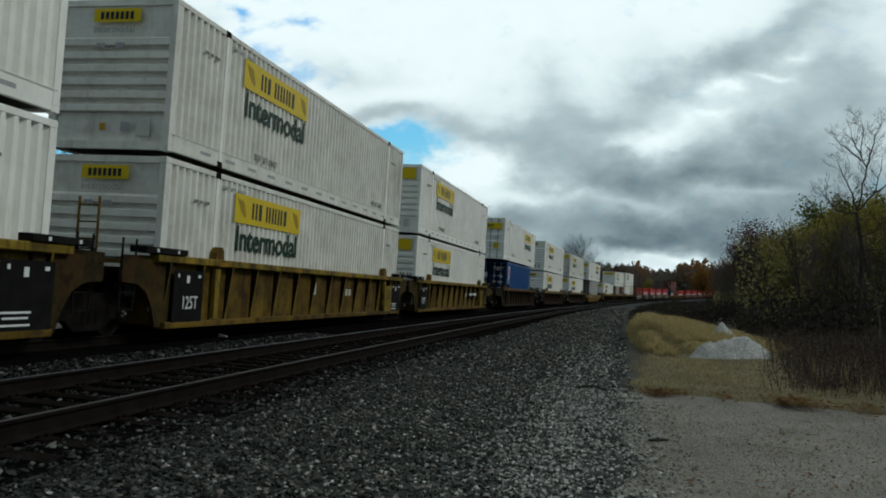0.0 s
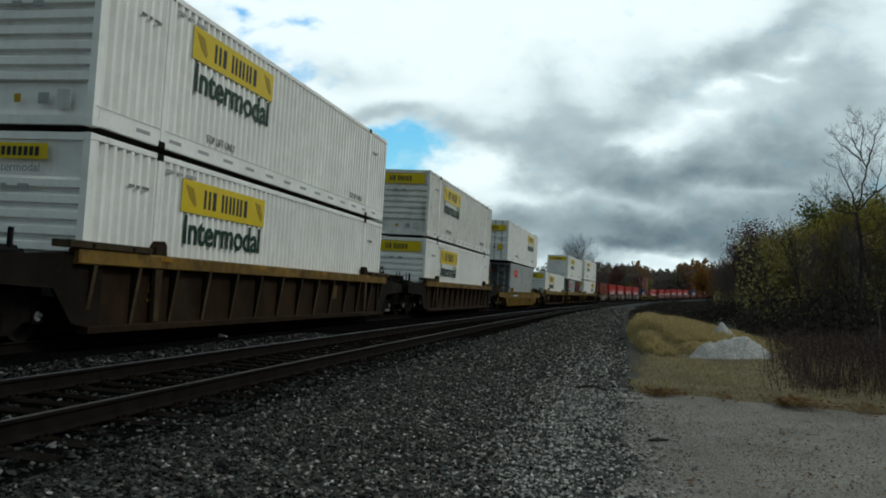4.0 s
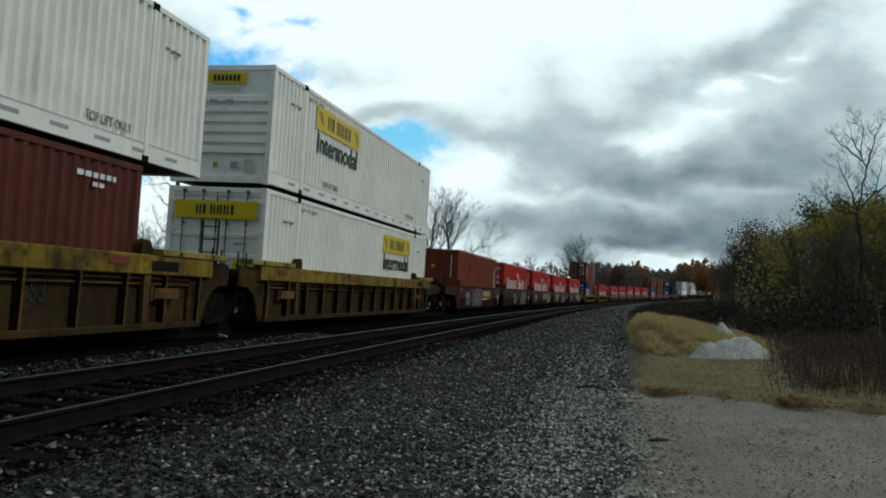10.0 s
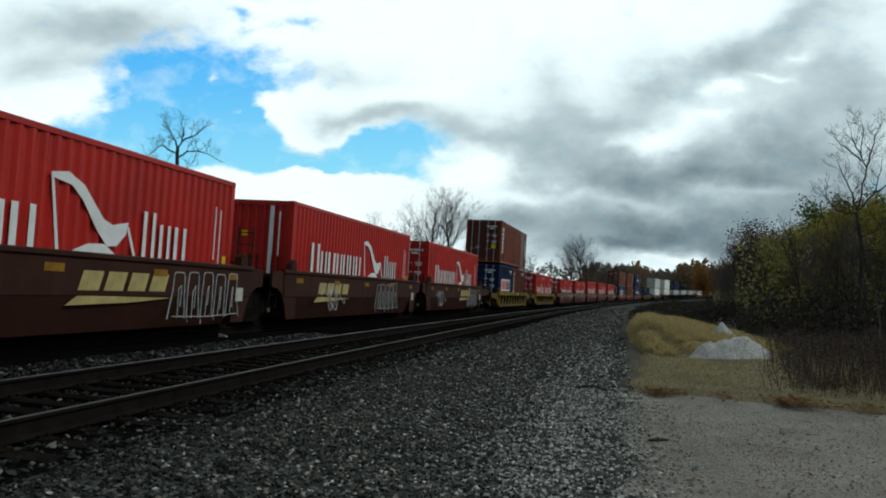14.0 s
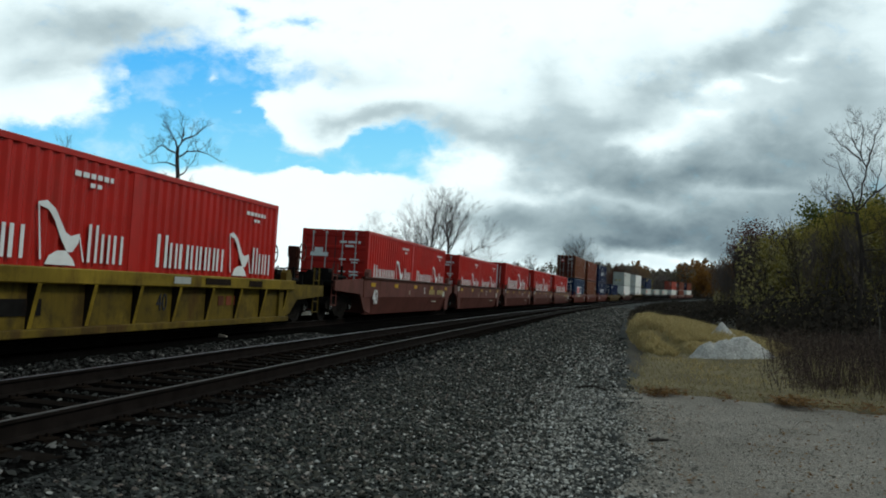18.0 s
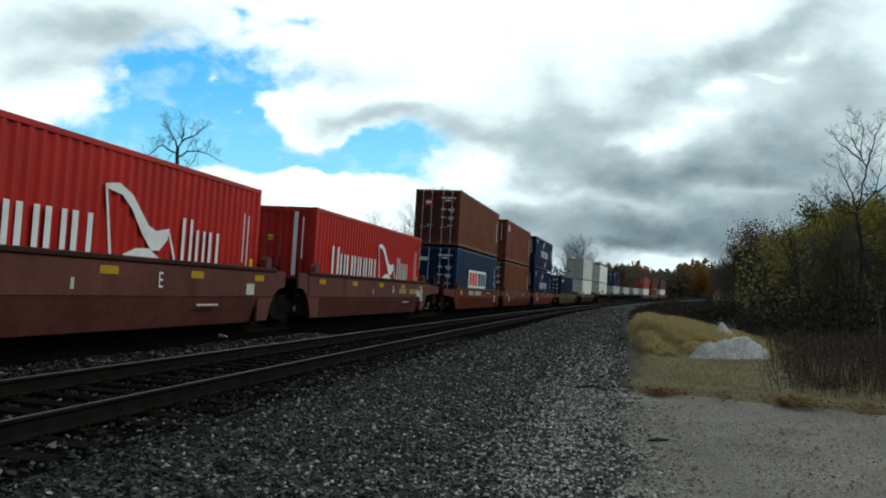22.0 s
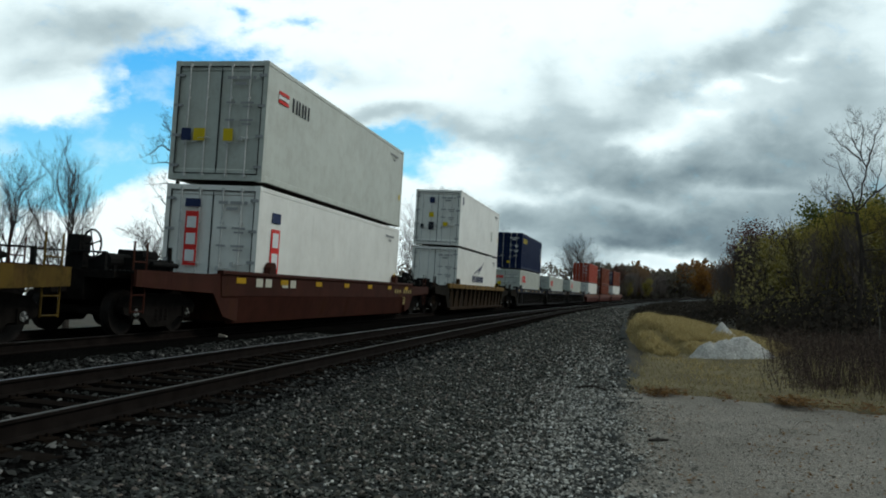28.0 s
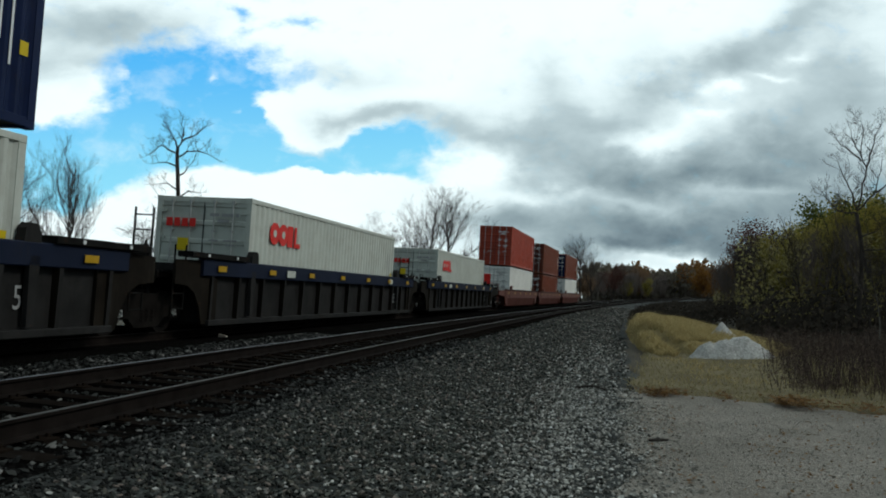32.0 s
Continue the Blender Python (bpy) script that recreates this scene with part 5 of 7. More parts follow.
    for a, c, m in ((0.3, 0.55, NVSIGN), (0.62, 0.92, YSIGN), (1.4, 1.65, YSIGN)):
        end_slab(w2, m, a, c, 0.95, 1.25, "", "notice", 0.05)
    two(501.485, w1, w2)
    car = place(well_car("dark olive-brown ribbed well car", "rib", 8.2, 1.28, B(C53), C53, DARKWEB, OCHRE, DRPOST, refl), 525.17, 0)
    v1 = iso("white refrigerated 40-foot container with a navy wing emblem", 12.19, 2.9, REEFER, "door", REEFER, True, "reefer")
    bars(v1, NVSIGN, -2.0, 1.20, (0.24, 0.24, 0.24, -0.1, 0.2, 0.26, 0.26, 0.12, 0.24, 0.24, 0.12, 0.24, 0.2), 0.05, 0.36)
    for k in range(4):
        outline(v1, NVSIGN, [(-1.9 + 0.55 * k, 1.62), (-1.2 + 0.5 * k, 1.75 + 0.1 * k), (0.6 + 0.25 * k, 2.05 + 0.13 * k), (-1.0 + 0.5 * k, 1.84 + 0.1 * k)], "navy wing emblem")
    v2 = iso("white refrigerated 40-foot container stacked on another", 12.19, 2.9, REEFER, "door", REEFER, True, "reefer")
    for a, c, z0, z1, m in ((0.78, 1.05, 2.2, 2.5, NVSIGN), (0.78, 1.02, 1.45, 1.7, YSIGN), (0.35, 0.52, 0.85, 1.08, DKSIGN), (0.78, 1.06, 0.78, 1.2, DKSIGN), (1.55, 1.8, 1.0, 1.2, YSIGN)):
        end_slab(v2, m, a, c, z0, z1, "", "notice", 0.05)
    slab(v2, NVSIGN, -5.6, -5.35, 2.2, 2.6, "", 0.01, "emblem")
    slab(v2, GREYW, 3.3, 3.75, 0.9, 1.5, "", 0.008, "patch")
    two(525.25, v1, v2)

    # charcoal set with navy bands
    for i, (u, ld, tr) in enumerate(((548.9, B(C53), J53B), (568.6, J53F, J53B), (588.35, J53F, C53))):
        car = place(well_car("charcoal ribbed well car with a navy top band", "band", 8.2, 1.33, ld, tr, CHARWEB, NAVYC, CHARWEB, [("reflector", REFL, -8.0 + 2.55 * k, -7.65 + 2.55 * k, 1.08, 1.2) for k in range(7)] + [("data_panel", GREYW, -4.4, -3.9, 1.05, 1.22), ("data_panel", GREYW, 4.9, 5.3, 1.05, 1.22)], (BLACK, -1.6, 0.9)), u, 0)
        stencil(car, "53", 0.5, GREYL, 6.2, 0.5, -1.37)
        low = blossom_box("pale grey 40-foot container with a red emblem in a charcoal well", 12.19, 2.59, GREYW)
        place(low, u - 0.02, LOW, 1.008)
        if i == 0:
            sc = iso("navy 40-foot container with yellow marks, stacked on a pale one", 12.19, 2.9, NAVY, "door", NAVY)
            bars(sc, YSIGN, -5.5, 2.1, (0.36, 0.36, 0.36, 0.36, 0.36), 0.06, 0.40)
            end_slab(sc, YSIGN, 1.25, 1.5, 0.42, 0.6, "yellow notice", "notice", 0.05)
            place(sc, u + 0.1, LOW + 2.69, 1.008)

    # last set
    for i, (u, ld, tr) in enumerate(((611.2, B(C53), J53B), (630.7, J53F, J53B), (650.5, J53F, C53))):
        place(well_car("dark red-brown smooth-sided well car near the train's end", "smooth", 8.0, 1.2, ld, tr, CARRED, CARBR, None, [("reflector", REFL, -7.4 + 2.9 * k, -7.0 + 2.9 * k, 0.85, 0.98) for k in range(6)]), u, 0)
    wl = iso("white 40-foot container under a red one", 12.19, 2.59, REEFER, "door", REEFER)
    end_slab(wl, REDSIGN, 0.5, 1.0, 1.2, 2.0, "red emblem", "emblem", 0.05)
    place(wl, 611.2, LOW)
    place(iso("brick-red 40-foot container on a white one", 12.19, 2.9, BRICKR, "door", BRICKR), 611.2, LOW + 2.69)
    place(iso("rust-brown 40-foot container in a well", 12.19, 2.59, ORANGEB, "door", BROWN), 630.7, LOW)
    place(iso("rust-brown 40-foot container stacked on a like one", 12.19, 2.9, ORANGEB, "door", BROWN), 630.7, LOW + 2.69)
    place(iso("white 40-foot container under a brown one", 12.19, 2.59, REEFER, "door", REEFER), 650.5, LOW)
    place(iso("brown 40-foot container on the last car", 12.19, 2.9, ORANGEB, "door", NAVY), 650.5, LOW + 2.69)


def bars_on_board(car, x, z, y=-1.466):
    for i in range(4):
        part("lettering_bar", shared("board_bar", WSIGN, lambda s: s.box(0, 0.13, -0.003, 0.003, 0, 0.13)), car, (x + 0.19 * i, y, z))
    for i in range(6):
        part("lettering_bar", shared("board_bar", WSIGN, lambda s: s.box(0, 0.13, -0.003, 0.003, 0, 0.13)), car, (x + 1.05 + 0.17 * i, y, z))


def emblem_mark(car, x):
    """Faded gold bars over a long swoosh wedge."""
    for i in range(4):
        part("lettering_bar", shared("gold_bar", GOLDL, lambda s: s.plate([(0, 0), (0.52, 0), (0.64, 0.32), (0.12, 0.32)], -0.003, 0.003)), car, (x + 0.66 * i, -1.458, 0.64))
    part("emblem", shared("gold_wedge", GOLDL, lambda s: s.plate([(-0.15, 0.0), (0.15, 0.16), (2.9, 0.12), (1.6, 0.04)], -0.003, 0.003)), car, (x - 0.1, -1.435, 0.40))


def stroke(s, pts, r=0.012):
    for p, q in zip(pts, pts[1:]):
        if p != q:
            s.rod((p[0], 0, p[1]), (q[0], 0, q[1]), r, 4)


def loose_tag(rng, x, z, w, h):
    """Looping scribble with rays and one long tail."""
    s = Shape()
    a0 = rng.uniform(0, 6)
    stroke(s, [(x + w * (0.42 + 0.17 * math.cos(0.30 * k + a0) * (0.75 + 0.45 * math.sin(k * 0.37)) + 0.002 * k), z + h * (0.42 + 0.40 * math.sin(0.30 * k + a0 + 0.9 * math.sin(k * 0.13)))) for k in range(90)], 0.010)
    for k in range(5):
        stroke(s, [(x + w * (0.34 + 0.02 * k), z + h * (0.50 + 0.05 * k)), (x + w * (0.16 + 0.03 * k), z + h * (0.62 + 0.06 * k)), (x + w * 0.03 * k, z + h * (0.55 + 0.08 * k))], 0.009)
    stroke(s, [(x + w * 0.5, z + h * 0.92), (x + w * 0.72, z + h * 0.62), (x + w * 0.98, z + h * 0.24), (x + w, z + h * 0.46)])
    return s


def throw_up(rng, x, z, w, h, n):
    """Tall outlined block shapes side by side, flared at the foot, with drips."""
    s = Shape()
    for k in range(n):
        a, b = x + w * k / n, x + w * (k + 0.86) / n
        lean = rng.uniform(-0.04, 0.04)
        flare = 0.16 if k in (0, n - 1) else 0.03
        top = z + h * rng.uniform(0.88, 1.0)
        stroke(s, [(a - flare * (k == 0), z), (a + 0.02 + lean, z + h * 0.55), (a + 0.05 + lean, top - 0.05), (a + 0.10 + lean, top), (b - 0.08 + lean, top), (b - 0.03 + lean, top - 0.06), (b - 0.02 + lean, z + h * 0.5), (b + flare * (k == n - 1), z)], 0.014)
        m = (a + b) / 2
        stroke(s, [(m - 0.03, z + h * rng.uniform(0.0, 0.1)), (m + lean, z + h * rng.uniform(0.5, 0.62)), (m + 0.07, z + h * 0.66), (m + 0.05, z + h * rng.uniform(0.1, 0.3))], 0.012)
        if rng.random() < 0.7:
            stroke(s, [(a + 0.05, z - 0.02), (a + 0.04, z - rng.uniform(0.06, 0.14))], 0.010)
    stroke(s, [(x, z + 0.05), (x + w * 0.5, z + 0.02), (x + w, z + 0.06)], 0.012)
    return s


def scrawl(car, seed):
    """White scrawled paint on a smooth car side: a loose tag and a tall outlined piece."""
    rng = random.Random(seed + 40)
    at = ((-4.9, -2.4), (-2.5, 1.5), (-5.6, 3.4), (-4.2, 1.2), (-5.0, 2.6))[seed % 5]
    for s in (loose_tag(rng, at[0], 0.14, 2.1, 0.85), throw_up(rng, at[1], 0.12, 2.7, 0.98, 5)):
        part("scrawl", s.mesh("scrawl", CHALK), car, (0, -1.456, 0), "white scrawled paint strokes")


# ---------------------------------------------------------------- ground, ballast, road
def lerp(x, xs, ys):
    return float(np.interp(x, xs, ys))


PROFILE_O = [-3000, -60, -14, -8, -5.2, -2.2, -1.4, 1.4, 2.2, 3.0, 6.0, 6.5, 9.3, 10.2, 14, 60, 1200]
PROFILE_Z = [-2.0, -1.6, -1.7, -1.6, -1.3, -0.46, -0.40, -0.48, -0.56, -0.63, -0.80, -0.86, -1.20, -1.26, -1.27, -1.4, -1.4]


def ground_z(s, o):
    z = lerp(o, PROFILE_O, PROFILE_Z)
    n = noise.noise(Vector((s * 0.23, o * 0.23, 0))) * 0.05 + noise.noise(Vector((s * 0.9, o * 0.9, 3))) * 0.02
    return z + n * lerp(o, [-5, 0, 6, 7, 9, 20], [1, 0.1, 0.1, 0.5, 0.7, 1.5]) * (1 if abs(s) < 300 else 0)


def sheet(name, ss, oo, zfun, mat, label, kind="structure", category=""):
    vs, fs = [], []
    for a in ss:
        for o in oo:
            vs.append(beside(a, o, zfun(a, o)))
    n = len(oo)
    for i in range(len(ss) - 1):
        for j in range(n - 1):
            k = i * n + j
            fs.append((k, k + 1, k + n + 1, k + n))
    sh = Shape()
    sh.add(vs, fs)
    me = sh.mesh(name, mat)
    for p in me.polygons:
        p.use_smooth = True
    return tagged(new(name, me), label, category or name, "", kind)


def ground_mat(name, cols, scale, fine, bump, rough=0.95, vor=0.0, spec=0.2, fw=0.4):
    m = bpy.data.materials.new(name)
    m.use_nodes = True
    t = nodes_of(m.node_tree)
    co = nd(t, "ShaderNodeTexCoord").outputs["Object"]
    g = noise_tex(t, co, scale, 6.0, 0.62)
    f = noise_tex(t, co, fine, 4.0, 0.7)
    c = ramp(t, mth(t, "ADD", mth(t, "MULTIPLY", g, 1 - fw), mth(t, "MULTIPLY", f, fw)), [(0.30 + 0.40 * i / max(1, len(cols) - 1), k) for i, k in enumerate(cols)])
    h = f
    if vor:
        v = nd(t, "ShaderNodeTexVoronoi", {"Vector": co, "Scale": vor, "Randomness": 1.0})
        c = mixc(t, 0.75, c, mixc(t, 1.0, c, mixc(t, 0.6, (0.9, 0.9, 0.9), nd(t, "ShaderNodeRGBToBW", {0: v.outputs["Color"]}).outputs[0]), "MULTIPLY"))
        h = v.outputs["Distance"]
    b = nd(t, "ShaderNodeBump", {"Strength": bump, "Distance": 0.03, "Height": h})
    p = nd(t, "ShaderNodeBsdfPrincipled", {"Base Color": c, "Roughness": rough, "Normal": b.outputs[0], "Specular IOR Level": spec})
    nd(t, "ShaderNodeOutputMaterial", {0: p.outputs[0]})
    return m


SOIL = ground_mat("leaf_litter_soil", [(0.012, 0.010, 0.007), (0.028, 0.022, 0.014), (0.05, 0.041, 0.024), (0.035, 0.030, 0.018)], 0.5, 9.0, 0.5)
BALLAST = ground_mat("ballast_bed", [(0.0234, 0.0247, 0.0234), (0.0520, 0.0546, 0.0520), (0.0975, 0.1027, 0.0975)], 0.6, 22.0, 1.0, 0.9, 22.0, 0.05)
ROADM = ground_mat("gravel_road_surface", [(0.07, 0.060, 0.048), (0.165, 0.148, 0.125), (0.245, 0.222, 0.190), (0.44, 0.40, 0.35)], 1.1, 34.0, 1.0, fw=0.62)

near_s = [-1500, -800, -400, -200, -100, -60, -40, -20] + [-10 + 0.5 * i for i in range(100)] + [40 + 2 * i for i in range(30)] + [100 + 10 * i for i in range(20)] + [300 + 50 * i for i in range(8)] + [700, 900, 1200, 1600, 2100]
near_o = [-3000, -1200, -500, -200, -90, -50, -30, -20, -14, -11, -8, -6.5, -5.2, -4, -3, -2.2, -1.4, 0, 1.4, 2.2, 3, 4.5, 6, 6.5] + [7 + 0.5 * i for i in range(30)] + [22.5, 24, 26, 28, 32, 38, 45, 60, 90, 150, 300, 600, 1200]
sheet("ground", near_s, near_o, ground_z, SOIL, "leaf-strewn grassy soil beside the railway")

bed_s = [-120 + 10 * i for i in range(11)] + [-10 + 0.25 * i for i in range(220)] + [45 + 1.0 * i for i in range(60)] + [105 + 5 * i for i in range(80)]
bed_o = [-5.0, -4, -3, -2.2, -1.4, -0.7, 0, 0.7, 1.4, 2.2, 3.0, 3.6, 4.2, 4.8, 5.4, 6.0]
shoulder_o = [6.0, 6.15] + [6.3 + 0.22 * i for i in range(18)] + [10.3, 10.6]


def bed_z(s, o):
    edge = 10.0 + 0.3 * noise.noise(Vector((s * 0.5, 7, 0)))
    lump = (noise.noise(Vector((s * 3.1, o * 3.1, 5))) * 0.022 + noise.noise(Vector((s * 7, o * 7, 9))) * 0.012) * (1 if s < 60 else 0)
    return ground_z(s, o) + 0.03 + lump - max(0, o - edge) * 0.5


# Near black for oil, with the train's shade put into the colour too.
OILSHADE = ground_mat("oily_shaded_bed", [(0.0025, 0.0025, 0.0024), (0.006, 0.0058, 0.0054), (0.013, 0.0125, 0.012)], 0.6, 22.0, 1.0, 0.95, 22.0, 0.0)
sheet("track_bed", bed_s, bed_o, bed_z, OILSHADE, "oily crushed-stone bed under the two tracks, coloured black for shade", "structure", "ballast")
sheet("ballast_shoulder", bed_s, shoulder_o, bed_z, BALLAST, "dark crushed-stone shoulder sloping down from the tracks", "structure", "ballast")


def road_z(s, o):
    x, y, r, th = track(s)
    k = min(max(0.0, o - 10.1), 6.0)
    far = 13.7 - 0.25 * k - 0.12 * k * k
    return ground_z(s, o) + 0.035 - max(0, s - far) * 0.15 - max(0, 9.80 + 0.3 * noise.noise(Vector((s * 0.7, 3, 1))) + 0.15 * noise.noise(Vector((s * 3, 3, 1))) - o) * 0.12


sheet("gravel_road", [-60, -40, -25, -15, -10] + [-8 + 0.3 * i for i in range(75)], [9.2, 9.5, 9.8, 10.1] + [10.4 + 0.4 * i for i in range(30)] + [24, 28], road_z, ROADM, "pale grey compacted gravel pull-off with scattered leaves", "structure", "road")


# stones on the ballast slope, each a small angular lump
def stone_mat(name, tones):
    m = bpy.data.materials.new(name)
    m.use_nodes = True
    t = nodes_of(m.node_tree)
    r = nd(t, "ShaderNodeNewGeometry").outputs["Random Per Island"]
    c = ramp(t, r, tones)
    co = nd(t, "ShaderNodeTexCoord").outputs["Object"]
    f = noise_tex(t, co, 60.0, 3.0, 0.6)
    c = mixc(t, mth(t, "MULTIPLY", f, 0.6), c, mixc(t, 1.0, c, (0.45, 0.44, 0.42), "MULTIPLY"))
    p = nd(t, "ShaderNodeBsdfPrincipled", {"Base Color": c, "Roughness": 0.9, "Specular IOR Level": 0.12})
    nd(t, "ShaderNodeOutputMaterial", {0: p.outputs[0]})
    return m


DARKSTONE = stone_mat("dark_stone", [(0.0, (0.0058, 0.0059, 0.0058)), (0.5, (0.0170, 0.0176, 0.0166)), (0.9, (0.052, 0.053, 0.050)), (1.0, (0.22, 0.21, 0.20))])
STONE = stone_mat("ballast_stone", [(0.0, (0.010, 0.011, 0.010)), (0.22, (0.026, 0.030, 0.026)), (0.34, (0.038, 0.034, 0.028)), (0.55, (0.048, 0.055, 0.051)), (0.66, (0.079, 0.072, 0.058)), (0.82, (0.10, 0.108, 0.098)), (0.96, (0.21, 0.17, 0.15)), (1.0, (0.40, 0.40, 0.38))])
PALESTONE = stone_mat("pale_toe_stone", [(0.0, (0.0540, 0.0518, 0.0464)), (0.35, (0.1944, 0.1890, 0.1728)), (0.70, (0.3780, 0.3672, 0.3348)), (0.90, (0.5400, 0.5292, 0.4860)), (1.0, (0.6200, 0.6200, 0.6048))])


def scatter(name, spots, sizes, mat, label, category, rng, flat=0.7):
    """Many small angular lumps in one mesh; spots are points on the ground."""
    base = np.array([(1, 0, 0), (-1, 0, 0), (0, 1, 0), (0, -1, 0), (0, 0, 1), (0, 0, -1), (0.62, 0.62, 0.5), (-0.62, -0.55, 0.5)])
    tri = np.array([(0, 6, 4), (6, 2, 4), (2, 1, 4), (1, 7, 4), (7, 3, 4), (3, 0, 4), (2, 0, 5), (1, 2, 5), (3, 1, 5), (0, 3, 5), (0, 2, 6), (1, 3, 7)])
    n = len(spots)
    jit = rng.uniform(0.65, 1.25, (n, 8, 1)) * base[None] + rng.uniform(-0.18, 0.18, (n, 8, 3))
    ang = rng.uniform(0, 6.283, n)
    ca, sa = np.cos(ang)[:, None], np.sin(ang)[:, None]
    jit = jit * np.stack([sizes * rng.uniform(0.8, 1.4, n), sizes * rng.uniform(0.6, 1.0, n), sizes * flat * rng.uniform(0.7, 1.2, n)], 1)[:, None, :]
    tilt = rng.uniform(-0.6, 0.6, n)
    ct, st = np.cos(tilt)[:, None], np.sin(tilt)[:, None]
    x, y, z = jit[..., 0], jit[..., 1], jit[..., 2]
    x, z = ct * x - st * z, st * x + ct * z
    pts = np.stack([ca * x - sa * y, sa * x + ca * y, z], -1) + np.array(spots)[:, None, :]
    faces = (tri[None] + (np.arange(n) * 8)[:, None, None]).reshape(-1, 3)
    me = bpy.data.meshes.new(name)
    me.from_pydata(pts.reshape(-1, 3).tolist(), [], faces.tolist())
    me.materials.append(mat)
    me.update()
    return tagged(new(name, me), label, category, "", "stuff")


def ballast_stones():
    rng = np.random.default_rng(3)
    spots, sizes = [], []
    for s0, s1, o0, o1, dens, size in ((2.0, 14.0, 6.05, 10.4, 820, 0.0215), (-9.0, 2.0, 6.05, 10.4, 230, 0.036), (-9.0, 4.0, 1.9, 3.0, 160, 0.036), (-9.0, 2.0, 5.85, 6.1, 160, 0.030), (14.0, 32.0, 6.1, 10.0, 260, 0.034), (0.0, 22.0, 3.1, 5.9, 150, 0.026), (4.0, 20.0, 1.9, 3.0, 260, 0.030), (2.0, 14.0, 5.85, 6.1, 260, 0.024), (14.0, 30.0, 5.9, 6.1, 90, 0.034), (32, 60, 6.0, 9.8, 90, 0.05), (60, 110, 6.0, 9.8, 22, 0.07)):
        n = int((s1 - s0) * (o1 - o0) * dens)
        for a, o, k in zip(rng.uniform(s0, s1, n), rng.uniform(o0, o1, n), rng.uniform(0.55, 1.45, n)):
            if o > 9.2 and rng.random() < (o - 9.2) / 1.1:
                continue
            spots.append(beside(a, o, max(bed_z(a, o), road_z(a, o) - 0.01 if a < 12 and o > 9.3 else -9) + 0.008))
            sizes.append(size * k)
    # Darker stones fill the track bed and spread outward, widest near the camera.
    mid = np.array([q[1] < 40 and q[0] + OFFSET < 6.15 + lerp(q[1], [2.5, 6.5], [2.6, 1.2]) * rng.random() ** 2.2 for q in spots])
    pick = np.array([rng.random() < lerp(q[0] + OFFSET, [7.0, 8.4, 9.1], [0.03, 0.26, 0.95]) * lerp(q[1], [11, 17, 30], [1.0, 0.55, 0.18]) for q in spots])
    spots, sizes = np.array(spots), np.array(sizes)
    scatter("track_stones", spots[mid], sizes[mid], DARKSTONE, "dark crushed stones in and beside the tracks", "stones", rng)
    pick &= ~mid
    rest = ~pick & ~mid
    scatter("ballast_stones", spots[rest], sizes[rest], STONE, "loose dark grey crushed stones with a few pale ones", "stones", rng)
    scatter("pale_stones", spots[pick], sizes[pick] * 0.8, PALESTONE, "pale grey crushed stones along the foot of the ballast", "stones", rng)


ballast_stones()


# ---------------------------------------------------------------- tracks
TIE = surface("creosoted_tie", (0.009, 0.0075, 0.0065), 0.95, 0, 0.35, 3.0, (0.024, 0.020, 0.017), 0.4, 2.0, (0.3, 2, 2), 0.4, 25.0, 0.25, 0.0)
RAILSIDE = surface("rusty_rail", (0.010, 0.0078, 0.0068), 0.9, 0.0, 0.3, 5.0, (0.02, 0.016, 0.014), 0.4, spec=0.03)
RAILTOP = surface("worn_rail_head", (0.072, 0.074, 0.088), 0.45, 0.85, 0.15, 3.0)
RAILDULL = surface("dull_rail_head", (0.050, 0.047, 0.045), 0.6, 0.7, 0.25, 3.0)
PLATE = surface("tie_plate", (0.012, 0.009, 0.007), 0.9, 0.0, 0.3, 6.0, spec=0.0)


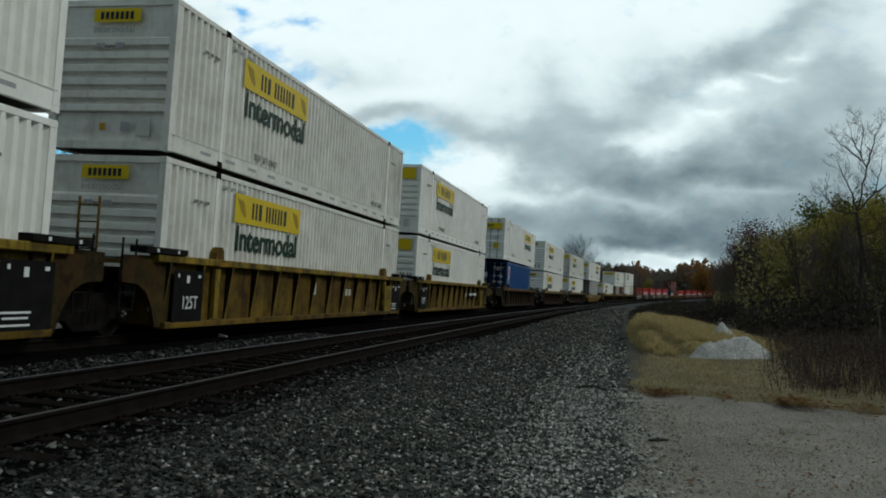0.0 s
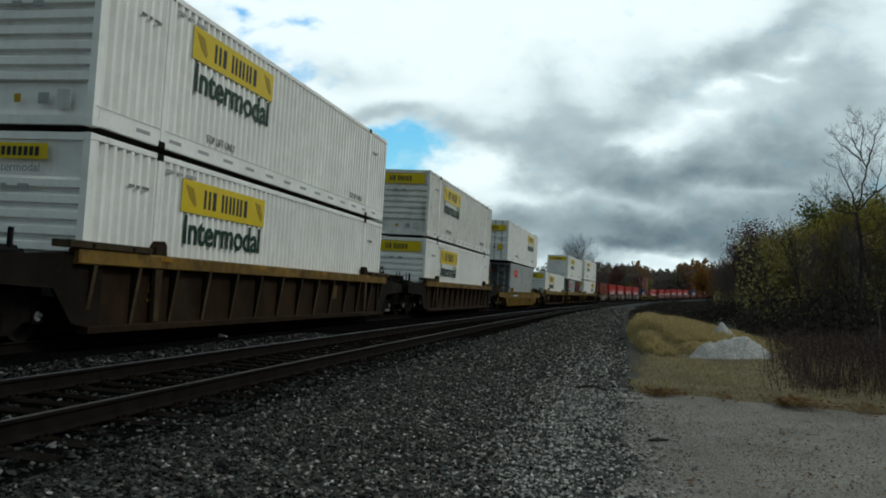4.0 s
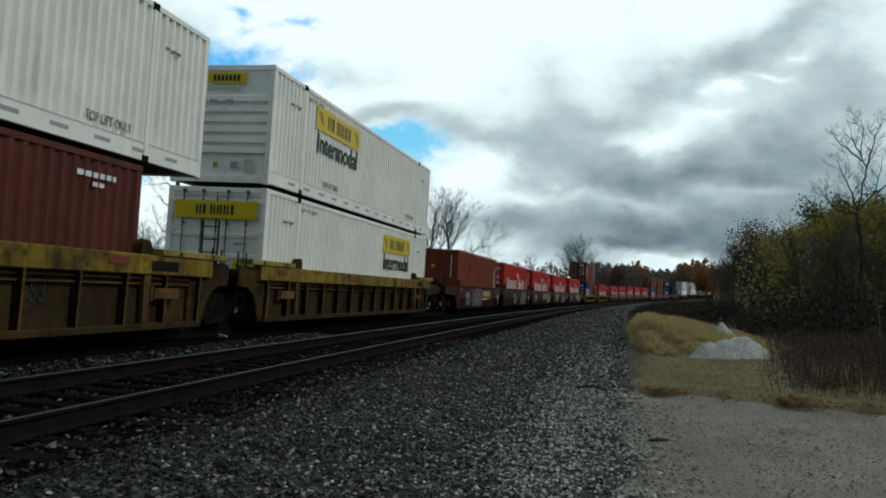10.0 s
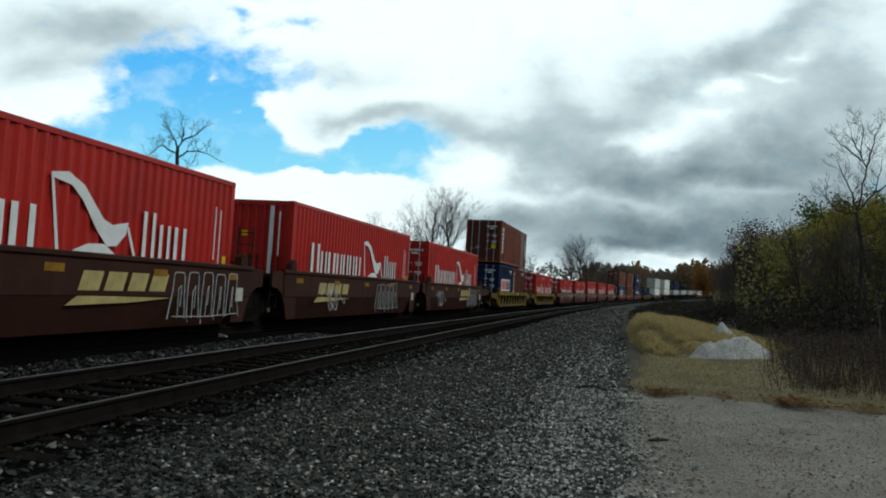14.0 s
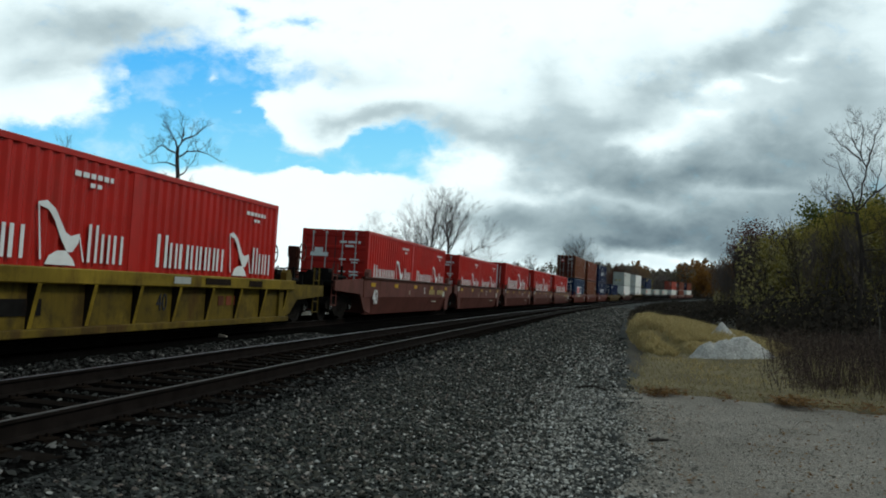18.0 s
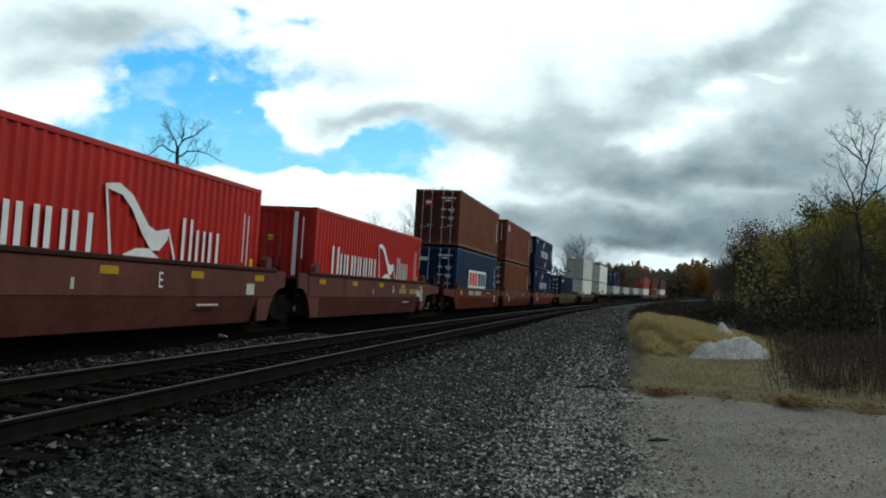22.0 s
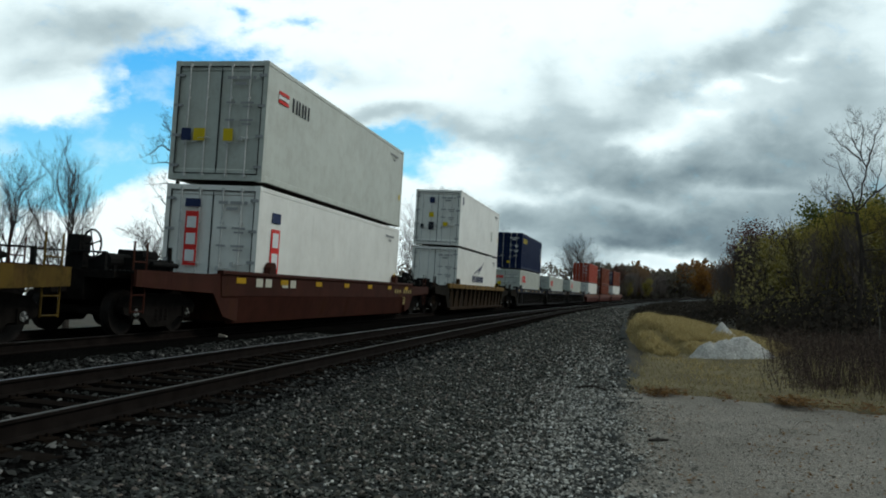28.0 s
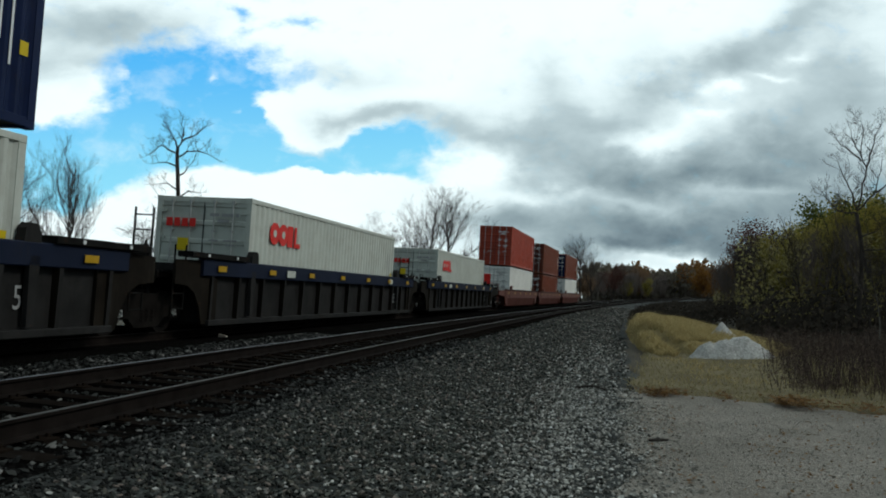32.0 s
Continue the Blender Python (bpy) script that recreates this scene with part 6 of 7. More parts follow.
def railway(name, o_c, z_top, lean, label, first, last):
    ob = tagged(new(name), label, "railway track", "", "structure")
    ss = [first + 2.5 * i for i in range(int((min(last, 130) - first) / 2.5))] + [130 + 10 * i for i in range(int(max(0, last - 130) / 10))]
    dz = math.tan(radians(lean))
    for sg in (-1, 1):
        o = o_c + sg * 0.7525
        zt = z_top - sg * 0.7525 * dz
        for nm, mat, prof in (("rail", RAILSIDE, [(-0.070, -0.172), (0.070, -0.172), (0.070, -0.160), (0.012, -0.140), (0.010, -0.045), (0.036, -0.030), (0.036, -0.004), (-0.036, -0.004), (-0.036, -0.030), (-0.010, -0.045), (-0.012, -0.140), (-0.070, -0.160)]),
                              ("rail_head", RAILTOP if sg < 0 else RAILDULL, [(-0.030, -0.006), (0.030, -0.006), (0.014, 0.001), (-0.014, 0.001)])):
            vs, fs = [], []
            n = len(prof)
            for a in ss:
                vs += [beside(a, o + p, zt + q) for p, q in prof]
            for i in range(len(ss) - 1):
                for j in range(n):
                    fs.append((i * n + j, i * n + n + j, i * n + n + (j + 1) % n, i * n + (j + 1) % n))
            sh = Shape()
            sh.add(vs, fs)
            part(nm, sh.mesh(nm, mat), ob, label="bright worn running surface" if nm == "rail_head" else "")
    tie_me = [shared(("tie", k), TIE, lambda s: s.box(-0.115, 0.115, -1.295 - 0.03 * k, 1.295 + 0.02 * k, -0.18, 0.0, 0.0)) for k in range(3)]
    plate_me = shared("tie_plate", PLATE, lambda s: [s.box(-0.09, 0.09, -0.18, 0.18, 0, 0.016)] + [s.box(-0.05 + 0.1 * (k % 2) - 0.012, -0.05 + 0.1 * (k % 2) + 0.012, (-0.1, 0.1)[k // 2] - 0.012, (-0.1, 0.1)[k // 2] + 0.012, 0.016, 0.045) for k in range(4)])
    rng = random.Random(int(o_c * 10))
    rest = Shape()
    count = int((last - first) / 0.5)
    for i in range(count):
        a = first + 0.5 * i + rng.uniform(-0.03, 0.03)
        x, y, r, th = track(a)
        m = pose(*beside(a, o_c, z_top - 0.182 + rng.uniform(-0.008, 0.004)), lean, 0, 90 - math.degrees(th) + rng.uniform(-1.2, 1.2))
        if 0 <= a < 75:
            tie = part("tie", tie_me[i % 3], ob)
            tie.matrix_basis = m
            if a < 32 and o_c > 1:
                for sg in (-1, 1):
                    part("tie_plate", plate_me, tie, (0, sg * -0.7525, 0.0))
        else:
            c = [m @ Vector(p) for p in ((-0.115, -1.3, -0.18), (0.115, -1.3, -0.18), (0.115, 1.3, -0.18), (-0.115, 1.3, -0.18), (-0.115, -1.3, 0), (0.115, -1.3, 0), (0.115, 1.3, 0), (-0.115, 1.3, 0))]
            rest.add(c, [(4, 5, 6, 7), (0, 1, 5, 4), (1, 2, 6, 5), (2, 3, 7, 6), (3, 0, 4, 7)])
    tagged(part("more_ties", rest.mesh("more_ties", TIE), ob), kind="stuff")
    return ob


railway("railway_track", 0.0, FAR_Z, CANT, "railway track under the passing train", -60, 480)
railway("railway_track", NEAR_O, NEAR_Z, CANT, "empty railway track with bright rail heads", -30, 420)


# ---------------------------------------------------------------- plants
BARK = surface("grey_brown_bark", (0.040, 0.034, 0.030), 0.95, 0, 0.3, 4.0, (0.07, 0.062, 0.052), 0.3, 2.0, (1, 1, 0.3), 0.5, 20.0, spec=0.05)
TWIG = surface("bare_twigs", (0.060, 0.050, 0.046), 0.95, 0, 0.25, 3.0, spec=0.05)


def leaf_mat(name, cols):
    m = bpy.data.materials.new(name)
    m.use_nodes = True
    t = nodes_of(m.node_tree)
    r = nd(t, "ShaderNodeNewGeometry").outputs["Random Per Island"]
    o = nd(t, "ShaderNodeObjectInfo").outputs["Random"]
    f = mth(t, "ADD", mth(t, "MULTIPLY", r, 0.65), mth(t, "MULTIPLY", o, 0.35))
    c = ramp(t, f, [(i / max(1, len(cols) - 1), k) for i, k in enumerate(cols)])
    p = nd(t, "ShaderNodeBsdfPrincipled", {"Base Color": c, "Roughness": 0.8, "Specular IOR Level": 0.06})
    tr = nd(t, "ShaderNodeBsdfTranslucent", {0: c})
    mx = nd(t, "ShaderNodeMixShader", {0: 0.40, 1: p.outputs[0], 2: tr.outputs[0]})
    nd(t, "ShaderNodeOutputMaterial", {0: mx.outputs[0]})
    return m


YLEAF = leaf_mat("yellow_leaves", [(0.125, 0.112, 0.032), (0.23, 0.196, 0.046), (0.29, 0.238, 0.054), (0.18, 0.170, 0.042)])
GLEAF = leaf_mat("green_leaves", [(0.040, 0.054, 0.017), (0.078, 0.096, 0.024), (0.155, 0.16, 0.034)])
OLEAF = leaf_mat("orange_leaves", [(0.11, 0.05, 0.015), (0.19, 0.085, 0.02), (0.14, 0.10, 0.03)])
RLEAF = leaf_mat("maroon_leaves", [(0.060, 0.026, 0.024), (0.105, 0.044, 0.036), (0.085, 0.052, 0.038)])
BLEAF = leaf_mat("brown_leaves", [(0.03, 0.022, 0.014), (0.055, 0.038, 0.022), (0.08, 0.058, 0.032)])
GRASSM = leaf_mat("dry_grass", [(0.22, 0.170, 0.075), (0.36, 0.285, 0.130), (0.46, 0.370, 0.180), (0.28, 0.225, 0.100)])
PALEGR = leaf_mat("pale_green_grass", [(0.11, 0.096, 0.050), (0.20, 0.170, 0.090), (0.31, 0.262, 0.145), (0.14, 0.126, 0.064)])
BRUSHM = leaf_mat("brown_brush", [(0.052, 0.036, 0.030), (0.090, 0.064, 0.050), (0.165, 0.128, 0.085)])
# Leaf colours lowered to near black: the wood floor's shade is in them.
SHADEM = leaf_mat("shaded_undergrowth", [(0.014, 0.012, 0.0102), (0.026, 0.022, 0.018), (0.048, 0.041, 0.029)])


def grow(rng, height, spread, levels=4, lean=0.0, fork=3, bole=1, thick=None, droop=0.0):
    """Limbs of one tree: a list of (p, q, r0, r1, level)."""
    limbs, tips = [], []
    thick = thick or height * 0.016

    def limb(p, d, length, r, level):
        n = 4 if level < 2 else 3
        pts = [p]
        for i in range(n):
            d = (d + Vector((rng.uniform(-1, 1), rng.uniform(-1, 1), rng.uniform(-0.5, 0.7) - droop * level)) * (0.12 + 0.09 * level)).normalized()
            q = pts[-1] + d * (length / n)
            r0, r1 = r * (1 - 0.6 * i / n), r * (1 - 0.6 * (i + 1) / n)
            limbs.append((pts[-1], q, r0, r1, level))
            pts.append(q)
            if level < levels and i >= (bole if level == 0 else 0):
                for k in range(fork if level == 0 else rng.choice((1, 2, 2))):
                    side = Vector((rng.uniform(-1, 1), rng.uniform(-1, 1), rng.uniform(0.0, 0.6)))
                    nd_ = (d * (0.75 if level else 0.6) + side * spread).normalized()
                    limb(q - d * (length / n) * rng.random() * 0.6, nd_, length * rng.uniform(0.42, 0.68), max(r1 * 0.6, 0.006), level + 1)
        tips.append(pts[-1])
        if level < levels:
            for k in range(2):
                side = Vector((rng.uniform(-1, 1), rng.uniform(-1, 1), rng.uniform(-0.1, 0.6)))
                limb(pts[-1], (d + side * spread).normalized(), length * rng.uniform(0.4, 0.6), max(r * 0.35, 0.006), level + 1)

    limb(Vector((0, 0, 0)), Vector((lean, rng.uniform(-0.05, 0.05), 1)).normalized(), height * 0.55, thick, 0)
    top = max(t.z for t in tips)
    k = height / top
    return [(p * k, q * k, a, b, l) for p, q, a, b, l in limbs], [t * k for t in tips]


def tree_meshes(seed, height, spread=0.8, levels=4, fork=3, lean=0.0, leaves=None, count=0, leaf=0.16, thick=None, droop=0.0, twig_mat=None, clump=0.5, low=0.25, bole=1):
    rng = random.Random(seed)
    limbs, tips = grow(rng, height, spread, levels, lean, fork, bole, thick, droop)
    trunk, crown, foliage = Shape(), Shape(), None
    for p, q, a, b, l in limbs:
        if l == 0:
            trunk.rod(p, q, a, 8, b)
        elif l <= 2:
            crown.rod(p, q, a, 5, b)
        else:
            crown.rod(p, q, a, 3, b * 0.7)
    if leaves:
        foliage = Shape()
        spots = [q for p, q, a, b, l in limbs if l >= 1 and q.z > low * height]
        for i in range(count):
            c = rng.choice(spots) + Vector((rng.gauss(0, clump), rng.gauss(0, clump), rng.gauss(0, clump * 0.8)))
            u = Vector((rng.uniform(-1, 1), rng.uniform(-1, 1), rng.uniform(-1, 1))).normalized()
            v = u.orthogonal().normalized()
            k = leaf * rng.uniform(0.5, 1.4)
            foliage.add([c - u * k, c + v * k * 0.6, c + u * k, c - v * k * 0.6], [(0, 1, 2, 3)])
    out = [trunk.mesh("trunk", BARK), crown.mesh("crown", twig_mat or TWIG)]
    out.append(foliage.mesh("foliage", leaves) if foliage else None)
    return out


def crooked(seed, bole, mains, thick, twigs=3, reach=1.0):
    """A bare tree from a bole line and main limb lines in local x, z, with crooked side branches."""
    rng = random.Random(seed)
    trunk, crown = Shape(), Shape()
    pts = [Vector((x, rng.uniform(-0.1, 0.1), z)) for x, z in bole]
    for i in range(len(pts) - 1):
        trunk.rod(pts[i], pts[i + 1], thick * (1 - 0.45 * i / len(pts)), 9, thick * (1 - 0.45 * (i + 1) / len(pts)))

    def sprig(p, d, length, r, level):
        n = 4
        for i in range(n):
            d = (d + Vector((rng.uniform(-1, 1), rng.uniform(-1, 1), rng.uniform(-0.4, 0.9))) * 0.26).normalized()
            q = p + d * length / n
            crown.rod(p, q, r * (1 - 0.5 * i / n), 4 if level < 2 else 3, r * (1 - 0.5 * (i + 1) / n))
            if level < twigs and (i > 0 or level > 1):
                for k in range(1 if level < 2 else rng.choice((1, 2))):
                    side = Vector((rng.uniform(-1, 1), rng.uniform(-1, 1), rng.uniform(-0.2, 0.8))).normalized()
                    sprig(q, (d * 0.5 + side).normalized(), length * rng.uniform(0.45, 0.7), max(0.004, r * 0.5), level + 1)
            p = q
    for line in mains:
        far = rng.uniform(-0.9, 0.9)
        q = [Vector((x, far * i / len(line), z)) for i, (x, z) in enumerate(line)]
        r = thick * 0.36
        for i in range(len(q) - 1):
            k0, k1 = 1 - 0.75 * i / (len(q) - 1), 1 - 0.75 * (i + 1) / (len(q) - 1)
            mid = q[i].lerp(q[i + 1], 0.5) + Vector((rng.uniform(-1, 1), rng.uniform(-1, 1), rng.uniform(-0.4, 0.4))) * 0.08
            crown.rod(q[i], mid, r * k0, 6, r * (k0 + k1) / 2)
            crown.rod(mid, q[i + 1], r * (k0 + k1) / 2, 6, r * k1)
            for p in ((mid, mid, q[i + 1], q[i + 1]) if i else (q[i + 1],)):
                side = Vector((rng.uniform(-1, 1), rng.uniform(-0.6, 0.6), rng.uniform(-0.1, 0.9))).normalized()
                sprig(p, (side + Vector((0, 0, 0.5))).normalized(), rng.uniform(0.8, 1.5) * reach, r * k1 * 0.40 + 0.004, 1)
        sprig(q[-1], (q[-1] - q[-2]).normalized(), 0.8 * reach, r * 0.22, 1)
    return [trunk.mesh("trunk", BARK), crown.mesh("crown", TWIG), None]


def tree(meshes, s, o, label, group="", size=1.0, turn=0.0):
    x, y, z = beside(s, o, ground_z(s, o) - 0.05)
    ob = tagged(new("tree"), label, "tree", group)
    ob.matrix_basis = pose(x, y, z, 0, 0, turn) @ Matrix.Diagonal((size, size, size, 1))
    for nm, me in zip(("trunk", "crown", "foliage"), meshes):
        if me:
            part(nm, me, ob)
    return ob


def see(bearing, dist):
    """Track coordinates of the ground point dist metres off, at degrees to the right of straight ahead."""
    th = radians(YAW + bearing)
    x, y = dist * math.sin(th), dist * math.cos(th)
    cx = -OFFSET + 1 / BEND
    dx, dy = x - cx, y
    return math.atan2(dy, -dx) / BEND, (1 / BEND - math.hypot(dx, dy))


def plants():
    bare = [tree_meshes(11 + i, h, sp, 4, f, ln, None, 0, 0, None, dr, None, 0.5, 0.25, bl) for i, (h, sp, f, ln, dr, bl) in enumerate(((13.5, 0.75, 2, 0.02, 0.0, 2), (12.0, 0.46, 2, 0.0, -0.14, 1), (14.0, 0.6, 2, -0.05, 0.0, 1), (10.0, 0.8, 2, 0.1, 0.05, 1)))]
    lb = "bare leafless tree beyond the tracks"
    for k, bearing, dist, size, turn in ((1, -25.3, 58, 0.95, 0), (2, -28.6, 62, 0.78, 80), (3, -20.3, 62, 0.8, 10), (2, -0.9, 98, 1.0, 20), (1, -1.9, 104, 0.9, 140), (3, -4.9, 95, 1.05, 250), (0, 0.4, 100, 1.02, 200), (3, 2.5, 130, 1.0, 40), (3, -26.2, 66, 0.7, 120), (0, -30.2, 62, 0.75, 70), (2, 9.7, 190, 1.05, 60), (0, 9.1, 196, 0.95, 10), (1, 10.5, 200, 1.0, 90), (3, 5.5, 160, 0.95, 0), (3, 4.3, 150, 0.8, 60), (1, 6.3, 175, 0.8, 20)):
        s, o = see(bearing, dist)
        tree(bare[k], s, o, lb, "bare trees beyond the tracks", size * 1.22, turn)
    gnarled = crooked(23, [(0.05, 0), (0.0, 4.0), (0.1, 8.0), (0.02, 10.4), (-0.03, 11.6), (0, 12.3)], [
        [(0, 12.3), (-0.1, 12.7), (-0.35, 13.1), (-0.6, 13.6), (-0.9, 14.0)], [(0, 12.3), (0.25, 12.7), (0.35, 13.2), (0.22, 13.8)], [(0.25, 12.7), (0.8, 13.0), (1.25, 13.2), (1.6, 13.6)],
        [(-0.03, 11.6), (0.6, 12.05), (1.3, 12.1), (1.9, 11.9), (2.5, 11.5)], [(-0.03, 11.9), (-0.6, 12.1), (-1.0, 12.35), (-1.35, 12.0), (-1.9, 11.6)], [(0, 11.0), (-0.7, 11.3), (-1.5, 11.2)], [(0.03, 10.4), (0.5, 10.7), (0.9, 11.3)], [(0.1, 9.4), (-0.6, 9.9), (-1.3, 9.8)],
        [(0.06, 8.9), (0.7, 9.4), (1.4, 9.3)], [(0.1, 8.0), (-0.8, 8.6), (-1.3, 9.3)], [(0.08, 7.0), (0.8, 7.8), (1.3, 8.7)], [(0.05, 6.0), (-0.9, 6.8), (-1.4, 7.8)], [(0.03, 5.2), (1.0, 5.9), (1.8, 5.8)], [(0.02, 4.4), (-1.1, 5.1), (-1.7, 6.0)]], 0.17, 3, 0.55)
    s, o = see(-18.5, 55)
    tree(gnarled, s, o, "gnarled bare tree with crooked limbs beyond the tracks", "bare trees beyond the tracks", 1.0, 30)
    # woods on the near side
    kinds = {
        "yellow": tree_meshes(31, 8.5, 0.5, 3, 3, 0.0, YLEAF, 6400, 0.10, 0.10, -0.05, None, 0.28, 0.10),
        "yellow_tall": tree_meshes(32, 10.5, 0.42, 3, 3, 0.0, YLEAF, 5600, 0.10, 0.11, -0.05, None, 0.30, 0.14),
        "green": tree_meshes(33, 11.0, 0.5, 3, 3, 0.0, GLEAF, 7400, 0.11, 0.12, 0, None, 0.42, 0.12),
        "brown": tree_meshes(34, 9.5, 0.38, 4, 3, 0.0, BLEAF, 60, 0.07, 0.08, -0.08, surface("purplish_twigs", (0.105, 0.088, 0.080), 0.95, 0, 0.25, 3.0, spec=0.05), 0.3, 0.3),
        "maroon": tree_meshes(35, 10.0, 0.5, 3, 3, 0.0, RLEAF, 3600, 0.10, 0.11, 0, None, 0.30, 0.35),
        "orange": tree_meshes(36, 11.0, 0.6, 3, 3, 0.0, OLEAF, 3000, 0.20, None, 0, None, 0.7, 0.25),
    }
    names = {"yellow": "young tree with thinning yellow-green leaves", "yellow_tall": "tall slim tree with yellow leaves", "green": "tree with dark green leaves", "brown": "nearly bare tree with brown leaves", "maroon": "tree with dark maroon leaves", "orange": "autumn tree with orange-brown leaves"}
    big = crooked(61, [(-0.25, 0), (-0.05, 1.6), (0.08, 2.9), (0.15, 4.6), (0.08, 5.3), (0.0, 6.08)], [
        [(0.0, 6.08), (-0.45, 6.10), (-0.84, 6.23), (-1.10, 6.55), (-1.27, 6.86), (-1.58, 7.08)], [(0.05, 6.15), (-0.12, 6.7), (-0.27, 7.3), (-0.49, 7.86), (-0.7, 8.57)], [(0.05, 6.15), (0.43, 6.58), (0.86, 7.0), (1.0, 7.7), (1.2, 8.57)],
        [(0.08, 6.3), (0.3, 7.43), (0.51, 8.28), (0.3, 8.86), (0.43, 9.84), (0.37, 10.5)], [(0.51, 8.28), (0.66, 8.8), (0.86, 9.27), (1.13, 10.1)], [(0.3, 8.6), (0.0, 8.95), (-0.27, 9.27), (-0.77, 9.84)], [(0.3, 8.86), (0.2, 9.1), (0.08, 9.4), (-0.1, 9.9)],
        [(0.12, 4.85), (0.45, 5.0), (0.86, 5.16), (1.46, 5.73)], [(0.14, 4.2), (0.8, 4.2), (1.46, 4.3)], [(0.86, 7.0), (1.3, 7.3), (1.7, 7.5)]], 0.13, 3, 0.55)
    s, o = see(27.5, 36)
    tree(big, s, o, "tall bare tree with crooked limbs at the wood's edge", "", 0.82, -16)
    rng = random.Random(8)
    spots = [("maroon", 21.4, 62, 0.98), ("green", 26.2, 58, 1.2), ("green", 27.4, 54, 1.2), ("green", 28.8, 56, 1.2), ("yellow_tall", 26.9, 46, 1.0), ("yellow_tall", 23.7, 50, 1.0), ("yellow", 23.4, 52, 0.95), ("yellow", 22.9, 56, 0.85), ("maroon", 22.0, 57, 0.95), ("yellow_tall", 24.6, 58, 0.85), ("yellow", 25.9, 50, 0.9), ("green", 26.5, 62, 0.95), ("green", 28.1, 60, 1.05), ("yellow_tall", 28.5, 48, 0.8), ("brown", 20.4, 60, 0.9), ("brown", 19.7, 75, 0.95), ("brown", 19.2, 95, 1.0), ("green", 29.7, 55, 1.0), ("yellow", 30.6, 45, 1.0), ("brown", 26.9, 42, 0.7), ("brown", 24.9, 44, 0.7), ("brown", 21.1, 48, 0.7), ("maroon", 24.2, 75, 1.0), ("green", 25.2, 80, 1.1), ("brown", 22.9, 85, 1.1), ("brown", 21.7, 90, 1.1), ("orange", 19.0, 130, 1.0), ("orange", 18.4, 170, 1.1)]
    for i in range(34):
        spots.append((rng.choice(("brown", "brown", "yellow_tall", "green", "maroon")), rng.uniform(20.8, 38.3), rng.uniform(60, 110), rng.uniform(0.75, 1.05)))
    for i in range(10):
        spots.append((rng.choice(("brown", "brown", "orange")), rng.uniform(18.7, 20.1), rng.uniform(110, 260), rng.uniform(0.9, 1.1)))
    tall = {"yellow": 8.5, "yellow_tall": 10.5, "green": 11.0, "brown": 9.5, "maroon": 10.0, "orange": 11.0}
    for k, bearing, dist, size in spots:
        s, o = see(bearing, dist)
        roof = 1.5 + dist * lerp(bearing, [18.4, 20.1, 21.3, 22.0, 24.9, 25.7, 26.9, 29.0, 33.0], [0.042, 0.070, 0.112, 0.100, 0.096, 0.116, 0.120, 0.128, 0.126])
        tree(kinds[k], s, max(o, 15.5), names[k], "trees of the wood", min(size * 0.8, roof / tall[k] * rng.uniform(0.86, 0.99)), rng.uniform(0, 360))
    # slim saplings along the edge of the wood
    pale = surface("pale_bark", (0.13, 0.12, 0.105), 0.9, 0, 0.3, 6.0, spec=0.05)
    slim = []
    for i in range(3):
        limbs, tips = grow(random.Random(90 + i), 6.0, 0.3, 3, 0.02 * i, 2, 2, 0.05, -0.1)
        low, high = Shape(), Shape()
        for p, q, a, b, l in limbs:
            (low if l == 0 else high).rod(p, q, a, 6 if l == 0 else 3, b)
        slim.append([low.mesh("trunk", pale if i == 0 else BARK), high.mesh("crown", TWIG), None])
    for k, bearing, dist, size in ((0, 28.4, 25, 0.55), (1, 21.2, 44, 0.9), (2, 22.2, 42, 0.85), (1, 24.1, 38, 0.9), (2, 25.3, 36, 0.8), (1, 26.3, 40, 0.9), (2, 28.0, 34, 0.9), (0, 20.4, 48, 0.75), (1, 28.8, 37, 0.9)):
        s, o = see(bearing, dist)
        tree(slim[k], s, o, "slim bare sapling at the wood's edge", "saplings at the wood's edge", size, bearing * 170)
    # far wood round the bend
    # Far copies are lighter and greyer: distance haze put into their colours.
    kinds["brown"] = tree_meshes(34, 9.5, 0.38, 4, 3, 0.0, BLEAF, 60, 0.07, 0.08, -0.08, surface("hazed_twigs", (0.135, 0.115, 0.105), 0.95, 0, 0.25, 3.0, spec=0.05), 0.3, 0.3)
    kinds["orange"] = tree_meshes(36, 11.0, 0.6, 3, 3, 0.0, leaf_mat("hazed_russet_leaves", [(0.15, 0.100, 0.070), (0.20, 0.125, 0.075), (0.17, 0.140, 0.085)]), 3000, 0.20, None, 0, None, 0.7, 0.25)
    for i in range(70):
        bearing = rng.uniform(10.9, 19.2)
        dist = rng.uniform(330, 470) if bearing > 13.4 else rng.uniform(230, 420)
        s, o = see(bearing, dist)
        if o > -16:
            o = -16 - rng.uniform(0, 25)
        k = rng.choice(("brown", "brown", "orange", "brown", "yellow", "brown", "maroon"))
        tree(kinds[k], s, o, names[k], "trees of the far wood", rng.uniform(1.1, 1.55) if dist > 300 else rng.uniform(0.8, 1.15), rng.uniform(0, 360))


plants()


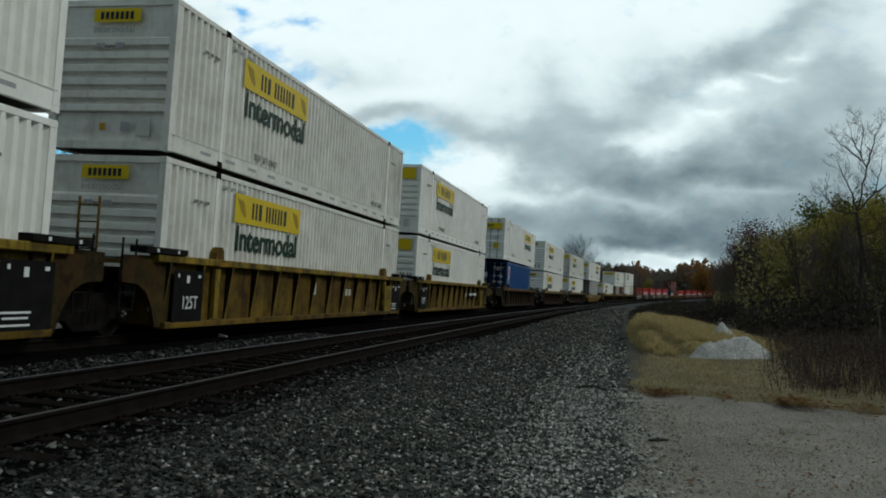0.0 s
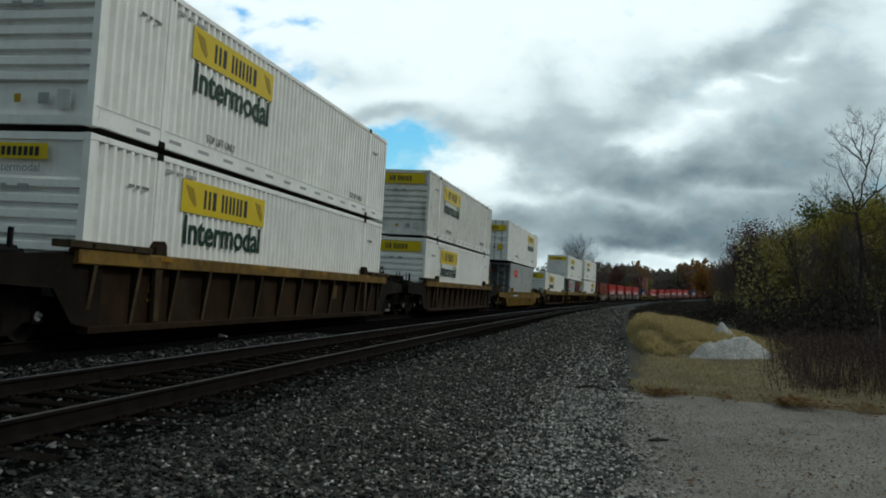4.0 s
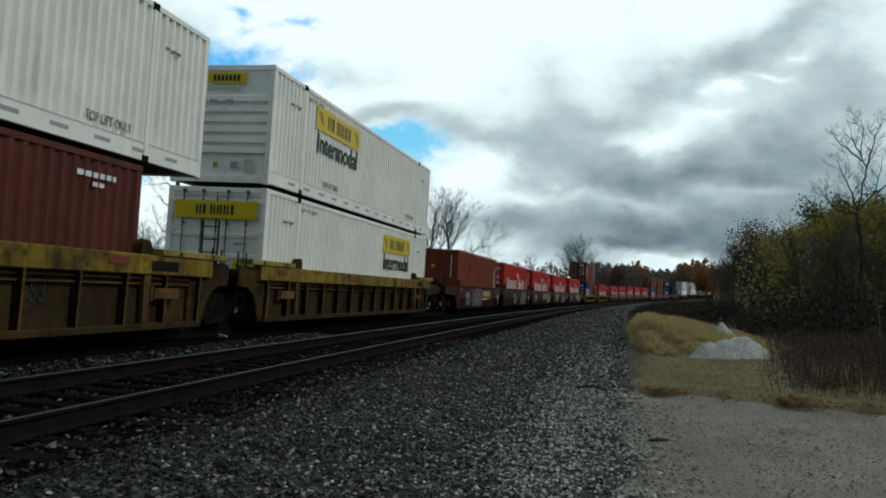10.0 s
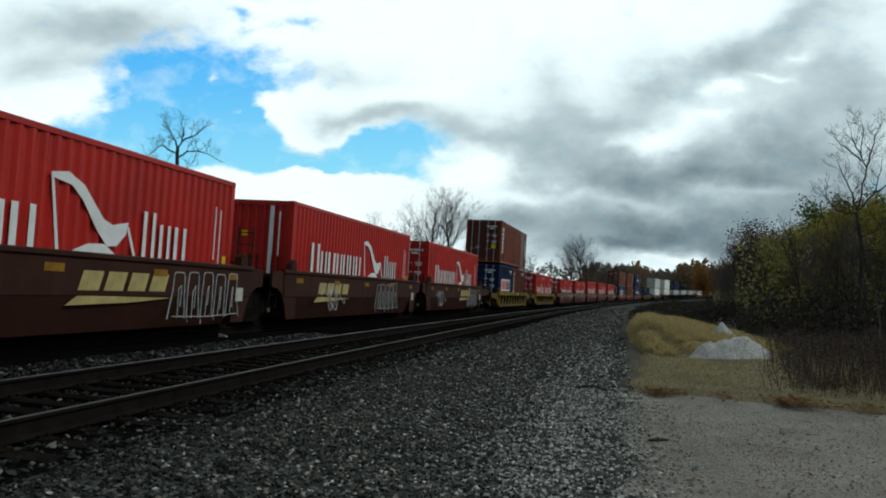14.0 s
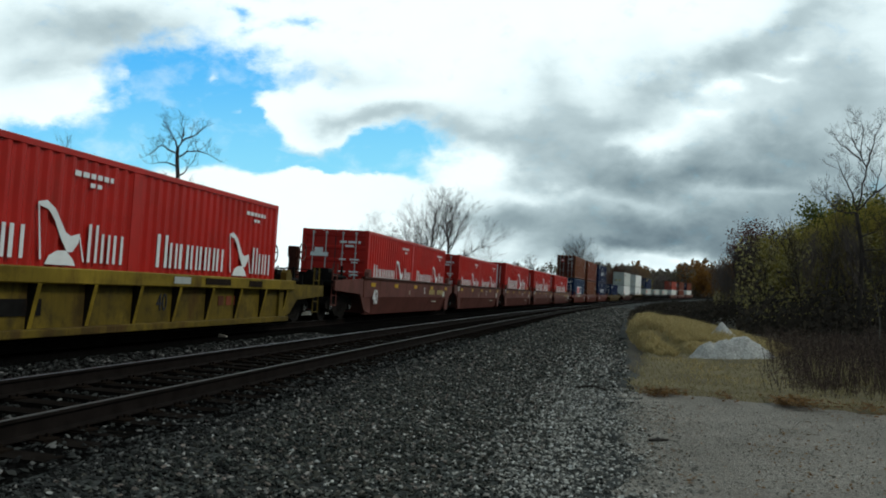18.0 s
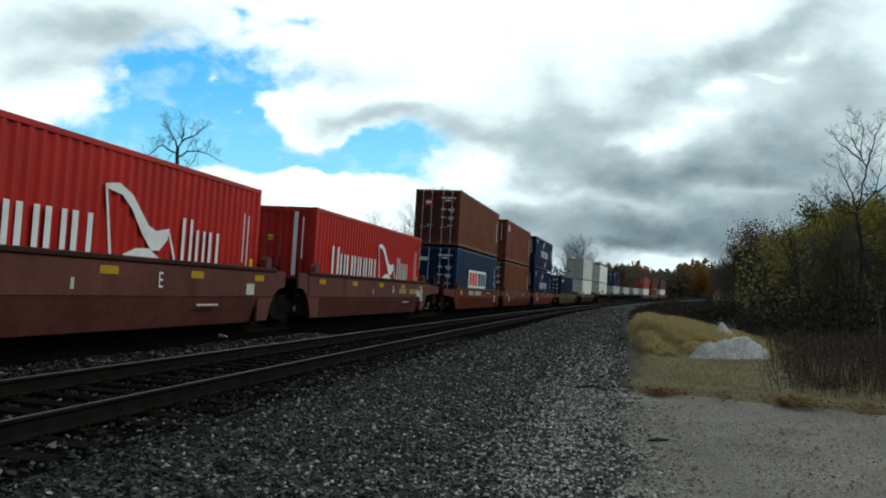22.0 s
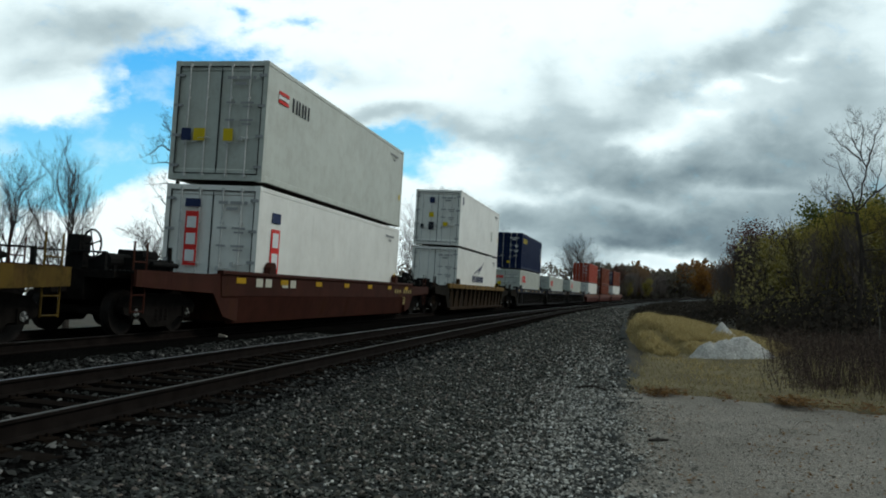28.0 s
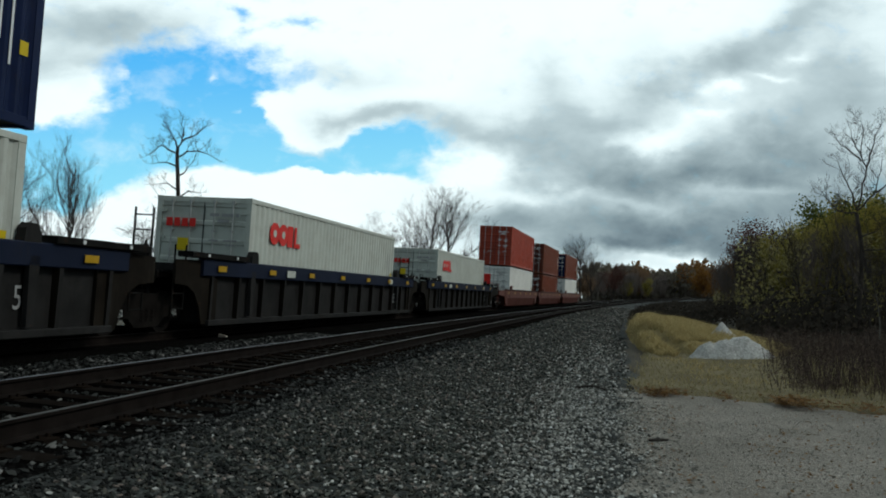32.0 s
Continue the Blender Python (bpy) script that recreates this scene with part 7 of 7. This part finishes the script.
def blades(name, spots, mat, label, category, h0, h1, width, rng, lean=0.5):
    vs, fs = [], []
    for x, y, z in spots:
        h = rng.uniform(h0, h1)
        a = rng.uniform(0, 6.283)
        dx, dy = math.cos(a) * width, math.sin(a) * width
        lx, ly = rng.gauss(0, lean) * h, rng.gauss(0, lean) * h
        k = len(vs)
        vs += [(x - dx, y - dy, z - 0.02), (x + dx, y + dy, z - 0.02), (x + lx * 0.4 + dx * 0.7, y + ly * 0.4 + dy * 0.7, z + h * 0.6), (x + lx * 0.4 - dx * 0.7, y + ly * 0.4 - dy * 0.7, z + h * 0.6), (x + lx, y + ly, z + h)]
        fs += [(k, k + 1, k + 2, k + 3), (k + 3, k + 2, k + 4)]
    me = bpy.data.meshes.new(name)
    me.from_pydata(vs, [], fs)
    me.materials.append(mat)
    me.update()
    return tagged(new(name, me), label, category, "", "stuff")


# ---------------------------------------------------------------- mound, gravel pile, brush
def gully_x(y):
    return 1.6 + 0.15 * (26 - y) + 0.08 * noise.noise(Vector((y * 1.3, 0, 3)))


def mound_z(x, y):
    """A grassy bank along the foot of the ballast, cut by a slanting gully."""
    n = noise.noise(Vector((x * 0.8, y * 0.5, 2))) * 0.16 + noise.noise(Vector((x * 2.6 + y * 0.9, y * 0.6, 8))) * 0.15
    toe = lerp(y, [21, 22, 25, 30, 36], [1.50, 1.35, 1.06, 0.94, 1.0]) + 0.12 * noise.noise(Vector((y * 0.6, 0, 0))) + 0.10 * noise.noise(Vector((y * 2.3, 0, 6)))
    along = lerp(y, [21.6, 23.0, 25.5, 28.5, 33.0, 38.0, 41.0], [0.0, 0.26, 0.60, 0.92, 0.95, 0.75, 0.0])
    across = lerp(x - toe, [0.0, 0.15, 0.45, 0.95, 1.7, 2.3, 3.2, 4.6], [0.0, 0.50, 0.88, 0.92, 0.76, 0.60, 0.38, 0.0])
    h = along * across
    if h <= 0.0 or x < toe:
        return GROUND - 0.25
    gully = 0.46 * max(0.0, 1 - abs(x - gully_x(y)) / 0.30) * lerp(y, [21.2, 22.0, 26.5, 28.5], [0, 0.8, 1, 0])
    return GROUND - 0.04 + h + n * (0.25 + 0.75 * h) - gully


def cone(x, y, cx, cy, r, h):
    return h * max(0.0, 1 - math.hypot(x - cx, y - cy) / r) ** 0.92


def pile_z(x, y):
    h = max(min(0.56, cone(x, y, 3.46, 22.0, 0.92, 0.68)), cone(x, y, 3.08, 21.9, 0.90, 0.55), cone(x, y, 2.66, 21.8, 0.62, 0.50), cone(x, y, 3.72, 27.2, 0.75, 0.82))
    if h <= 0:
        return GROUND - 0.25
    n = noise.noise(Vector((x * 2.2, y * 2.2, 5))) * 0.09 + noise.noise(Vector((x * 6, y * 6, 1))) * 0.05
    return GROUND - 0.03 + h + n * 0.8


def verge_edge(x):
    """How far the gravel reaches before the grass begins."""
    k = min(max(0.0, x - 0.5), 6.0)
    return 13.5 - 0.25 * k - 0.12 * k * k + 0.35 * noise.noise(Vector((x * 1.2, 2, 0))) + 0.12 * noise.noise(Vector((x * 4.1, 2, 5)))


def patch(name, x0, x1, y0, y1, step, zf, mat, label, category, kind="structure"):
    nx, ny = int((x1 - x0) / step), int((y1 - y0) / step)
    vs = [(x0 + i * step, y0 + j * step, zf(x0 + i * step, y0 + j * step)) for j in range(ny + 1) for i in range(nx + 1)]
    fs = [(j * (nx + 1) + i, j * (nx + 1) + i + 1, (j + 1) * (nx + 1) + i + 1, (j + 1) * (nx + 1) + i) for j in range(ny) for i in range(nx)]
    sh = Shape()
    sh.add(vs, fs)
    me = sh.mesh(name, mat)
    for p in me.polygons:
        p.use_smooth = True
    return tagged(new(name, me), label, category, "", kind)


STRAW = ground_mat("straw_soil", [(0.12, 0.09, 0.035), (0.20, 0.15, 0.06), (0.27, 0.20, 0.085)], 1.0, 14.0, 0.6)
PILEM = ground_mat("pale_gravel", [(0.26, 0.25, 0.235), (0.50, 0.49, 0.465), (0.68, 0.665, 0.635)], 1.5, 20.0, 1.0, 0.9, 26.0, fw=0.6)
patch("grassy_mound", -0.4, 8.0, 20.0, 41.0, 0.14, mound_z, STRAW, "low earth mound under long straw-coloured grass", "mound")
patch("gravel_pile", 1.7, 5.0, 20.5, 28.4, 0.07, pile_z, PILEM, "pile of pale grey crushed gravel on the grass", "gravel pile", "stuff")


def verge_z(x, y):
    edge = verge_edge(x)
    side = 0.45 + 0.075 * (y - 13) + 0.30 * noise.noise(Vector((y * 0.8, 4, 9)))
    low = max(0.0, edge - y) * 0.5 + max(0.0, side - x) * 0.4
    return GROUND + 0.035 + 0.02 * noise.noise(Vector((x * 1.5, y * 1.5, 4))) - low


VERGEM = ground_mat("thatch_soil", [(0.030, 0.024, 0.013), (0.085, 0.068, 0.034), (0.145, 0.118, 0.060), (0.20, 0.16, 0.085)], 0.9, 14.0, 0.8)
patch("verge", 0.0, 15.0, 7.0, 27.0, 0.25, verge_z, VERGEM, "matted dry grass verge between gravel and wood", "verge")


def verge():
    rng = random.Random(21)
    spots = []
    clumps = [(rng.uniform(0.6, 6.5), rng.uniform(20.5, 38)) for i in range(1500)]
    while len(spots) < 38000:
        x, y = rng.choice(clumps)
        x, y = x + rng.gauss(0, 0.10), y + rng.gauss(0, 0.16)
        z = mound_z(x, y)
        if -0.06 < x - gully_x(y) < 0.20 and 21.6 < y < 27.8:
            continue
        if z < GROUND + 0.02 or pile_z(x, y) > z or noise.noise(Vector((x * 1.6, y * 0.9, 31))) < -0.32:
            continue
        spots.append((x, y, z))
    blades("mound_grass", spots, GRASSM, "long dry straw-coloured grass on the mound", "grass", 0.06, 0.22, 0.011, rng, 0.7)
    spots = []
    while len(spots) < 30000:
        x, y = rng.uniform(0.0, 14), rng.uniform(8.0, 26)
        if x < 0.32 + 0.075 * (y - 13) + 0.30 * noise.noise(Vector((y * 0.8, 4, 9))) + 0.2 * noise.noise(Vector((y * 3.1, 4, 9))) + rng.gauss(0, 0.08):
            continue
        edge = verge_edge(x)
        if y < edge or pile_z(x, y) > GROUND + 0.05:
            continue
        if rng.random() < (y - edge) / 22:
            continue
        spots.append((x, y, max(GROUND, mound_z(x, y) if y > 20 else GROUND)))
    blades("verge_grass", spots, PALEGR, "short dry pale grass verge behind the gravel", "grass", 0.03, 0.11, 0.010, rng, 0.6)
    # taller straw tufts before the pile and the brush
    spots = []
    while len(spots) < 2600:
        x, y = rng.uniform(0.9, 12), rng.uniform(15.0, 21.5)
        if noise.noise(Vector((x * 0.7, y * 0.5, 17))) < 0.08 or pile_z(x, y) > GROUND + 0.02:
            continue
        spots.append((x, y, GROUND))
    blades("straw_tufts", spots, GRASSM, "tufts of dry straw-coloured grass", "grass", 0.05, 0.15, 0.008, rng, 0.6)
    spots = []
    while len(spots) < 420:
        x, y = rng.uniform(3.6, 7.5), rng.uniform(12.2, 16.5)
        if y < verge_edge(x) + 1.0 or noise.noise(Vector((x * 1.1, y * 1.1, 12))) < 0.0:
            continue
        spots.append((x, y, GROUND))
    blades("seed_stalks", spots, PALEGR, "tall pale seed stalks before the brush", "grass", 0.22, 0.52, 0.009, rng, 0.12)
    # brush
    st = Shape()
    lf = Shape()
    for i in range(2900):
        bearing, dist = rng.uniform(21.5, 38.3), rng.uniform(12.8, 29)
        if bearing < 21.9 + 2.8 * rng.random() ** 1.3 and dist < 24:
            continue
        th = radians(YAW + bearing)
        x, y = dist * math.sin(th), dist * math.cos(th)
        if y < max(12.6, verge_edge(x) + 1.2) + rng.uniform(0, 2.4):
            continue
        h = rng.uniform(0.25, 0.72) * (1 + dist / 80) * (0.8 + 0.5 * noise.noise(Vector((x * 0.8, y * 0.8, 3))))
        for k in range(3):
            a = Vector((x + rng.uniform(-0.2, 0.2), y + rng.uniform(-0.2, 0.2), GROUND - 0.03))
            b = a + Vector((rng.gauss(0, 0.18), rng.gauss(0, 0.18), 1)) * h * rng.uniform(0.5, 1)
            st.rod(a, b, 0.006, 3, 0.003)
            for q in range(4):
                c = a.lerp(b, rng.uniform(0.3, 1.0)) + Vector((rng.gauss(0, 0.06), rng.gauss(0, 0.06), 0))
                u = Vector((rng.uniform(-1, 1), rng.uniform(-1, 1), rng.uniform(-0.3, 1))).normalized() * rng.uniform(0.02, 0.05)
                v = u.orthogonal().normalized() * 0.012
                lf.add([c - u, c + v, c + u, c - v], [(0, 1, 2, 3)])
    tagged(new("brush_stems", st.mesh("brush_stems", surface("brush_stem", (0.070, 0.053, 0.046), 0.95, 0, 0.3, 6.0, spec=0.05))), "tangled brown brush stems at the wood's edge", "brush", "", "stuff")
    tagged(new("brush_leaves", lf.mesh("brush_leaves", BRUSHM)), "withered brown brush leaves at the wood's edge", "brush", "", "stuff")
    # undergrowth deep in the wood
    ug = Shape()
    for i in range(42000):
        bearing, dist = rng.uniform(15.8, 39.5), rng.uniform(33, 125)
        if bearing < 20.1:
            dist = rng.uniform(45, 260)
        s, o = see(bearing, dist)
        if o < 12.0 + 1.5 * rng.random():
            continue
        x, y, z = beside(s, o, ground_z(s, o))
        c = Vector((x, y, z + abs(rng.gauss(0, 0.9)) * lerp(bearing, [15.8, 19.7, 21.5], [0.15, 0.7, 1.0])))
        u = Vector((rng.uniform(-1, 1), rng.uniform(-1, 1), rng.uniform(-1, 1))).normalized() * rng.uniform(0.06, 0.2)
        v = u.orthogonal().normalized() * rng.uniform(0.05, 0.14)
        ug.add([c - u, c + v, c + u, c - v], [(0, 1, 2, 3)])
    un = Shape()
    for i in range(17000):
        bearing, dist = rng.uniform(20.1, 39.5), rng.uniform(40, 66)
        s, o = see(bearing, dist)
        if o < 15.5 or noise.noise(Vector((bearing * 0.29, dist * 0.12, 21))) < -0.15:
            continue
        x, y, z = beside(s, o, ground_z(s, o))
        c = Vector((x, y, z + 0.4 + 4.2 * rng.random() ** 1.2))
        u = Vector((rng.uniform(-1, 1), rng.uniform(-1, 1), rng.uniform(-1, 1))).normalized() * rng.uniform(0.06, 0.13)
        v = u.orthogonal().normalized() * rng.uniform(0.04, 0.09)
        un.add([c - u, c + v, c + u, c - v], [(0, 1, 2, 3)])
    tagged(new("understorey_leaves", un.mesh("understorey_leaves", leaf_mat("understorey_leaf", [(0.115, 0.100, 0.060), (0.190, 0.170, 0.072), (0.235, 0.205, 0.070), (0.160, 0.124, 0.086)]))), "thin olive and brown leaves low in the wood", "leaves", "", "stuff")
    bd = Shape()
    for i in range(26000):
        bearing, dist = rng.uniform(18.7, 39.5), rng.uniform(85, 135)
        if bearing < 20.1:
            dist = rng.uniform(120, 280)
        s, o = see(bearing, dist)
        if o < 17:
            continue
        x, y, z = beside(s, o, ground_z(s, o))
        c = Vector((x, y, z + rng.uniform(0, 7.5) * (1 - 0.5 * rng.random()) * lerp(bearing, [18.7, 21.7], [0.4, 1.0])))
        u = Vector((rng.uniform(-1, 1), rng.uniform(-1, 1), rng.uniform(-1, 1))).normalized() * rng.uniform(0.2, 0.55)
        v = u.orthogonal().normalized() * rng.uniform(0.15, 0.4)
        bd.add([c - u, c + v, c + u, c - v], [(0, 1, 2, 3)])
    tagged(new("wood_thicket", bd.mesh("wood_thicket", leaf_mat("thicket_leaves", [(0.085, 0.072, 0.045), (0.150, 0.128, 0.066), (0.220, 0.190, 0.080), (0.115, 0.096, 0.070)]))), "dim olive-brown thicket deep in the wood", "thicket", "", "stuff")
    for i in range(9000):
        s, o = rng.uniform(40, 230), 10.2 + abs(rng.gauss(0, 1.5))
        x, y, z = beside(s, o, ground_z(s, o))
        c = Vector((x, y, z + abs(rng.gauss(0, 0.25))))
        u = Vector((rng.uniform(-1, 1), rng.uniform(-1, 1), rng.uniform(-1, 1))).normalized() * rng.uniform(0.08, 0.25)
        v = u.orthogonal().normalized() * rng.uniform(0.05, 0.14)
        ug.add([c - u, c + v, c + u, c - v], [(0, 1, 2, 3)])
    tagged(new("undergrowth", ug.mesh("undergrowth", SHADEM)), "dense undergrowth in the wood, coloured dark for its shade", "undergrowth", "", "stuff")


def far_woods():
    """Dense woods far round the bend, too far to tell one tree from the next."""
    rng = random.Random(77)
    # The brown leaf tones are lifted towards grey as painted distance haze.
    for nm, mat, n in (("far_woods", leaf_mat("far_hazed_leaves", [(0.105, 0.094, 0.085), (0.150, 0.130, 0.110), (0.135, 0.125, 0.092), (0.175, 0.132, 0.098)]), 30000), ("far_orange_woods", leaf_mat("far_orange_leaves", [(0.13, 0.068, 0.030), (0.20, 0.100, 0.040), (0.15, 0.105, 0.045)]), 1800)):
        sh = Shape()
        for i in range(n):
            bearing = rng.choice((rng.uniform(-34.9, 21.1), rng.uniform(9.9, 20.4))) if nm == "far_woods" else rng.choice((rng.gauss(16.7, 0.34), rng.gauss(17.8, 0.45), rng.gauss(14.1, 0.38)))
            dist = rng.uniform(400, 470)
            th = radians(YAW + bearing)
            crown = 16.5 + 4.0 * noise.noise(Vector((bearing * 0.86, 0, 4))) + 2.5 * noise.noise(Vector((bearing * 2.7, 1, 4))) + (3.0 if nm != "far_woods" and bearing > 17.3 else 0)
            if bearing < 13.8:
                crown += 3.0
            z = crown * (rng.random() ** 1.15) - 1.0 if nm == "far_woods" else crown * rng.uniform(0.45, 1.02)
            c = Vector((dist * math.sin(th), dist * math.cos(th), GROUND + z))
            u = Vector((rng.uniform(-1, 1), rng.uniform(-1, 1), rng.uniform(-1, 1))).normalized() * rng.uniform(0.5, 1.5)
            v = u.orthogonal().normalized() * rng.uniform(0.4, 1.0)
            sh.add([c - u, c + v, c + u, c - v], [(0, 1, 2, 3)])
        tagged(new(nm, sh.mesh(nm, mat)), "distant autumn woods in brown and dull green" if nm == "far_woods" else "distant orange and russet treetops", "woods", "", "stuff")


def litter():
    rng = random.Random(5)
    sh = Shape()
    for i in range(13200):
        if i < 8200:
            x = rng.uniform(0.4, 9.0)
            if noise.noise(Vector((x * 1.7, 5, 2))) < rng.uniform(-0.15, 0.45):
                continue
            y = verge_edge(x) - 0.12 + rng.gauss(0.0, 0.30)
        else:
            x, y = rng.uniform(0.3, 6.5), rng.uniform(4.5, 12)
            if noise.noise(Vector((x * 0.8, y * 0.8, 7))) < 0.05 and rng.random() < 0.8:
                continue
        z = GROUND + (0.06 + rng.random() * 0.07 if i < 8200 else 0.05)
        a = rng.uniform(0, 6.283)
        k = rng.uniform(0.020, 0.055) if i < 8200 else rng.uniform(0.010, 0.026)
        u, v = Vector((math.cos(a), math.sin(a), rng.uniform(-0.4, 0.4))) * k, Vector((-math.sin(a), math.cos(a), rng.uniform(-0.3, 0.3))) * k * 0.6
        c = Vector((x, y, z))
        sh.add([c - u, c + v, c + u, c - v], [(0, 1, 2, 3)])
    tagged(new("fallen_leaves", sh.mesh("fallen_leaves", leaf_mat("fallen_leaf", [(0.05, 0.027, 0.015), (0.11, 0.058, 0.022), (0.19, 0.105, 0.038), (0.08, 0.060, 0.04)]))), "dry brown and orange leaves on the gravel and verge", "leaves", "", "stuff")
    r = np.random.default_rng(9)
    spots, sizes = [], []
    for i in range(9000):
        a, o = r.uniform(-6.0, 12.5) if i % 4 == 0 else r.uniform(3.5, 12.5), 9.7 + abs(r.normal(0, 2.2))
        if o > 16:
            continue
        spots.append(beside(a, o, road_z(a, o) + 0.003))
        sizes.append(r.uniform(0.004, 0.011) * (2.0 if o < 10.4 else 1.0) * (2.0 if r.random() < 0.03 else 1.0))
    scatter("road_pebbles", spots, np.array(sizes), leaf_mat("road_pebble", [(0.09, 0.085, 0.075), (0.22, 0.21, 0.185), (0.42, 0.405, 0.37), (0.26, 0.25, 0.22)]), "small loose pebbles on the compacted gravel", "pebbles", r, 0.6)
    st = new("stick", Shape().rod((0, 0, 0), (0.11, 0.012, 0.006), 0.017, 6, 0.018).rod((0.11, 0.012, 0.006), (0.21, 0.05, 0.0), 0.018, 6, 0.012).mesh("stick", BARK))
    tagged(st, "short dark stick lying on the gravel", "stick")
    st.matrix_basis = pose(0.44, 8.97, GROUND + 0.055)
    br = new("branch", Shape().rod((0, 0, 0), (0.26, 0.04, 0.03), 0.022, 6, 0.018).rod((0.26, 0.04, 0.03), (0.50, 0.02, -0.02), 0.018, 6, 0.010).rod((0.26, 0.04, 0.03), (0.38, 0.10, 0.10), 0.012, 5, 0.006).mesh("branch", BARK))
    tagged(br, "dark broken branch lying on the ballast slope", "branch")
    z = bed_z(13.6, 9.35) + 0.04
    br.matrix_basis = pose(-0.50, 13.4, z)
    chip = new("wood_chip", Shape().plate([(0, 0), (0.20, -0.01), (0.18, 0.02), (0.06, 0.045), (0.01, 0.06)], -0.03, 0.03).mesh("wood_chip", surface("bleached_wood", (0.30, 0.27, 0.23), 0.85, 0, 0.3, 8.0)))
    tagged(chip, "pale splintered piece of wood between the tracks", "wood chip")
    chip.matrix_basis = pose(-8.3, 16.3, bed_z(16.2, 1.45) + 0.02)


verge()
litter()
far_woods()
train()


def motions():
    """The train rolls past at an even pace; wheels turn with it."""
    times = [float(t) for t in range(33)]
    for ob, u, lift in MOVING:
        side = -0.06 if "container" in ob.name and ob["size"][2] < 2.5 else 0.0
        walk(ob, [(t, on_track(u - gone(t), lift) @ pose(0, side, 0)) for t in times])
    first = {}
    for w, ax in SPIN:
        if ax not in first:
            turn = [(k / FPS, pose(ax, 0, FAR_Z + WHEEL_R, 0, -math.degrees(gone(k / FPS) / WHEEL_R), 0)) for k in range(32 * FPS + 1)]
            walk(w, turn)
            first[ax] = w.animation_data
        else:
            w.rotation_mode = "QUATERNION"
            w.animation_data_create()
            w.animation_data.action = first[ax].action
            w.animation_data.action_slot = first[ax].action_slot


motions()
